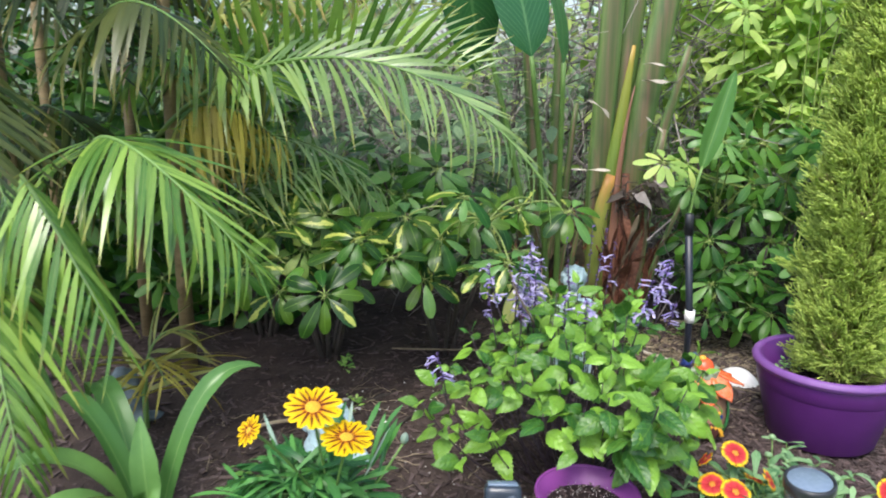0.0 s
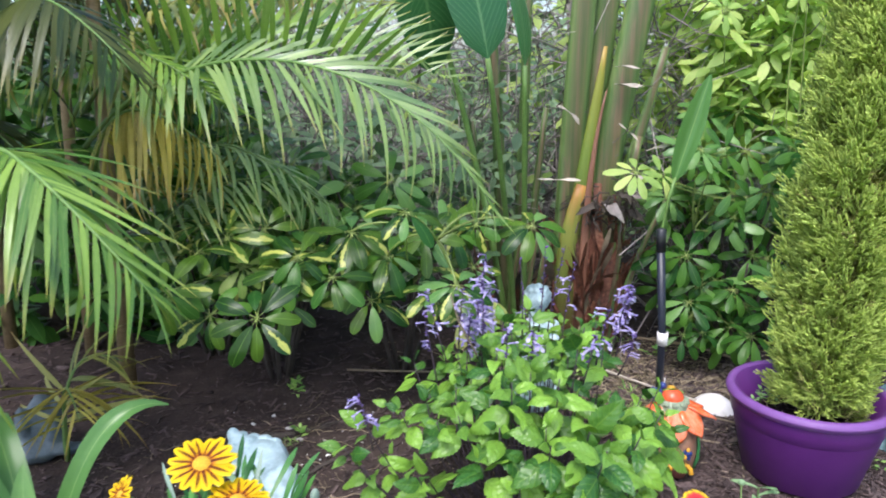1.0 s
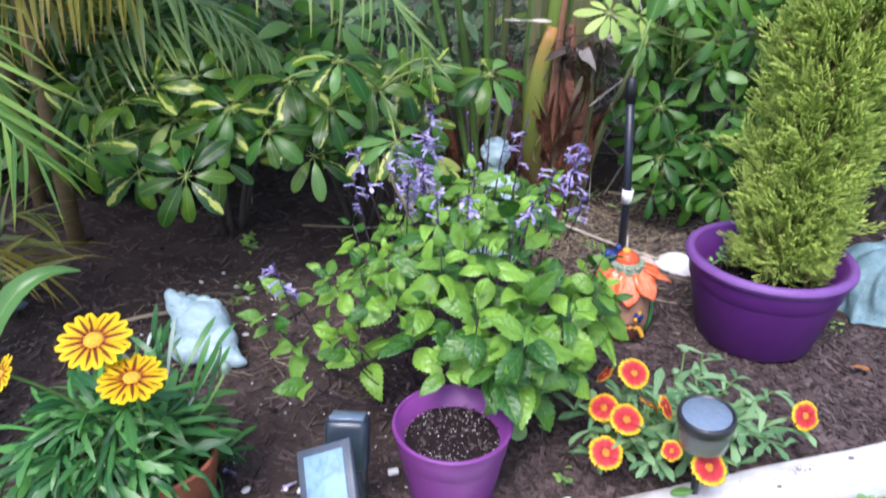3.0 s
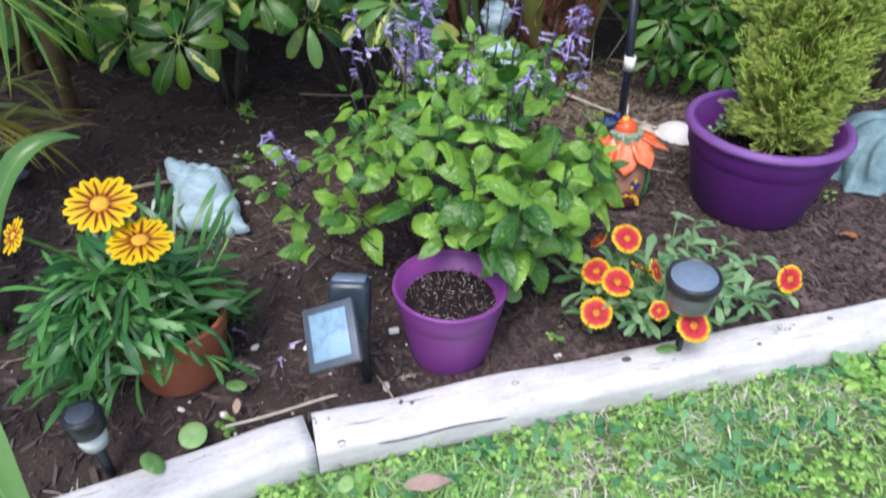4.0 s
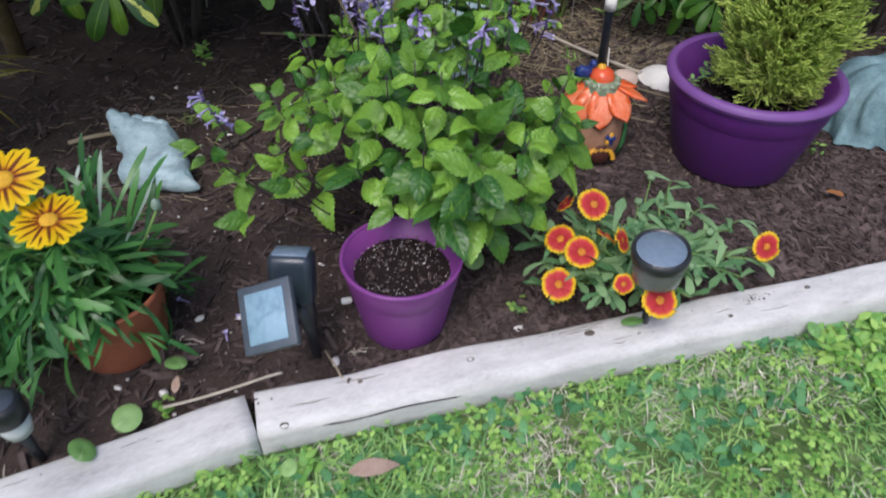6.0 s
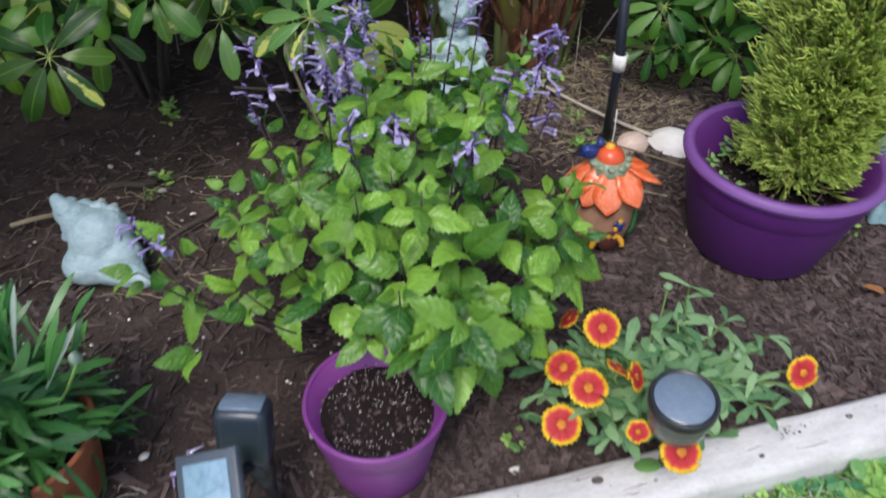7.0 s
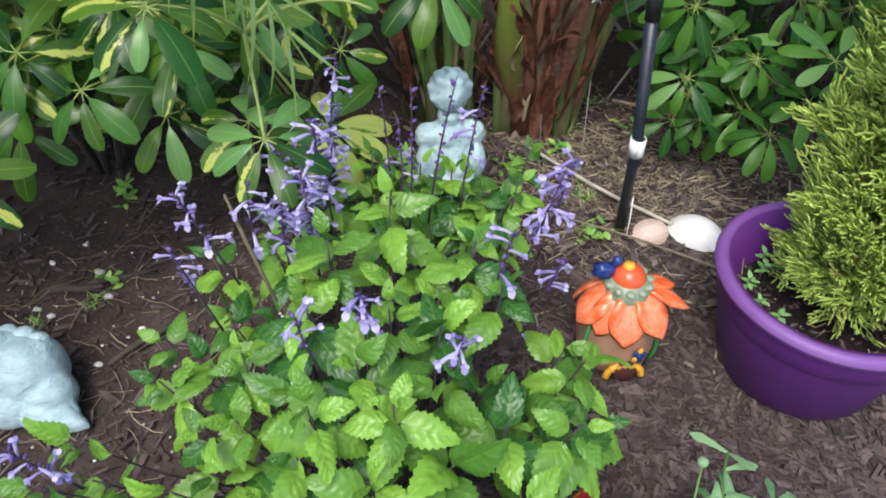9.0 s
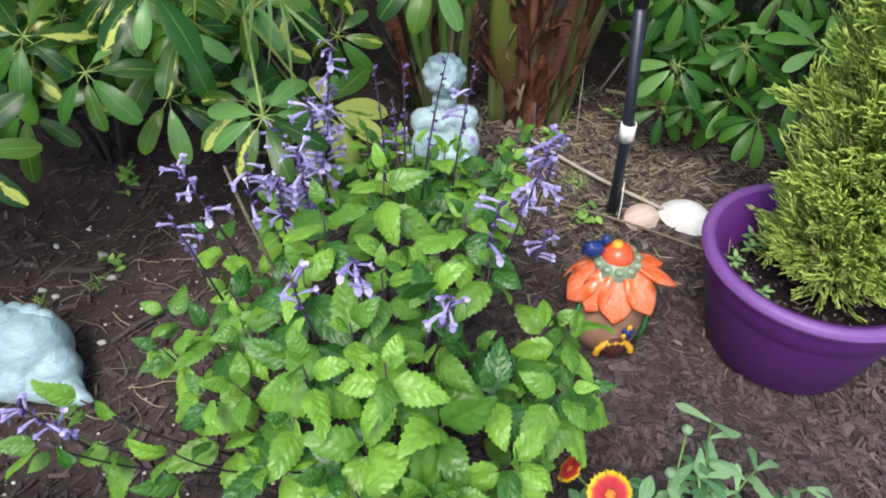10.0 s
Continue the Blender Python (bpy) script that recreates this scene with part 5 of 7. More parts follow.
    # single branches that reach out of the mass: over the open soil, over the pot rim and beside the ornament
    for x, y, z, s, p in ((-0.37, -0.19, 0.26, 0.85, 2), (-0.31, -0.31, 0.23, 0.85, 0), (-0.24, -0.24, 0.25, 0.85, 0), (-0.26, -0.21, 0.27, 0.8, 0), (-0.40, -0.24, 0.335, 0.72, 1), (-0.36, -0.19, 0.36, 0.7, 1), (-0.03, -0.27, 0.33, 1.0, 2), (-0.08, -0.22, 0.37, 0.95, 2), (0.01, -0.33, 0.39, 1.0, 2), (0.08, -0.30, 0.27, 1.15, 2), (0.11, -0.34, 0.31, 1.15, 2), (0.05, -0.37, 0.34, 1.1, 2), (0.10, -0.40, 0.42, 1.1, 2), (0.095, -0.13, 0.41, 1.0, 2), (0.305, -0.13, 0.32, 1.0, 3)):
        sprig((x * 0.4, y * 0.4, 0.02), (x, y, z), s, p, 0.7)
    foliage(ob, "leaf", items, limit=295, near=lambda p: p.y - 0.9 * p.z)
    spikes = [((-0.08, 0.20, 0.32), (-0.10, 0.20, 0.58), 20, 6), ((-0.12, 0.16, 0.30), (-0.15, 0.17, 0.55), 19, 6), ((-0.10, 0.12, 0.34), (-0.10, 0.10, 0.55), 18, 6), ((-0.10, 0.24, 0.32), (-0.07, 0.22, 0.54), 18, 6), ((-0.14, 0.10, 0.32), (-0.13, 0.08, 0.52), 16, 6), ((-0.09, 0.16, 0.32), (-0.11, 0.15, 0.53), 18, 4), ((-0.12, 0.30, 0.34), (-0.08, 0.36, 0.60), 13, 8),
              ((0.0, -0.10, 0.42), (-0.002, -0.11, 0.545), 8, 6), ((0.10, -0.16, 0.44), (0.115, -0.195, 0.57), 5, 7), ((-0.05, -0.14, 0.42), (-0.065, -0.17, 0.57), 5, 6), ((0.20, 0.08, 0.36), (0.25, 0.06, 0.60), 16, 10), ((0.16, -0.01, 0.42), (0.18, -0.03, 0.57), 7, 6), ((0.22, 0.02, 0.38), (0.25, 0.0, 0.50), 8, 5), ((0.24, 0.14, 0.36), (0.28, 0.14, 0.56), 8, 6),
              ((0.04, 0.14, 0.40), (0.05, 0.12, 0.68), 0, 14), ((0.07, 0.18, 0.40), (0.11, 0.18, 0.66), 0, 14), ((0.01, 0.20, 0.40), (0.0, 0.22, 0.62), 0, 12), ((0.12, 0.24, 0.36), (0.155, 0.27, 0.60), 4, 14), ((0.03, 0.24, 0.36), (0.02, 0.30, 0.52), 2, 10),
              ((-0.19, 0.02, 0.42), (-0.235, 0.0, 0.60), 8, 1), ((-0.16, 0.03, 0.44), (-0.15, 0.02, 0.60), 6, 2), ((-0.21, -0.03, 0.38), (-0.24, -0.05, 0.56), 5, 4), ((-0.34, -0.24, 0.33), (-0.366, -0.273, 0.47), 7, 4)]
    for k, (a, b, c, d) in enumerate(spikes):
        flower_spike(ob, a, b, c, 40 + k, d)
    dry = Build().add(*tube([(-0.12, -0.05, 0.46), (-0.16, 0.0, 0.52), (-0.18, 0.02, 0.58)], [0.0025, 0.003, 0.002], 5))
    part("dry_stalk", dry.mesh("dry_stalk", M_STRAW), ob, label="spent pale stalk")
    return ob


flowering_bush()

# ---- gazania in the terracotta pot ----
def daisy(parent, name, pos, face, rad, petals, mat, disc_mat, width, seed, stalk_from, bend=0.15, notch=False, cup=0.1, label="", disc=0.27):
    r = random.Random(seed)
    pos, face = Vector(pos), Vector(face).normalized()
    fl = part(name, Build().add(*lathe([(0.0, rad * 0.10), (rad * disc * 0.6, rad * 0.09), (rad * disc * 0.95, rad * 0.04), (rad * disc, -rad * 0.03), (0.0, -rad * 0.08)], 20)).mesh(name, disc_mat), parent, orient(pos, face.orthogonal(), face), label)
    prof = (lambda v: max(0.14, math.sin(math.pi * (0.10 + 0.80 * v ** 1.25)) ** 0.75)) if not notch else (lambda v: 0.45 + 0.55 * v ** 0.8)
    vs, fs, uv = leaf(rad * 0.80, width, prof, bend, 0.12, 6, curl0=cup)
    if notch:
        vs = [(x, y - rad * 0.13 * (1 - math.cos(2 * math.pi * u[0] * 2)) * 0.5 * (u[1] > 0.95) - rad * 0.06 * (u[1] > 0.95), z) for (x, y, z), u in zip(vs, uv)]
    me = Build().add(vs, fs, uv).mesh("petal", mat)
    for k in range(petals):
        a = 360 * k / petals + r.uniform(-4, 4)
        part("petal", me, fl, pose(0, 0, 0.002 * (k % 2), 0, 0, a) @ Matrix.Translation((0, rad * 0.20, 0)) @ pose(0, 0, 0, r.uniform(-8, 6), r.uniform(-7, 7), 0) @ Matrix.Scale(r.uniform(0.92, 1.04), 4))
    s = Vector(stalk_from)
    end = pos - face * rad * 0.08
    pts = bezier(s, s.lerp(end, 0.5) + Vector((0, 0, 0.03)), end - face * 0.04, end, 7)
    return fl, pts


def gazania():
    C = Vector((-0.235, 1.36, 0.0))
    ob = thing("gazania_plant", "yellow striped gazania flowers above narrow green leaves", "potted flower", m=Matrix.Translation(C))
    r = random.Random(31)
    lobed = lambda v: spoon(v) * (1 + 0.45 * max(0.0, math.sin(v * 22.0)) * (0.15 < v < 0.85))
    shapes = kinds("leaf", L_GAZ, [leaf(0.115, 0.0140, spoon, bd, 0.3, 7) for bd in (0.6, 1.0, 1.4, 1.9)] + [leaf(0.12, 0.021, lobed, bd, 0.25, 14) for bd in (0.7, 1.3)])
    pale = kinds("leaf", L_GAZ_PALE, [leaf(0.14, 0.014, spoon, 0.3, 0.5, 7), leaf(0.12, 0.012, spoon, 1.6, 0.5, 8)])
    items, stems = [], Build()
    for k in range(64):
        q = math.sqrt((k + 0.5) / 64)
        az = k * 2.39996
        out = sph(az, 0)
        crown = Vector((0.17 * q * out.x - 0.06, 0.13 * q * out.y - 0.03, 0.27 - 0.17 * q * q + r.uniform(-0.03, 0.02)))
        stems.add(*tube([(0.02 * out.x + 0.02, 0.02 * out.y - 0.02, 0.12), crown * 0.5 + Vector((0, 0, 0.10)), crown], [0.004, 0.003, 0.002], 5))
        for _ in range(15):
            a = az + r.gauss(0, 1.4)
            el = r.uniform(-0.1, 1.25) - 0.7 * q
            d = sph(a, el)
            tip = crown + d * 0.11
            if tip.x > -0.06 and tip.y < 0.02 and tip.z < 0.17 and r.random() < 0.85:
                continue
            items.append((r.choice(shapes), orient(crown, d, (r.gauss(0, 0.5), -0.2 + r.gauss(0, 0.5), 1), r.uniform(0.55, 1.15))))
    for x, y, z, az, el, k in ((0.02, 0.03, 0.25, 1.2, 1.25, 0), (-0.02, 0.05, 0.27, 2.0, 1.3, 1), (0.06, 0.0, 0.22, 0.5, 1.0, 0), (-0.10, 0.02, 0.24, 2.6, 1.0, 0)):
        items.append((pale[k], orient((x, y, z), sph(az, el), (0, -1, 0.3), 0.95)))
    for k in range(18):
        items.append((r.choice(shapes[:1] * 3 + pale[:1] + shapes[1:2] * 2), orient((r.uniform(-0.06, 0.10), r.uniform(0.0, 0.10), r.uniform(0.20, 0.26)), sph(r.uniform(0, 6.3), r.uniform(0.9, 1.4)), (r.gauss(0, 0.4), -1, 0.3), r.uniform(0.9, 1.25))))
    foliage(ob, "leaf", items, limit=295, near=lambda p: p.y - 1.2 * p.z)
    for pos, face, rad, n, sd in (((-0.016, -0.100, 0.446), (0.12, -0.40, 0.95), 0.058, 16, 1), ((0.053, -0.142, 0.405), (0.10, -0.16, 0.98), 0.052, 19, 2), ((-0.118, -0.180, 0.440), (-0.5, -0.5, 0.6), 0.030, 14, 3)):
        fl, pts = daisy(ob, "flower", pos, face, rad, n, P_GAZ, M_DISC, rad * 0.37, sd, (0.0, -0.03, 0.16), label="yellow flower with maroon stripes")
        stems.add(*tube(pts, 0.0028, 6))
    bud = part("bud", Build().add(*lathe([(0.0, -0.012), (0.007, -0.008), (0.009, 0.0), (0.007, 0.010), (0.003, 0.017), (0.0, 0.018)], 12)).mesh("bud", L_GAZ_PALE), ob, pose(0.155, -0.02, 0.335, 20, 10, 0), "closed yellowish bud")
    stems.add(*tube([(0.03, -0.02, 0.14), (0.11, -0.01, 0.25), (0.153, -0.018, 0.325)], 0.0025, 5))
    part("stalk", stems.mesh("stalk", M_GREENSTEM), ob, kind="stuff")
    return ob


gazania()

# ---- gaillardia by the edging ----
def gaillardia():
    C = Vector((0.78, 1.49, 0.0))
    ob = thing("gaillardia_plant", "red and yellow blanket flowers with grey-green leaves", "flowering plant", m=Matrix.Translation(C))
    r = random.Random(17)
    shapes = kinds("leaf", L_GAIL, [leaf(0.068, 0.027, spoon, bd, 0.25, 7, 0.05) for bd in (0.4, 0.8, 1.3)])
    items, stems = [], Build()
    for k in range(34):
        a, q = k * 2.4, math.sqrt((k + 0.5) / 34)
        tip = Vector((-0.01 + 0.21 * q * math.cos(a), 0.0 + 0.12 * q * math.sin(a), 0.05 + 0.10 * (1 - q) + r.uniform(0, 0.05)))
        pts = bezier((0.02, 0.0, 0.0), tip * 0.3 + Vector((0, 0, 0.03)), tip * 0.7 + Vector((0, 0, 0.02)), tip, 6)
        stems.add(*tube(pts, 0.0022, 5))
        for j in range(13):
            p = pts[r.randint(2, 6)]
            items.append((r.choice(shapes), orient(p, sph(r.uniform(0, 6.3), r.uniform(-0.1, 1.0)), scale=r.uniform(0.6, 1.1))))
    for tip in ((0.28, 0.02, 0.06), (0.25, 0.10, 0.10), (0.12, 0.20, 0.13), (0.22, -0.04, 0.07), (0.17, 0.12, 0.12), (0.21, 0.05, 0.12), (0.14, -0.02, 0.11), (0.08, 0.14, 0.15)):
        pts = bezier((0.02, 0, 0.01), (0.1, 0.03, 0.08), Vector(tip) * 0.7 + Vector((0, 0, 0.04)), tip, 7)
        stems.add(*tube(pts, 0.0022, 5))
        for j in range(13):
            items.append((r.choice(shapes), orient(pts[3 + j % 5], sph(r.uniform(0, 6.3), r.uniform(0.0, 0.8)), scale=r.uniform(0.6, 1.0))))
    foliage(ob, "leaf", items, limit=290)
    blooms = [(0.694, 1.525, 0.195, 0.033, (0.1, -0.5, 0.8)), (0.663, 1.434, 0.150, 0.034, (0, -0.45, 0.85)), (0.621, 1.400, 0.095, 0.034, (-0.05, -0.55, 0.8)), (0.630, 1.486, 0.137, 0.032, (-0.35, -0.35, 0.8)), (0.715, 1.459, 0.166, 0.026, (0.4, 0.3, 0.6)), (0.736, 1.435, 0.180, 0.026, (0.7, -0.3, 0.5)), (0.798, 1.334, 0.122, 0.035, (0.1, -0.6, 0.7)), (0.732, 1.358, 0.140, 0.020, (-0.2, -0.7, 0.5)), (1.060, 1.505, 0.103, 0.032, (0.15, -0.75, 0.5)), (0.655, 1.60, 0.135, 0.024, (-0.5, 0.2, 0.5))]
    for k, (x, y, z, rad, face) in enumerate(blooms):
        fl, pts = daisy(ob, "flower", Vector((x, y, z)) - C, face, rad * 1.12, 11, P_GAIL, M_DISC_RED, rad * 0.60, 60 + k, (0.02, 0.0, 0.0), bend=0.25, notch=True, cup=0.12, label="red flower with yellow fringe", disc=0.22)
        stems.add(*tube(pts, 0.0018, 5))
    for x, y, z in ((0.02, 0.09, 0.16), (0.10, -0.06, 0.12), (-0.08, -0.04, 0.12), (0.16, 0.03, 0.13), (0.06, 0.16, 0.17)):
        vs, fs = blob(0.009, 2, 0.15, 6, (1, 1, 0.8), x * 9)
        part("seed_head", Build().add(vs, fs).mesh("seed_head", L_GAIL), ob, Matrix.Translation((x, y, z)), "pale round seed head")
        stems.add(*tube([(0.02, 0, 0), (x * 0.6, y * 0.6, z * 0.7), (x, y, z)], 0.0018, 5))
    part("stalk", stems.mesh("stalk", M_GREENSTEM), ob, kind="stuff")
    return ob


gaillardia()

# ---- golden cypress in the large planter ----
def cypress():
    C = Vector((1.20, 2.0, 0.185))
    ob = thing("potted_cypress", "golden-green conical cypress growing in purple planter", "conifer", m=Matrix.Translation(C))
    r = random.Random(9)
    part("trunk", Build().add(*tube([(0, 0, -0.05), (0.0, 0.01, 0.3), (0.02, 0.02, 0.8), (0.03, 0.02, 1.2)], [0.016, 0.012, 0.007, 0.002], 8)).mesh("trunk", M_BARK), ob)

    def spray(seed, n):
        """A thin cord with alternate side cords, all beaded at their ends."""
        q = random.Random(seed)
        b = Build()
        L = 0.090
        curve = [Vector((0.006 * math.sin(3 * i / n + seed), L * i / n, 0.010 * (i / n) ** 2)) for i in range(n + 1)]
        b.add(*tube(curve[::2], 0.0020, 3))
        for i in range(1, n):
            s = 1 if (i + seed) % 2 else -1
            for k in (s, -s * 0.8):
                l = (0.040 - 0.022 * i / n) * q.uniform(0.7, 1.2)
                d = Vector((k * 0.75, 0.75, q.uniform(-0.4, 0.5))).normalized()
                p = curve[i]
                b.add(*tube([p, p + d * l * 0.6, p + (d + Vector((-k * 0.25, 0.3, 0.15))) * l], [0.0014, 0.0027, 0.0019], 3))
        return b.v, b.f, b.uv

    light = kinds("spray", L_CYP, [spray(k, 6) for k in range(6)])
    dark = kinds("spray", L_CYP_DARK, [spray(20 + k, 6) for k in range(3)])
    items = []
    H = 1.28
    for k in range(240):
        t = (k + r.random()) / 240
        t = t ** 1.1
        rad = (0.146 * (1 - t) ** 0.45 + 0.010) * (0.54 + 0.46 * min(1.0, t * 3))
        az = k * 2.39996 + r.uniform(-0.3, 0.3)
        out = sph(az, 0)
        base = Vector((0.05 * t, 0.02 * t, t * H))
        reach = rad * r.uniform(0.72, 1.15)
        # each bough is a plume that rises outward
        for _ in range(23):
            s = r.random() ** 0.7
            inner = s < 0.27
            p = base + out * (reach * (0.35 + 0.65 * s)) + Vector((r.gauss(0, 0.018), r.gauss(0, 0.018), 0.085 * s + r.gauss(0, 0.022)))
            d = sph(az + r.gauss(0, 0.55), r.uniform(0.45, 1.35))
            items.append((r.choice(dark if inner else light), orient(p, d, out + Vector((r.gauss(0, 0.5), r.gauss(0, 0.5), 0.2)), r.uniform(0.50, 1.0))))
    # the lowest boughs sweep out and hang over the soil
    for k in range(30):
        az = k * 2.39996
        out = sph(az, 0)
        reach, drop = r.uniform(0.04, 0.115), r.uniform(0.0, 0.09)
        for _ in range(14):
            s = r.random() ** 0.6
            p = out * (reach * (0.3 + 0.7 * s)) + Vector((r.gauss(0, 0.014), r.gauss(0, 0.014), 0.075 - drop * s * s + r.gauss(0, 0.014)))
            d = sph(az + r.gauss(0, 0.6), r.uniform(-0.35, 0.75))
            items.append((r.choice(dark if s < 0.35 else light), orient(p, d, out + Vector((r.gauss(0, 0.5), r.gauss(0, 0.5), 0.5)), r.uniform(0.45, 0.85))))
    foliage(ob, "spray", items, limit=295, near=to_front)
    return ob


cypress()
r = random.Random(77)
weed = thing("pot_weeds", "small green seedlings sprouting in the planter soil", "weed", m=Matrix.Translation((1.045, 2.0, 0.172)))
weed_leaf = kinds("leaf", L_PENNY, [leaf(0.020, 0.010, oval, 0.5, 0.2, 4)])
items = []
for x, y, h, n in ((-0.03, 0.01, 0.035, 9), (0.035, 0.06, 0.045, 9), (0.01, 0.05, 0.03, 8), (0.05, 0.045, 0.04, 8), (0.025, 0.085, 0.03, 7), (-0.02, -0.03, 0.02, 6), (0.0, -0.07, 0.025, 6)):
    part("stem", Build().add(*tube([(x, y, -0.01), (x, y, h)], 0.0012, 5)).mesh("stem", M_GREENSTEM), weed)
    items += [(weed_leaf[0], orient((x, y, h * (0.45 + 0.55 * k / n)), sph(2.4 * k + x * 90, 0.15 + 0.7 * k / n), scale=r.uniform(0.75, 1.15))) for k in range(n)]
foliage(weed, "leaf", items)

# ---- strap-leaved lily ----
def ribbon(points, width, mat_fold=0.35, roll=0.0):
    """A channelled strap leaf along points."""
    pts = [Vector(p) for p in points]
    vs, fs, uv = [], [], []
    n = len(pts) - 1
    for k, p in enumerate(pts):
        t = k / n
        d = (pts[min(n, k + 1)] - pts[max(0, k - 1)]).normalized()
        side = d.cross(Vector((0, 0, 1)))
        side = side.normalized() if side.length > 0.05 else Vector((1, 0, 0))
        side = Matrix.Rotation(radians(roll), 3, d) @ side
        up = side.cross(d)
        w = width / 2 * min(1, 0.55 + 1.5 * t) * min(1, (1 - t) * 3.2 + 0.03) ** 0.75
        for s in (-1, -0.5, 0, 0.5, 1):
            vs.append(p + side * (s * w) + up * (abs(s) * w * mat_fold))
            uv.append((0.5 + s / 2, t))
    for k in range(n):
        for j in range(4):
            a = k * 5 + j
            fs.append((a, a + 1, a + 6, a + 5))
    return vs, fs, uv


def strap_lily():
    C = Vector((-0.66, 1.42, 0.0))
    ob = thing("strap_leaf_lily", "broad arching strap-leaved green lily plant", "plant", m=Matrix.Translation(C))
    for a, b, c, w, roll in (((0.035, 0.03, 0.22), (0.105, 0.09, 0.465), (0.22, 0.18, 0.385), 0.046, 38), ((0.02, -0.05, 0.14), (0.01, -0.04, 0.25), (-0.01, 0.02, 0.335), 0.058, 0), ((-0.08, -0.02, 0.30), (-0.22, -0.05, 0.34), (-0.36, -0.10, 0.16), 0.07, 0), ((-0.10, 0.12, 0.30), (-0.18, 0.2, 0.42), (-0.26, 0.28, 0.25), 0.065, 0), ((-0.02, -0.10, 0.30), (-0.10, -0.24, 0.34), (-0.16, -0.36, 0.12), 0.065, 0), ((-0.06, 0.02, 0.26), (-0.15, 0.03, 0.42), (-0.20, 0.04, 0.36), 0.06, 0)):
        part("leaf", Build().add(*ribbon(bezier((0, 0, -0.01), a, b, c, 16), w, roll=roll)).mesh("leaf", L_STRAP), ob)
    near = thing("strap_leaf_lily", "strap-leaved green lily leaning over the timber edging", "plant", m=Matrix.Translation((-0.64, 1.04, 0.0)))
    for a, b, c, w, roll in (((0.10, -0.02, 0.42), (0.32, -0.08, 0.62), (0.47, -0.31, 0.16), 0.085, -15), ((-0.08, 0.05, 0.30), (-0.2, 0.06, 0.42), (-0.34, 0.04, 0.22), 0.07, 0), ((0.0, -0.05, 0.2), (-0.03, -0.10, 0.3), (-0.08, -0.2, 0.22), 0.06, 0), ((0.02, 0.04, 0.2), (0.06, 0.08, 0.3), (0.08, 0.12, 0.26), 0.06, 0)):
        part("leaf", Build().add(*ribbon(bezier((0, 0, -0.02), a, b, c, 16), w, roll=roll)).mesh("leaf", L_STRAP), near)
    return ob


strap_lily()

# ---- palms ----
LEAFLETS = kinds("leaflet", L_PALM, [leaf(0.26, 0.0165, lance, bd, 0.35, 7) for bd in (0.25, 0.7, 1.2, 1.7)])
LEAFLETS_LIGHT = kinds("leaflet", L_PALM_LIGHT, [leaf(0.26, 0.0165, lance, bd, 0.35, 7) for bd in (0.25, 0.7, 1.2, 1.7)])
LEAFLETS_SHADED = kinds("leaflet", L_PALM_DARK, [leaf(0.25, 0.019, lance, bd, 0.35, 7) for bd in (0.25, 0.7, 1.2, 1.7)])
LEAFLETS_Y = kinds("leaflet", L_PALM_YELLOW, [leaf(0.24, 0.017, lance, bd, 0.35, 6) for bd in (0.3, 0.9, 1.5)])

LEAFLETS_GOLD = kinds("leaflet", L_PALM_GOLD, [leaf(0.24, 0.015, lance, bd, 0.35, 6) for bd in (0.3, 0.9, 1.5)])


def frond(parent, a, b, c, d, pairs, size, seed, kind=None, lift=(0.35, 0.35), stem=None, sag=0.25, stiff=(0.3, 0.3), sweep=0.5, near_size=1.0, ease=0.0, tip=0.3, near_sag=0.0):
    """One feather frond: a rachis with paired leaflets; lift tells how steeply each side stands, stiff how little it bends."""
    r = random.Random(seed)
    shapes = kind or LEAFLETS
    pts = bezier(a, b, c, d, 18)
    fr = part("frond", Build().add(*tube(pts, [0.008 - 0.00038 * i for i in range(19)], 6)).mesh("frond", stem or M_GREENSTEM), parent)
    for k in range(pairs):
        t = 0.20 + 0.79 * k / pairs
        i = min(17, int(t * 18))
        p = pts[i].lerp(pts[i + 1], t * 18 - i)
        d0 = (pts[i + 1] - pts[max(0, i - 1)]).normalized()
        side = d0.cross(Vector((0, 0, 1))).normalized()
        up = side.cross(d0)
        for s, lf, st in ((1, lift[0], stiff[0]), (-1, lift[1], stiff[1])):
            ahead = side * s * 0.75 + d0 * (sweep + 0.55 * t) + up * (lf * (1 - ease * t) + r.uniform(-0.15, 0.15)) + Vector((r.gauss(0, 0.11), r.gauss(0, 0.11), -sag - (near_sag if s > 0 else 0.0)))
            sc = size * (0.6 + 0.65 * math.sin(math.pi * min(1, 0.12 + t * 0.85))) * r.uniform(0.74, 1.12) * (1 - tip * t ** 3) * (near_size if s > 0 else 1.0)
            n = len(shapes)
            data = shapes[max(0, min(n - 1, int(r.gauss((1 - st) * n * 0.62, 0.6))))]
            part("leaflet", data[3], fr, orient(p, ahead, up + Vector((0, 0, 0.4)) - side * (s * 1.5 * max(0.0, lf)), sc))
    return fr


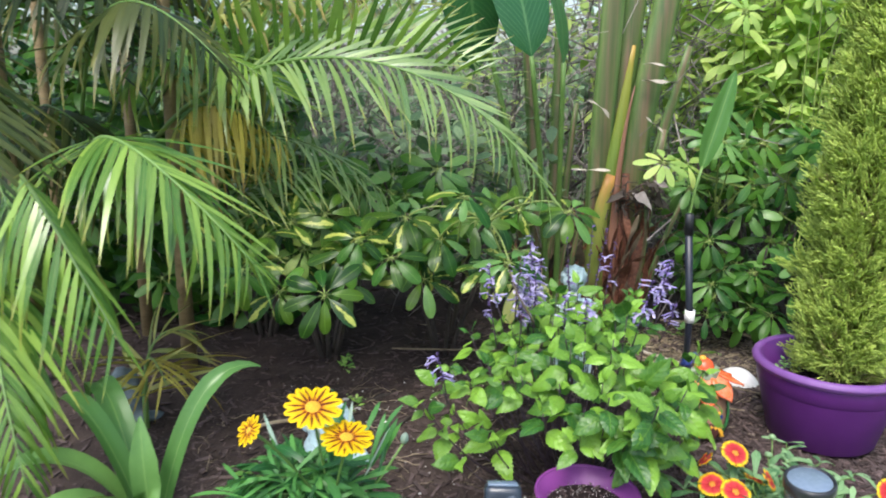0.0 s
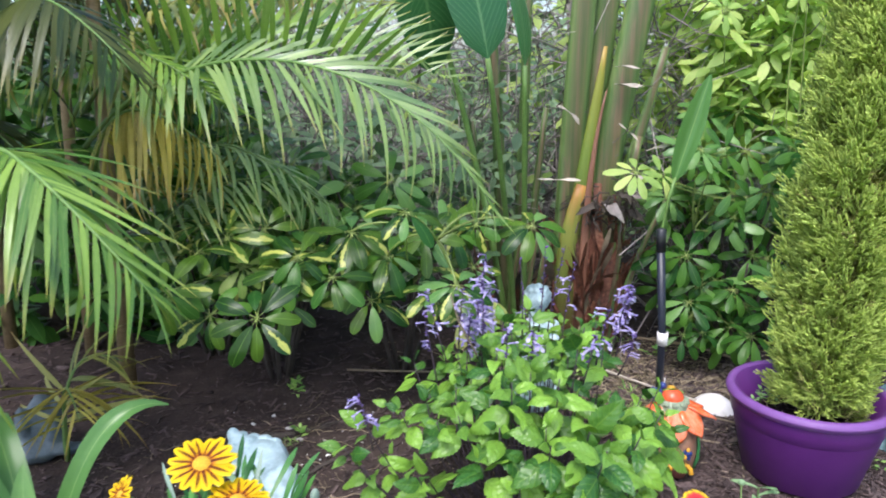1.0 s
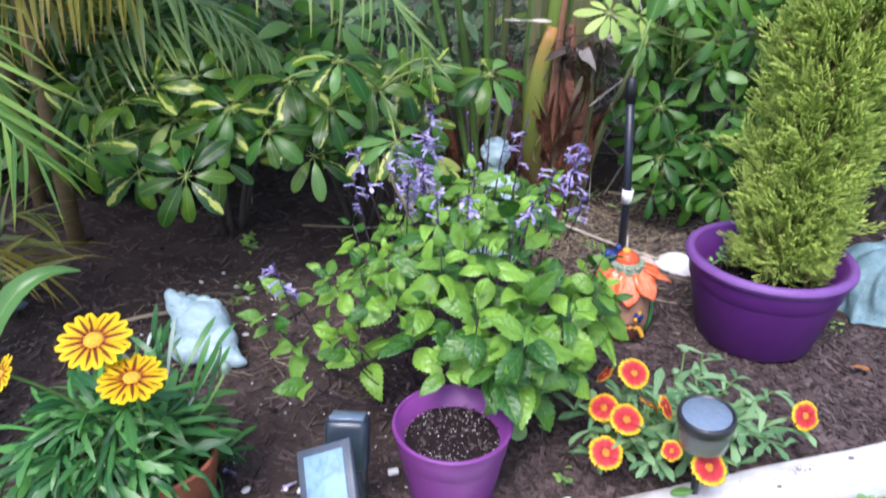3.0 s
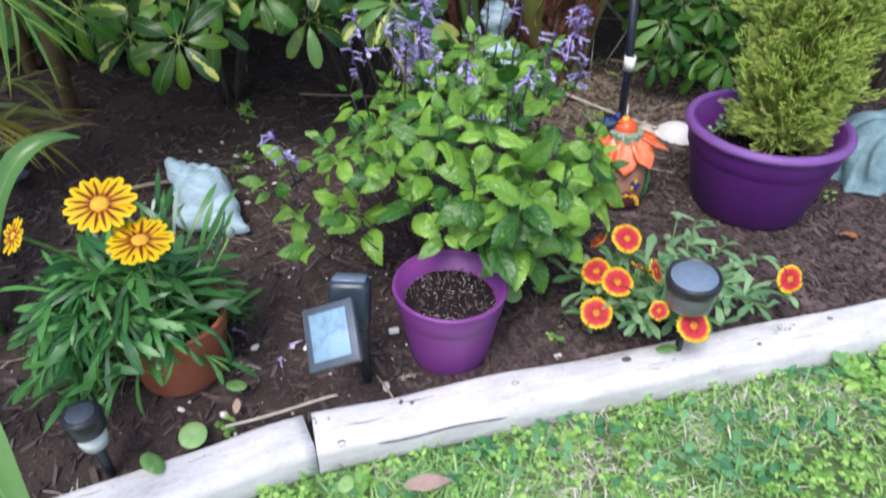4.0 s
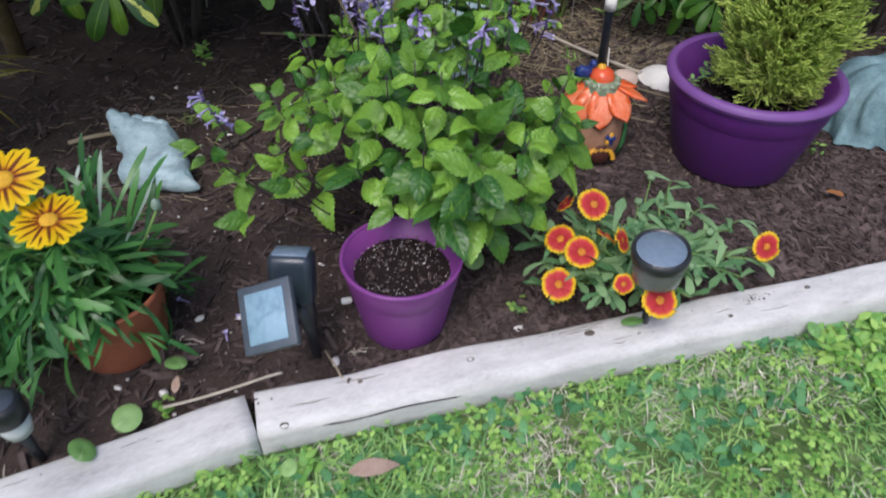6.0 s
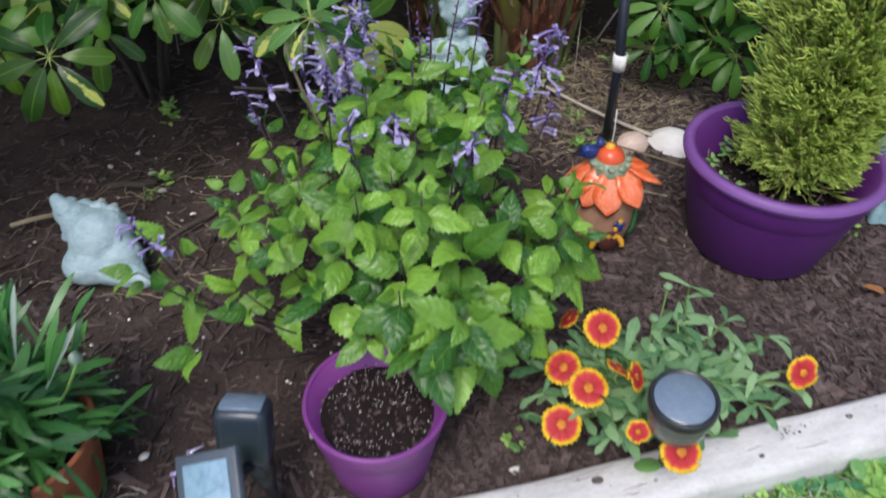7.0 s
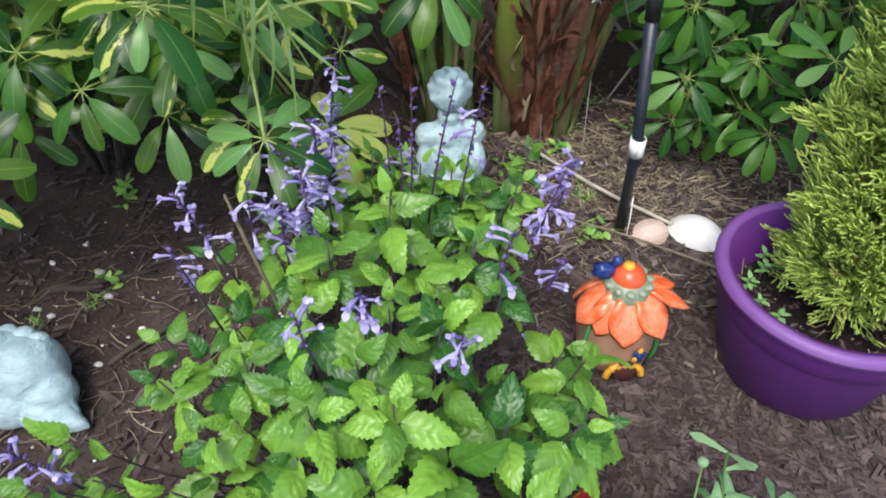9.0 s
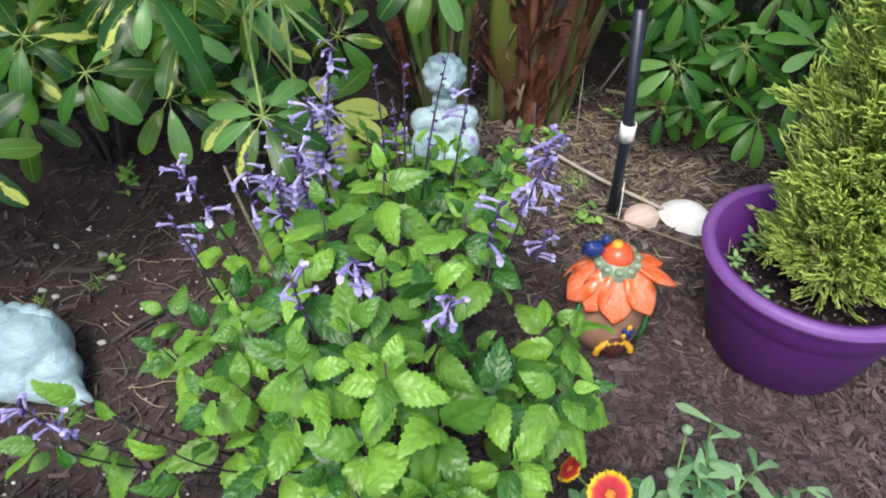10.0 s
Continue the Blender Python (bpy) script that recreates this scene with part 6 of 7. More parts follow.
def areca_palm():
    ob = thing("areca_palm", "clumping areca palm with arching yellow-green fronds", "palm")
    for x, y, top, rad in ((-0.96, 2.52, 1.9, 0.024), (-1.44, 2.36, 1.8, 0.018), (-1.25, 2.85, 1.7, 0.022), (-1.60, 2.9, 1.8, 0.022)):
        pts = [(x, y, -0.03), (x + 0.01, y, top * 0.4), (x + 0.02, y + 0.01, top * 0.75), (x + 0.03, y - 0.02, top)]
        part("trunk", Build().add(*tube(pts, [rad * 1.2, rad, rad * 0.9, rad * 0.6], 10)).mesh("trunk", M_CANE), ob, label="ringed tan cane")
    F = frond
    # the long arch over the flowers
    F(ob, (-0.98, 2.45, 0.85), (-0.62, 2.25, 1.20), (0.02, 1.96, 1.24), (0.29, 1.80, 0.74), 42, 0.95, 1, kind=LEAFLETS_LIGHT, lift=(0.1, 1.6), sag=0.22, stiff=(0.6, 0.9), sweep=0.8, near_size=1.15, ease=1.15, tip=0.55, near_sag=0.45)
    # nearer fronds that hang to the front
    F(ob, (-1.05, 2.15, 0.70), (-0.92, 1.78, 1.04), (-0.66, 1.54, 0.96), (-0.39, 1.50, 0.64), 40, 1.15, 2, lift=(0.0, 0.2), sag=0.36, stiff=(0.45, 0.4), sweep=0.75)
    F(ob, (-1.15, 1.95, 0.70), (-1.0, 1.62, 0.95), (-0.83, 1.42, 0.86), (-0.60, 1.26, 0.56), 28, 1.1, 3, lift=(0.0, 0.0), sag=1.0, stiff=(0.45, 0.45), sweep=0.35)
    F(ob, (-0.95, 2.60, 0.95), (-0.55, 2.50, 1.28), (-0.10, 2.42, 1.30), (0.22, 2.36, 1.02), 30, 0.95, 21, kind=LEAFLETS_LIGHT, lift=(0.1, 1.4), sag=0.2, stiff=(0.5, 0.9), sweep=0.8)
    F(ob, (-0.95, 2.60, 1.05), (-0.65, 2.58, 1.45), (-0.30, 2.52, 1.50), (0.0, 2.5, 1.28), 26, 1.0, 22, kind=LEAFLETS_Y, lift=(0.1, 0.6), sag=0.5, stiff=(0.4, 0.6), sweep=0.5)
    F(ob, (-1.10, 1.95, 0.45), (-1.05, 1.55, 0.70), (-0.92, 1.35, 0.60), (-0.80, 1.22, 0.28), 30, 1.0, 12, kind=LEAFLETS + LEAFLETS_Y[1:], lift=(0.1, 0.1), sag=0.6, stiff=(0.5, 0.5))
    F(ob, (-1.0, 2.50, 0.95), (-0.7, 2.45, 1.35), (-0.35, 2.35, 1.45), (-0.05, 2.25, 1.25), 30, 1.1, 4, kind=LEAFLETS_Y, lift=(0.2, 0.9), stiff=(0.4, 0.8))
    F(ob, (-1.2, 2.4, 0.9), (-1.0, 2.1, 1.30), (-0.8, 1.9, 1.36), (-0.52, 1.78, 1.08), 34, 1.1, 5, kind=LEAFLETS_SHADED + LEAFLETS_Y[1:], lift=(0.1, 0.4), stiff=(0.5, 0.5), sag=0.6)
    F(ob, (-1.4, 2.3, 0.8), (-1.3, 1.9, 1.2), (-1.10, 1.65, 1.12), (-0.92, 1.5, 0.75), 26, 1.1, 6, kind=LEAFLETS_SHADED, lift=(0.1, 0.2), sag=0.45, stiff=(0.5, 0.5))
    F(ob, (-0.95, 2.5, 0.35), (-0.7, 2.4, 0.75), (-0.45, 2.4, 0.86), (-0.15, 2.36, 0.66), 24, 0.85, 7, kind=LEAFLETS_LIGHT, lift=(0.1, 0.2), sag=0.4)
    F(ob, (-1.0, 2.6, 0.5), (-0.8, 2.5, 0.95), (-0.5, 2.4, 0.95), (-0.2, 2.35, 0.68), 24, 1.0, 13, kind=LEAFLETS_LIGHT, lift=(0.1, 0.3), sag=0.4)
    F(ob, (-1.3, 2.6, 1.0), (-1.1, 2.5, 1.6), (-0.8, 2.5, 1.65), (-0.5, 2.6, 1.2), 24, 1.1, 8, kind=LEAFLETS_Y, lift=(0.1, 0.2), sag=0.7)
    F(ob, (-1.1, 2.6, 0.9), (-0.9, 2.6, 1.3), (-0.7, 2.6, 1.25), (-0.45, 2.5, 0.75), 24, 1.0, 9, kind=LEAFLETS_Y, lift=(0.0, 0.0), sag=0.8)
    F(ob, (-0.9, 2.7, 1.0), (-0.6, 2.7, 1.6), (-0.35, 2.7, 1.6), (-0.15, 2.7, 1.15), 24, 1.0, 14, kind=LEAFLETS_Y, lift=(0.1, 0.1), sag=0.7)
    F(ob, (-1.2, 2.2, 0.5), (-1.2, 1.8, 0.75), (-1.05, 1.6, 0.65), (-0.95, 1.5, 0.3), 24, 1.0, 10, kind=LEAFLETS_SHADED, lift=(0.1, 0.1), sag=0.5)
    F(ob, (-1.6, 2.6, 1.1), (-1.5, 2.3, 1.6), (-1.3, 2.1, 1.6), (-1.0, 2.0, 1.15), 26, 1.2, 11, kind=LEAFLETS_SHADED, lift=(0.1, 0.3), sag=0.45)
    F(ob, (-1.2, 2.7, 1.0), (-1.2, 2.3, 1.5), (-1.1, 2.1, 1.5), (-0.85, 2.1, 1.15), 26, 1.2, 15, kind=LEAFLETS_SHADED, lift=(0.1, 0.3), sag=0.45)
    F(ob, (-1.5, 2.7, 0.7), (-1.4, 2.4, 1.05), (-1.2, 2.2, 1.05), (-0.95, 2.2, 0.75), 26, 1.1, 16, kind=LEAFLETS_SHADED, lift=(0.1, 0.2), sag=0.45)
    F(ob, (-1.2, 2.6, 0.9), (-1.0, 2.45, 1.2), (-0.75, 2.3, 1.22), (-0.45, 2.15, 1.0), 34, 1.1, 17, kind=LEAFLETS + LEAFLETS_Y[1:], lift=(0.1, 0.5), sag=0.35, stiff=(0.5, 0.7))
    F(ob, (-1.7, 2.5, 0.9), (-1.6, 2.2, 1.3), (-1.4, 2.0, 1.3), (-1.15, 1.9, 0.9), 28, 1.3, 18, kind=LEAFLETS_SHADED, lift=(0.1, 0.2), sag=0.5)
    F(ob, (-1.7, 2.9, 0.6), (-1.6, 2.6, 0.95), (-1.4, 2.5, 0.95), (-1.15, 2.45, 0.6), 28, 1.3, 19, kind=LEAFLETS_SHADED, lift=(0.1, 0.2), sag=0.5)
    F(ob, (-1.3, 2.9, 1.2), (-1.2, 2.75, 1.5), (-0.95, 2.7, 1.5), (-0.7, 2.7, 1.2), 28, 1.2, 20, kind=LEAFLETS_SHADED, lift=(0.1, 0.2), sag=0.5)
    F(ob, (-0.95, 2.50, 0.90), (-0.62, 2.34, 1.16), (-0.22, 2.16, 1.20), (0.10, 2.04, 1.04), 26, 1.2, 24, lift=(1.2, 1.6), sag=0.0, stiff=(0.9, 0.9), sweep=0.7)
    # unseen fronds added overhead as a crown, which shades the canes
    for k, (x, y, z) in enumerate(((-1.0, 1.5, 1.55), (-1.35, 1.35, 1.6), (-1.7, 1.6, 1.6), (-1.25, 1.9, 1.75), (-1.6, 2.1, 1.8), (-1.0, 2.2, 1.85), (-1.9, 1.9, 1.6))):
        F(ob, (-1.35, 2.6, 1.3), (-1.35, 2.5, 1.9), ((x - 1.35) / 2, (y + 2.3) / 2, 2.1), (x, y, z), 24, 1.3, 30 + k, kind=LEAFLETS_SHADED, lift=(0.1, 0.1), sag=0.4, stiff=(0.5, 0.5))
    # an old golden frond that hangs among the canes
    F(ob, (-0.90, 2.32, 0.78), (-0.82, 2.26, 1.02), (-0.68, 2.22, 1.04), (-0.46, 2.18, 0.84), 30, 1.15, 23, kind=LEAFLETS_GOLD, lift=(0.0, 0.0), sag=0.9, stiff=(0.5, 0.5), sweep=0.3)
    return ob


areca_palm()
seedling = thing("palm_seedling", "small yellowing palm seedling drooping over soil", "palm", m=Matrix.Translation((-0.92, 2.02, 0.0)))
frond(seedling, (0, 0, 0), (0.02, -0.02, 0.22), (0.05, -0.06, 0.34), (0.15, -0.18, 0.22), 12, 1.05, 21, kind=LEAFLETS_GOLD, lift=(0.1, 0.1), sag=0.4)
frond(seedling, (0, 0, 0), (-0.02, 0.02, 0.2), (0.02, 0.06, 0.36), (0.16, 0.06, 0.28), 9, 0.95, 22, kind=LEAFLETS_Y, lift=(0.2, 0.2), sag=0.2)

# ---- scheffleras ----
S_GREEN = kinds("leaflet", L_SCHEF, [leaf(0.105, 0.040, obovate, bd, 0.16, 8) for bd in (0.35, 0.7, 1.0)])
S_VARI = kinds("leaflet", L_VARI, [leaf(0.118, 0.050, obovate, bd, fo, 8, 0, wv, cu) for bd, fo, wv, cu in ((0.35, 0.20, 0.05, 0.0), (0.8, 0.28, 0.07, 0.2), (1.1, 0.12, 0.05, 0.3), (0.6, 0.35, 0.04, 0.1))])
S_VARI += kinds("leaflet", L_SCHEF, [leaf(0.118, 0.053, obovate, 0.7, 0.16, 8)])
S_FRESH = kinds("leaflet", L_STRAP, [leaf(0.105, 0.042, obovate, bd, 0.16, 8) for bd in (0.35, 0.8)])
S_YELLOW = kinds("leaflet", leafy("cream_yellow_leaf", (0.34, 0.42, 0.03), (0.58, 0.60, 0.12), (0.30, 0.40, 0.05), rough=0.35, glow=0.25, veins=0.0, spec=0.3, patch=(0.10, 0.22, 0.02), patch_width=0.8), [leaf(0.125, 0.056, obovate, 0.5, 0.16, 8)])
S_LIME = kinds("leaflet", L_LIME, [leaf(0.105, 0.042, obovate, bd, 0.16, 8) for bd in (0.35, 0.8)])


def whorl(items, stems, pos, face, shapes, r, size=1.0, n=8, root=None):
    """Leaflets that radiate from the end of a stalk like an umbrella."""
    pos, face = Vector(pos), Vector(face).normalized()
    side = face.orthogonal().normalized()
    a0 = r.uniform(0, 6.3)
    for k in range(n):
        a = a0 + 2 * math.pi * k / n + r.uniform(-0.15, 0.15)
        out = Matrix.Rotation(a, 3, face) @ side
        ahead = out + face * r.uniform(-0.15, 0.25) + Vector((0, 0, -0.18))
        start = pos + ahead.normalized() * 0.022 * size
        items.append((r.choice(shapes), orient(start, ahead, face, size * r.uniform(0.78, 1.12))))
        stems.add(*tube([pos, start], 0.0013, 4))
    if root is not None:
        root = Vector(root)
        knee = root.lerp(pos, 0.6) - face * 0.06
        stems.add(*tube(bezier(root, root.lerp(knee, 0.6), knee, pos, 6), [0.0045, 0.004, 0.0036, 0.0032, 0.0028, 0.0024, 0.002], 5))


def schefflera(name_label, base, shapes, spots, fill, seed, size=1.0, limit=295):
    base = Vector(base)
    ob = thing("schefflera_shrub", name_label, "shrub", m=Matrix.Translation(base), group="schefflera shrubs")
    r = random.Random(seed)
    items = []
    limbs = []
    for k in range(7):
        a = k * 0.9 + seed
        tip = Vector((0.25 * math.cos(a), 0.18 * math.sin(a), r.uniform(0.35, 0.8)))
        pts = bezier((0.03 * math.cos(a), 0.03 * math.sin(a), -0.03), tip * 0.3, tip * 0.7, tip, 6)
        part("branch", Build().add(*tube(pts, [0.009 - 0.0008 * i for i in range(7)], 7)).mesh("branch", M_BARK), ob)
        limbs.extend(pts[2:])
    for p, face, s, *own in spots:
        p = Vector(p) - base
        root = min(limbs, key=lambda q: (q - p).length)
        stalk = Build()
        whorl(items, stalk, p, face, own[0] if own else shapes, r, size * s, r.choice((7, 8, 9)), root)
        part("leaf_stalk", stalk.mesh("leaf_stalk", M_PALESTEM), ob)
    for _ in range(fill[6]):
        p = Vector((r.uniform(fill[0], fill[1]), r.uniform(fill[2], fill[3]), r.uniform(fill[4], fill[5]))) - base
        face = Vector((r.gauss(0, 0.4), -0.75 + r.gauss(0, 0.3), 0.7 + r.gauss(0, 0.3)))
        root = min(limbs, key=lambda q: (q - p).length)
        stalk = Build()
        whorl(items, stalk, p, face, shapes, r, size * r.uniform(0.7, 1.1), r.choice((7, 8)), root)
        part("leaf_stalk", stalk.mesh("leaf_stalk", M_PALESTEM), ob)
    foliage(ob, "leaflet", items, limit=limit, near=to_front)
    return ob


schefflera("glossy variegated schefflera shrub with cream-splashed leaves", (-0.45, 2.64, 0), S_VARI, [((-0.348, 2.0, 0.44), (0.1, -0.8, 0.5), 1.1), ((-0.47, 2.30, 0.455), (0.2, -0.7, 0.6), 1.0), ((-0.50, 2.08, 0.42), (-0.1, -0.8, 0.5), 0.95), ((-0.30, 2.16, 0.53), (0, -0.6, 0.8), 1.0), ((-0.60, 2.05, 0.50), (-0.2, -0.8, 0.4), 1.0), ((-0.452, 2.26, 0.51), (0.1, -0.7, 0.6), 0.9, S_LIME), ((-0.26, 2.15, 0.57), (0.1, -0.6, 0.7), 0.95), ((-0.29, 2.12, 0.445), (0.0, -0.7, 0.6), 1.0)], (-0.78, -0.20, 2.12, 2.60, 0.42, 0.66, 15), 3, 0.90)
shrub = schefflera("variegated schefflera shrub with yellow-marked leaflets", (0.0, 2.66, 0), S_VARI + S_FRESH, [((-0.06, 2.19, 0.43), (0.1, -0.7, 0.7), 1.1), ((0.127, 2.06, 0.50), (0.1, -0.5, 0.8), 0.8), ((0.06, 1.95, 0.74), (0.2, -0.3, 0.9), 0.9), ((-0.16, 2.12, 0.52), (-0.2, -0.6, 0.7), 1.0), ((0.10, 2.24, 0.52), (0.2, -0.6, 0.7), 1.0), ((0.21, 2.20, 0.40), (0.4, -0.5, 0.6), 0.9), ((-0.01, 2.20, 0.562), (0.0, -0.5, 0.8), 1.0), ((-0.12, 2.25, 0.62), (0.0, -0.5, 0.8), 1.1), ((0.18, 2.32, 0.60), (0.1, -0.5, 0.8), 1.1), ((0.426, 2.345, 0.622), (0.1, -0.5, 0.8), 1.05), ((0.186, 1.93, 0.555), (0.05, -0.5, 0.85), 0.95, S_FRESH + S_VARI[:1]), ((0.235, 2.16, 0.43), (0.15, -0.5, 0.85), 1.0, S_YELLOW + S_VARI[:1])], (-0.14, 0.28, 2.20, 2.55, 0.45, 0.66, 14), 4, 0.90)
# long bare stalks that fan out from the top of its main branch
joint = Vector((0.135, 2.10, 0.632))
for end, rise in (((0.186, 1.93, 0.555), 0.03), ((-0.01, 2.20, 0.562), 0.05), ((0.34, 2.04, 0.70), 0.04), ((-0.10, 2.08, 0.66), 0.05), ((0.30, 2.26, 0.66), 0.06), ((0.21, 2.16, 0.45), 0.01), ((0.04, 1.97, 0.73), 0.03)):
    end = Vector(end)
    pts = bezier(joint, joint.lerp(end, 0.3) + Vector((0, 0, rise)), joint.lerp(end, 0.75) + Vector((0, 0, rise)), end, 8)
    part("leaf_stalk", Build().add(*tube([q - Vector((0.0, 2.66, 0.0)) for q in pts], [0.0042, 0.0036, 0.0034, 0.0032, 0.0030, 0.0028, 0.0026, 0.0026, 0.003], 6)).mesh("leaf_stalk", M_PALESTEM), shrub)
part("branch", Build().add(*tube([q - Vector((0.0, 2.66, 0.0)) for q in bezier((0.03, 2.55, 0.1), (0.08, 2.45, 0.45), (0.12, 2.25, 0.60), joint, 8)], [0.009, 0.009, 0.0085, 0.008, 0.0075, 0.007, 0.0065, 0.006, 0.007], 7)).mesh("branch", M_BARK), shrub)
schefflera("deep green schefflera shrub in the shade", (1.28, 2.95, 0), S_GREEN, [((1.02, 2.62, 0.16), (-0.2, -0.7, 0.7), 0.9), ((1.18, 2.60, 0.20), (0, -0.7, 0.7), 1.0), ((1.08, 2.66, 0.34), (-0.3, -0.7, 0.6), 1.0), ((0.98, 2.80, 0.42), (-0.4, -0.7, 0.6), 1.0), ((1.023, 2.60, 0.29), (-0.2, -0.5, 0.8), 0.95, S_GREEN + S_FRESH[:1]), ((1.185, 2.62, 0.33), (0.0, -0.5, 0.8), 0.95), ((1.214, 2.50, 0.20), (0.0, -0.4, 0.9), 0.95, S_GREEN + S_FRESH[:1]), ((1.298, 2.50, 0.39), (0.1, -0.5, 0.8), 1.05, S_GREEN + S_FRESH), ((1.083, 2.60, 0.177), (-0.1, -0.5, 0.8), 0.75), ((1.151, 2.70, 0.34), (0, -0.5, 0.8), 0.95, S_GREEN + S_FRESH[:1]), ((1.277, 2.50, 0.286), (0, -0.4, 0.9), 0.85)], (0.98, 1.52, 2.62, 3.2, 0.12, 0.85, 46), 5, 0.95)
schefflera("deep green schefflera shrub behind the planter", (1.85, 2.75, 0), S_GREEN, [((1.42, 2.52, 0.35), (0, -0.7, 0.7), 1.0), ((1.60, 2.45, 0.45), (0.1, -0.7, 0.7), 1.1)], (1.40, 2.3, 2.40, 3.1, 0.15, 0.95, 46), 6)
schefflera("fresh mid-green schefflera shrub above the shaded leaves", (1.30, 2.85, 0), S_FRESH + S_GREEN[:1], [], (0.98, 1.75, 2.58, 2.95, 0.52, 1.0, 26), 9, 0.95)
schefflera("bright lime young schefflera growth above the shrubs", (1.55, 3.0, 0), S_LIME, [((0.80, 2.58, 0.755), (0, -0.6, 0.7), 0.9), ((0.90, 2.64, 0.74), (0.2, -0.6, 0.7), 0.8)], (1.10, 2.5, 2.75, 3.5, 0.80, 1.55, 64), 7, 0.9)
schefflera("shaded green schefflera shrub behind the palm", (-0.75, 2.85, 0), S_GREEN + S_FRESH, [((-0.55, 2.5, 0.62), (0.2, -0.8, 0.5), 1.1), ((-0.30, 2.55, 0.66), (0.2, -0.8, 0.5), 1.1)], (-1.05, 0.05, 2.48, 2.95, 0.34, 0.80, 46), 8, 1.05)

# ---- giant bird of paradise ----
def paddle(L, W, bend=0.9, fold=0.25):
    return leaf(L, W, lambda v: max(0.03, math.sin(math.pi * min(1, v ** 0.8)) ** 0.55), bend, fold, 12, 0, 0.02)


def bird_of_paradise():
    ob = thing("bird_of_paradise", "giant bird of paradise with brown sheathed trunk", "tropical plant", m=Matrix.Translation((0.70, 2.86, 0)))
    r = random.Random(14)
    part("trunk", Build().add(*tube([(0.0, 0, -0.03), (-0.01, 0, 0.2), (0.0, 0, 0.45), (0.01, 0.0, 0.68)], [0.092, 0.078, 0.066, 0.045], 16)).mesh("trunk", M_FIBRE), ob, label="shaggy red-brown trunk")

    def stalk(a, b, c, d, w, name="leaf_stalk", mat=M_PETIOLE, label="", flat=0.55, taper=0.55):
        pts = bezier(a, b, c, d, 12)
        vs, fs, uv = tube(pts, [w * (1 - (1 - taper) * i / 12) for i in range(13)], 10)
        cen = [p for p in pts for _ in range(10)]
        vs = [(c0.x + (v.x - c0.x), c0.y + (v.y - c0.y) * flat, v.z) for v, c0 in zip(vs, cen)]
        made = part(name, Build().add(vs, fs, uv).mesh(name, mat), ob, label=label)
        return made

    stalk((-0.05, 0, 0.10), (-0.10, 0, 0.5), (-0.06, 0, 0.9), (-0.03, 0, 1.9), 0.056, taper=0.75)
    stalk((0.02, 0, 0.30), (0.04, 0.0, 0.7), (0.10, 0, 1.0), (0.26, 0.05, 1.9), 0.062, taper=0.8)
    stalk((-0.02, 0.04, 0.30), (-0.01, 0.04, 0.7), (0.03, 0.05, 1.1), (0.09, 0.06, 1.9), 0.055, taper=0.7)
    stalk((0.07, 0.02, 0.35), (0.12, 0.02, 0.6), (0.17, 0.02, 0.8), (0.26, 0.02, 1.17), 0.032, taper=0.5)
    stalk((-0.05, -0.05, 0.38), (-0.04, -0.06, 0.6), (-0.01, -0.06, 0.9), (0.02, -0.07, 1.17), 0.058, "bract", M_BRACT, "yellow-green young bract", flat=0.4, taper=0.12)
    stalk((-0.03, -0.02, 0.0), (-0.10, -0.08, 0.30), (-0.10, -0.09, 0.48), (-0.04, -0.08, 0.68), 0.062, "bract", M_BRACT_GOLD, "golden green bract", flat=0.4, taper=0.35)
    stalk((-0.02, -0.07, 0.10), (-0.03, -0.09, 0.5), (-0.02, -0.09, 0.8), (0.03, -0.08, 1.02), 0.024, "bract", surface("pinkish_brown_bract", (0.3, (0.13, 0.05, 0.03)), (0.7, (0.33, 0.17, 0.11)), scale=10, stretch=(4, 4, 0.4), rough=0.5), "pinkish brown dry bract", taper=0.1)
    stalk((-0.085, -0.05, -0.03), (-0.10, -0.05, 0.25), (-0.10, -0.03, 0.5), (-0.09, 0.0, 0.9), 0.030, taper=0.7)
    stalk((0.07, -0.07, -0.03), (0.09, -0.06, 0.25), (0.12, -0.03, 0.5), (0.18, 0.0, 0.85), 0.024, taper=0.6)
    stalk((0.10, -0.03, -0.03), (0.13, -0.03, 0.2), (0.19, -0.02, 0.4), (0.30, 0.0, 0.62), 0.018, taper=0.5)
    # torn brown sheaths round the trunk
    for k in range(150):
        a = r.uniform(0, 6.3)
        z = r.uniform(0.0, 0.6)
        z *= 0.6
        q = 0.100 - 0.05 * z
        p = Vector((q * math.cos(a), q * math.sin(a), z - 0.02))
        vs, fs, uv = leaf(r.uniform(0.10, 0.38), r.uniform(0.012, 0.062), lance, r.uniform(-1.0, 0.6), r.uniform(0.3, 0.9), 9, 0.08, r.uniform(0.1, 0.4))
        part("sheath", Build().add(vs, fs, uv).mesh("sheath", M_FIBRE if k % 9 else M_STRAW), ob, orient(p, Vector((r.uniform(-0.12, 0.35) * math.cos(a) + r.gauss(0, 0.16), r.uniform(-0.12, 0.35) * math.sin(a) + r.gauss(0, 0.1), 1)), sph(a + r.gauss(0, 0.4), 0)))
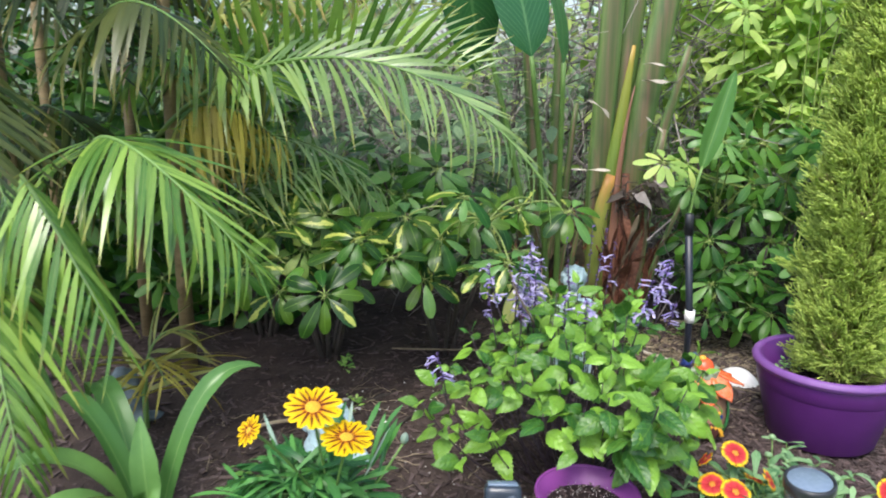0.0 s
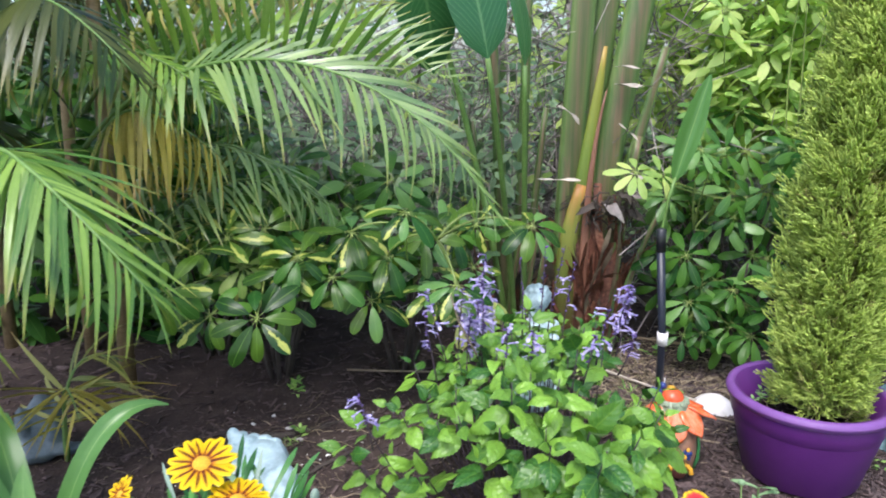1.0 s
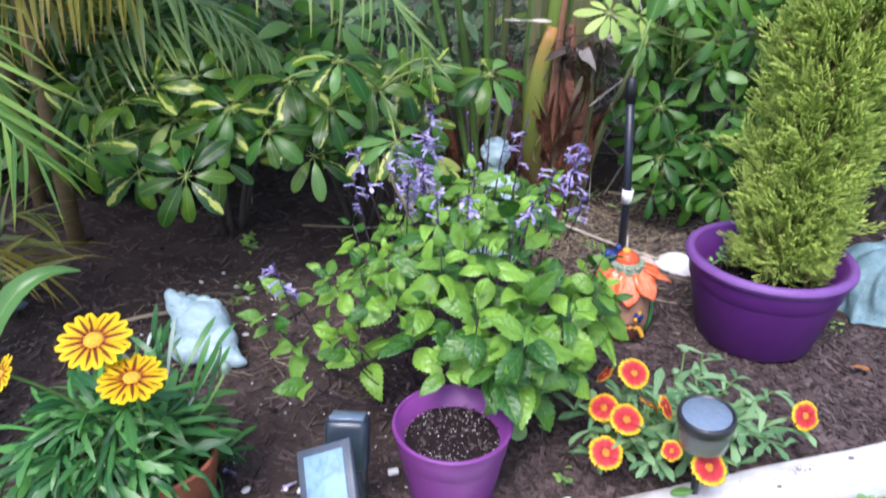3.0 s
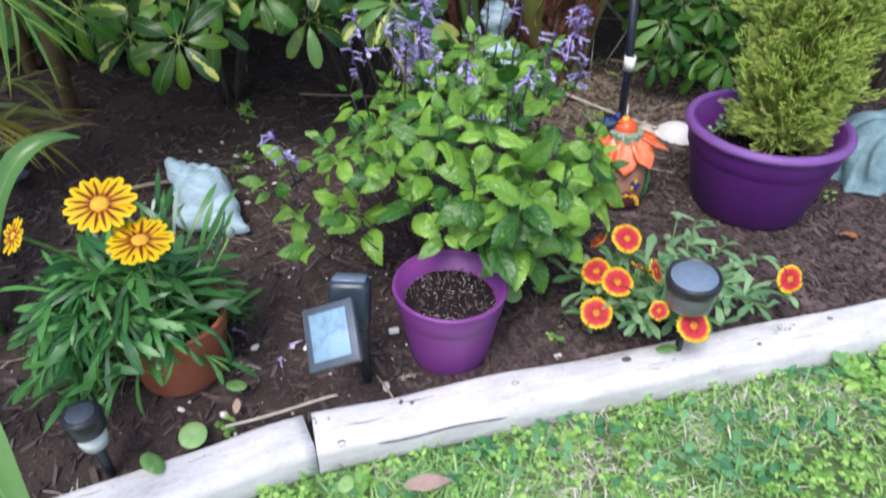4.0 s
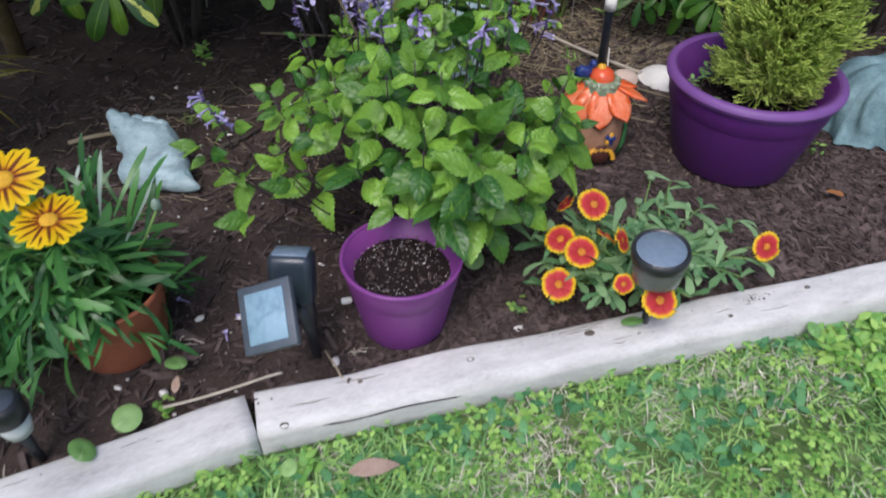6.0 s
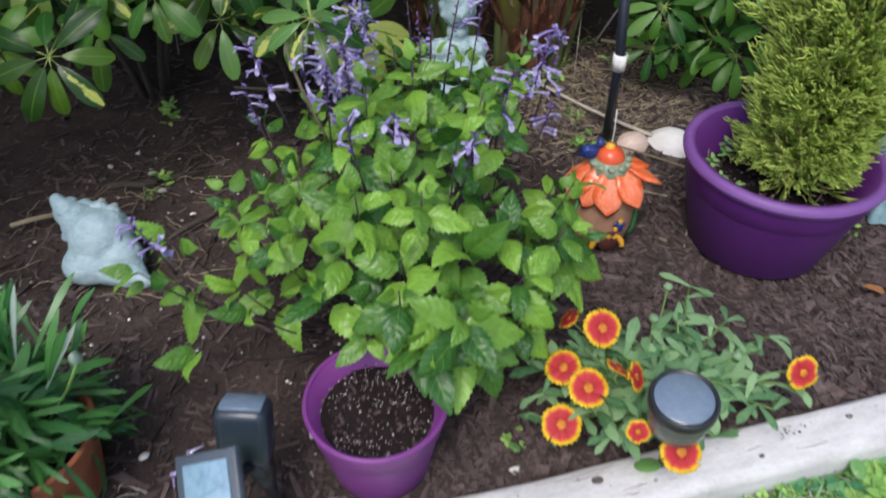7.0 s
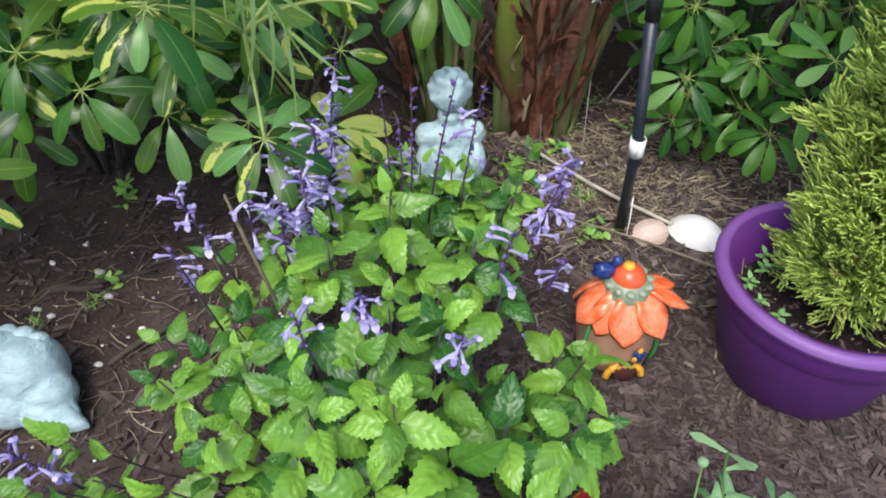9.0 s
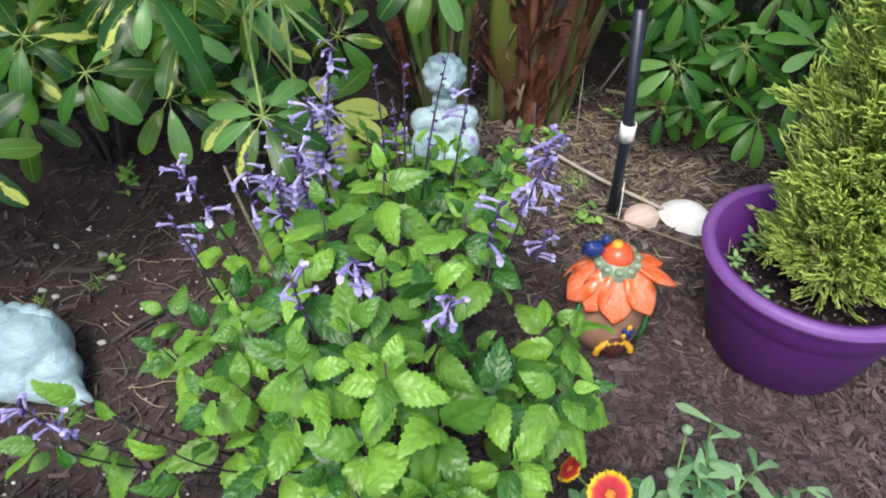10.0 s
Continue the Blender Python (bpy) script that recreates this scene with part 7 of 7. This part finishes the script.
    for x, y, z, dx, dz in ((-0.065, -0.09, 0.90, -0.5, 1.0), (-0.05, -0.10, 0.70, -1.0, 0.05), (0.06, -0.06, 1.10, 0.9, 0.2), (0.06, -0.06, 1.04, 1.0, -0.1), (0.20, -0.03, 0.80, 0.9, 0.4), (0.14, -0.05, 0.72, 1.0, -0.3), (0.16, -0.05, 0.84, -0.6, 0.5)):
        vs, fs, uv = leaf(r.uniform(0.10, 0.17), r.uniform(0.018, 0.030), lance, r.uniform(-0.3, 1.2), 0.5, 7, 0, 0.2)
        part("dry_tip", Build().add(vs, fs, uv).mesh("dry_tip", M_PALE_STRAW), ob, orient((x, y, z), (dx, -0.2, dz), (0, -0.4, 1)))
    for k in range(9):
        a = k * 0.75
        vs, fs, uv = leaf(r.uniform(0.09, 0.15), r.uniform(0.03, 0.05), oval, r.uniform(0.6, 1.6), 0.6, 7, 0, 0.25)
        part("dead_bract", Build().add(vs, fs, uv).mesh("dead_bract", M_BARK if k % 3 else M_TWIG), ob, orient((0.07 + 0.05 * math.cos(a), -0.05 + 0.03 * math.sin(a), r.uniform(0.57, 0.66)), (math.cos(a), -0.5 + math.sin(a), r.uniform(-0.5, 0.5)), (r.gauss(0, 0.5), -0.6, 0.8)), "curled dark dead bract")
    nest = Build()
    for _ in range(260):
        a, z = r.uniform(0, 6.3), r.gauss(0.60, 0.03)
        p = Vector((0.06 + 0.09 * math.cos(a), -0.02 + 0.08 * math.sin(a), z))
        q = p + Vector((r.gauss(0, 0.05), r.gauss(0, 0.04), r.gauss(-0.015, 0.03)))
        nest.add(*tube([p, (p + q) / 2 + Vector((0, 0, 0.012)), q], r.uniform(0.0014, 0.0034), 4))
    part("fibres", nest.mesh("fibres", M_BARK), ob, label="tangle of brown fibres", kind="stuff")
    # side shoots with paddle leaves
    for a, b, c, d, L, W, ahead, up in (((-0.26, -0.06, 0), (-0.30, -0.12, 0.4), (-0.36, -0.40, 0.8), (-0.42, -0.52, 1.12), 0.60, 0.20, (-0.15, -0.1, 1), (0.3, -1, 0.2)), ((-0.24, -0.04, 0), (-0.24, -0.1, 0.4), (-0.28, -0.3, 0.7), (-0.30, -0.42, 1.10), 0.6, 0.15, (0.05, 0.1, 1), (1, -0.5, 0.2)), ((-0.28, 0.0, 0), (-0.36, -0.1, 0.5), (-0.50, -0.2, 1.1), (-0.66, -0.34, 1.52), 0.48, 0.22, (0.30, -0.20, -0.85), (0.3, -1, 0.3))):
        stalk(a, b, c, d, 0.013, mat=M_GREENSTEM, flat=1.0, taper=0.6)
        vs, fs, uv = paddle(L, W)
        part("leaf_blade", Build().add(vs, fs, uv).mesh("leaf_blade", L_BOP), ob, orient(d, ahead, up))
    for x in (-0.22, -0.18, -0.28):
        stalk((x, -0.06, -0.02), (x - 0.02, -0.08, 0.15), (x - 0.02, -0.1, 0.3), (x + 0.02, -0.12, 0.5), 0.018, "shoot", taper=0.4)
    return ob


def young_clump():
    """A smaller clump with olive stalks in split brown sheaths."""
    ob = thing("bird_of_paradise", "young bird of paradise clump with split brown sheaths", "tropical plant", m=Matrix.Translation((0.42, 2.90, 0)))
    r = random.Random(31)
    for a, b, c, w in (((-0.03, 0, 0.4), (-0.05, 0, 0.8), (-0.12, 0.02, 1.5), 0.034), ((0.03, 0.0, 0.4), (0.03, 0.0, 0.8), (0.04, 0.03, 1.5), 0.030), ((0.07, 0.03, 0.3), (0.08, 0.03, 0.6), (0.12, 0.04, 0.95), 0.022), ((-0.08, 0.03, 0.3), (-0.10, 0.03, 0.5), (-0.16, 0.04, 0.9), 0.020)):
        pts = bezier((a[0], a[1], -0.03), a, b, c, 10)
        part("leaf_stalk", Build().add(*tube(pts, [w * (1 - 0.05 * i) for i in range(11)], 10)).mesh("leaf_stalk", M_PETIOLE), ob)
    for k in range(70):
        a, z = r.uniform(0, 6.3), r.uniform(-0.02, 0.24)
        vs, fs, uv = leaf(r.uniform(0.10, 0.36), r.uniform(0.010, 0.050), lance, r.uniform(-0.9, 0.7), 0.6, 9, 0.08, r.uniform(0.1, 0.4))
        part("sheath", Build().add(vs, fs, uv).mesh("sheath", (M_FIBRE, M_BARK, M_FIBRE, M_STRAW, M_BARK)[k % 5]), ob, orient((0.095 * math.cos(a), 0.06 * math.sin(a), z), (0.25 * math.cos(a) + r.gauss(0, 0.2), 0.25 * math.sin(a), 1), sph(a + r.gauss(0, 0.4), 0)))
    return ob


bird_of_paradise()
young_clump()
shoot = thing("paddle_leaf_shoot", "single upright glossy paddle leaf beside the pole", "plant", m=Matrix.Translation((0.86, 2.44, 0)))
part("stalk", Build().add(*tube([(0.020, -0.034, -0.01), (0.016, -0.030, 0.24), (-0.012, -0.034, 0.60), (0.0, -0.04, 0.70), (0.015, -0.04, 0.765)], 0.005, 6)).mesh("stalk", M_GREENSTEM), shoot)
vs, fs, uv = leaf(0.34, 0.104, lambda v: max(0.05, math.sin(math.pi * min(1, v ** 0.9)) ** 0.6), 0.10, 0.85, 14, 0, 0.04)
part("leaf_blade", Build().add(vs, fs, uv).mesh("leaf_blade", L_STRAP), shoot, orient((0.012, -0.04, 0.75), (0.24, -0.02, 0.97), (-0.35, -0.9, 0.1)))

# ---- pennywort and little weeds ----
penny = kinds("leaf", L_PENNY, [(lambda v, f, u: (v, f, u))(*lathe([(0.0, 0.0), (0.008, 0.0015), (0.015, 0.0015), (0.0205, -0.002)], 18))])
for k, (x, y, z, s, ax, ay) in enumerate(((0.462, 1.54, 0.03, 1.15, 25, 5), (-0.152, 1.137, 0.026, 1.25, 15, -10), (-0.197, 1.066, 0.040, 1.15, 40, 10), (-0.101, 1.26, 0.025, 1.0, 20, 0), (0.770, 1.367, 0.03, 1.1, 30, 0), (-0.205, 0.945, -0.035, 1.15, 20, 5), (0.13, 1.075, -0.03, 0.8, 20, 0), (-0.23, 0.985, -0.025, 0.5, 20, 0), (1.16, 1.39, -0.02, 0.9, 25, 5), (0.55, 1.405, 0.02, 0.6, 25, 20), (0.52, 1.55, 0.03, 0.6, 60, 0))):
    ob = thing("pennywort", "round glossy green pennywort leaf on thin stalk", "weed", m=Matrix.Translation((x, y, z)), group="pennywort leaves")
    part("leaf", penny[0][3], ob, pose(0, 0, 0, ax, ay, k * 50) @ Matrix.Scale(s, 4))
    foot = (bed_height(x, y) if y > edge_y(x) else (TIMBER_TOP if y > edge_y(x) - 0.08 else lawn_height(x, y))) - z - 0.006
    part("stalk", Build().add(*tube([(0.004, 0.01, foot), (0, 0.004, foot * 0.5), (0, 0, 0)], 0.0014, 5)).mesh("stalk", M_GREENSTEM), ob)
r = random.Random(88)
wl = kinds("leaf", L_CLOVER, [leaf(0.022, 0.012, oval, 0.5, 0.2, 4)])
for x, y, n, s in ((-0.29, 2.18, 16, 1.1), (-0.36, 2.50, 22, 1.3), (-0.105, 1.18, 12, 0.9), (0.545, 1.43, 10, 0.9), (0.80, 2.36, 16, 1.2), (0.76, 2.70, 18, 1.2), (0.62, 2.62, 14, 1.1), (-0.55, 1.75, 18, 1.2), (1.40, 2.02, 10, 0.9), (1.0, 2.85, 14, 1.4), (1.20, 1.375, 90, 1.25), (1.30, 1.40, 90, 1.4), (1.25, 1.30, 80, 1.2), (1.40, 1.42, 70, 1.3), (0.16, 1.08, 12, 1.2), (0.56, 1.18, 16, 1.3)):
    ob = thing("weed", "small bright green weed sprouting from the ground", "weed", m=Matrix.Translation((x, y, bed_height(x, y) if y > edge_y(x) else lawn_height(x, y))), group="small weeds")
    foliage(ob, "leaf", [(wl[0], orient((r.gauss(0, 0.013 * s * (1.5 if n > 60 else 1)), r.gauss(0, 0.013 * s * (1.5 if n > 60 else 1)), r.uniform(0.0, 0.028 * s)), sph(r.uniform(0, 6.3), r.uniform(0.0, 1.0)), scale=s * r.uniform(0.7, 1.2))) for _ in range(n)])
tuft = kinds("blade", L_CLOVER, [leaf(0.055, 0.0042, lance, bd, 0.3, 3, cols=THIN) for bd in (0.4, 1.0, 1.6)])
for x, y, n, s in ((0.80, 2.805, 24, 1.1), (0.812, 2.40, 22, 1.0), (0.811, 2.509, 18, 0.9), (0.896, 2.974, 18, 1.1), (-0.302, 2.127, 24, 0.7), (-0.409, 2.061, 14, 0.7)):
    ob = thing("grass_tuft", "small tuft of fine green grass in the litter", "grass", m=Matrix.Translation((x, y, bed_height(x, y))), group="grass tufts in the bed")
    foliage(ob, "blade", [(r.choice(tuft), orient((r.gauss(0, 0.010), r.gauss(0, 0.010), 0.0), sph(r.uniform(0, 6.3), r.uniform(0.3, 1.3)), scale=s * r.uniform(0.6, 1.2))) for _ in range(n)])

# ---- loose bits ----
def dry_leaf(x, y, z, L, W, az, label="curled tan dead leaf on the ground", mat=M_DEADLEAF):
    vs, fs, uv = leaf(L, W, oval, 0.5, 0.35, 8, 0, 0.05, 0.2)
    thing("dead_leaf", label, "leaf", m=pose(x, y, z, 4, 6, az), data=Build().add(vs, fs, uv).mesh("dead_leaf", mat), group="fallen leaves")


dry_leaf(0.235, 1.06, -0.018, 0.092, 0.034, -80, "tan dead leaf lying on the lawn")
dry_leaf(0.115, 0.93, -0.026, 0.065, 0.018, 20, "tan dead leaf lying on the lawn")
dry_leaf(-0.09, 1.20, 0.010, 0.04, 0.016, 10)
dry_leaf(1.376, 1.794, 0.010, 0.042, 0.028, 60, "small orange fallen leaf on mulch", surface("orange_dead_leaf", (0.3, (0.20, 0.07, 0.02)), (0.7, (0.42, 0.19, 0.06)), scale=30, rough=0.8, relief=0.3))
for pts, rad in (([(-0.10, 1.165, 0.016), (0.0, 1.185, 0.026), (0.075, 1.235, 0.022), (0.10, 1.24, 0.02)], 0.0026), ([(0.66, 2.72, 0.02), (0.85, 2.50, 0.022), (1.0, 2.38, 0.018)], 0.005), ([(0.55, 2.48, 0.012), (0.85, 2.36, 0.02), (1.13, 2.20, 0.012)], 0.003), ([(-0.58, 1.98, 0.02), (-0.53, 2.0, 0.026), (-0.47, 2.03, 0.02)], 0.006), ([(0.17, 1.30, 0.012), (0.20, 1.25, 0.02), (0.215, 1.225, 0.012)], 0.002), ([(-0.2, 2.62, 0.02), (0.05, 2.58, 0.03), (0.3, 2.60, 0.02)], 0.004), ([(0.95, 2.95, 0.02), (1.15, 2.85, 0.03), (1.3, 2.70, 0.02)], 0.006)):
    thing("stick", "thin pale dry stick lying on the bed", "stick", data=Build().add(*tube(bezier(*(pts if len(pts) == 4 else [pts[0], pts[1], pts[1], pts[2]]), 8), rad, 6)).mesh("stick", M_PALE_STRAW if rad in (0.005, 0.0026) else M_STRAW), group="dry sticks")
vs, fs = box(0.022, 0.012, 0.012, 0.003, 2)
thing("white_cap", "small white plastic tube piece beside the pot", "debris", m=pose(0.198, 1.435, 0.008, 0, 0, 15), data=Build().add(vs, fs).mesh("white_cap", M_WHITE))

r = random.Random(5)
for x, y, n in ((-0.33, 1.02, 7), (0.22, 1.31, 5), (-0.12, 1.33, 4)):
    tuft = thing("dry_roots", "tuft of pale dry root fibres on the mulch", "litter", m=Matrix.Translation((x, y, bed_height(x, y) + 0.004)), group="dry root tufts")
    for _ in range(n):
        p = Vector((r.gauss(0, 0.006), r.gauss(0, 0.006), 0.002))
        q = p + Vector((r.gauss(0, 0.022), r.gauss(0, 0.014), r.uniform(0.0, 0.022)))
        part("fibre", Build().add(*tube([p, (p + q) / 2 + Vector((0, 0, 0.008)), q], 0.0012, 4)).mesh("fibre", M_PALE_STRAW), tuft)

# ---- thicket behind, with gaps to the sky ----
r = random.Random(55)
b = Build()
for _ in range(1500):
    x, y = r.uniform(-4.2, 4.6), r.uniform(3.15, 5.2)
    z = r.uniform(0.0, 2.2)
    L = r.uniform(0.25, 0.9)
    az, el = r.uniform(0, 6.3), r.gauss(0.7, 0.6)
    d = sph(az, el)
    p = Vector((x, y, z))
    bow = Vector((r.gauss(0, 0.08), r.gauss(0, 0.08), r.gauss(-0.02, 0.06)))
    rad = r.choice((0.002, 0.003, 0.004, 0.007))
    b.add(*tube([p, p + d * L * 0.5 + bow, p + d * L], [rad, rad * 0.8, rad * 0.4], 4))
for _ in range(1500):
    p = Vector((r.uniform(-0.6, 1.6), r.uniform(2.98, 3.5), r.uniform(0.1, 1.7)))
    q = p + sph(r.uniform(0, 6.3), r.gauss(0.5, 0.7)) * r.uniform(0.15, 0.55)
    b.add(*tube([p, (p + q) / 2 + Vector((r.gauss(0, 0.04), 0, r.gauss(0, 0.04))), q], [r.choice((0.002, 0.003, 0.0045)), 0.0025, 0.0012], 4))
for _ in range(22):
    x, y = r.uniform(-4.2, 4.6), r.uniform(3.6, 5.2)
    t = Vector((x + r.gauss(0, 0.3), y, r.uniform(1.6, 3.0)))
    b.add(*tube([(x, y, 0), ((x + t.x) / 2 + r.gauss(0, 0.08), y, t.z / 2), t], [0.022, 0.016, 0.008], 6))
thing("twig_thicket", "tangle of dry grey twigs and stems behind the bed", "thicket", data=b.mesh("twig_thicket", M_TWIG), kind="stuff")


def leaf_mass(count, region, data, mat, name, label, seed):
    r, b = random.Random(seed), Build()
    for _ in range(count):
        p = Vector(region(r))
        b.add(*data, orient(p, sph(r.uniform(0, 6.3), r.uniform(-0.9, 0.7)), (r.gauss(0, 0.4), -0.5, 1), r.uniform(0.6, 1.5)))
    return thing(name, label, "thicket", data=b.mesh(name, mat), kind="stuff")


small_leaf = leaf(0.075, 0.032, oval, 0.5, 0.2, 4, cols=THIN)
leaf_mass(8000, lambda r: (r.uniform(-4.2, 4.6), r.uniform(3.3, 5.2), abs(r.gauss(0, 1.0))), small_leaf, L_BACK, "thicket_foliage", "dense green foliage of the background thicket", 61)
leaf_mass(6200, lambda r: (r.gauss(1.9, 0.7), r.uniform(3.05, 4.0), r.gauss(1.25, 0.35)), small_leaf, L_LIME, "lime_thicket_foliage", "bright lime-green foliage with sunlit brightness in its colour", 62)
leaf_mass(11000, lambda r: (r.uniform(-7, 8), r.uniform(5.2, 7.0), abs(r.gauss(0, 1.2))), leaf(0.17, 0.08, oval, 0.5, 0.2, 3, cols=THIN), L_BACK, "far_foliage", "distant dark green foliage", 63)
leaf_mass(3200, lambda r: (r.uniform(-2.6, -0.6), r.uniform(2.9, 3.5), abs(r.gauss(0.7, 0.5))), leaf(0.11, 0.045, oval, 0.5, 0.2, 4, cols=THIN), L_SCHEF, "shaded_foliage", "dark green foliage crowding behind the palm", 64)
leaf_mass(2600, lambda r: (r.uniform(1.15, 2.5), r.uniform(2.85, 3.15), r.gauss(1.15, 0.22)), small_leaf, L_LIME, "lime_thicket_foliage", "bright lime-green foliage with sunlit brightness in its colour", 65)
leaf_mass(450, lambda r: (r.uniform(-0.7, 0.45), r.uniform(2.7, 3.1), r.gauss(0.72, 0.14)), small_leaf, L_BACK, "thicket_foliage", "dense green foliage of the background thicket", 66)
for x, y, a in ((-0.03, 1.34, 20), (0.0, 1.42, 120), (-0.13, 1.44, 70), (0.62, 2.02, 10)):
    ob = thing("fallen_floret", "faded lavender floret fallen on the mulch", "flower", m=pose(x, y, bed_height(x, y) + 0.010, 0, 0, a) @ Matrix.Scale(1.4, 4), data=FLORET, group="fallen florets")
r = random.Random(91)
for k, (x, y) in enumerate(((-0.02, 1.405), (-0.205, 1.222), (-0.12, 1.215), (0.01, 1.40), (-0.10, 1.40), (0.55, 1.375), (0.19, 1.29), (-0.40, 2.32), (-0.45, 2.25))):
    vs, fs = blob(r.uniform(0.006, 0.010), 2, 0.35, 2.5, (1.3, 0.8, 0.5), k * 3.1)
    thing("shell_fragment", "small broken white shell fragment on dark mulch", "shell", m=pose(x, y, bed_height(x, y) + 0.006, r.uniform(-20, 20), 0, r.uniform(0, 180)), data=Build().add(vs, fs).mesh("shell_fragment", M_SHELL), group="shell fragments")
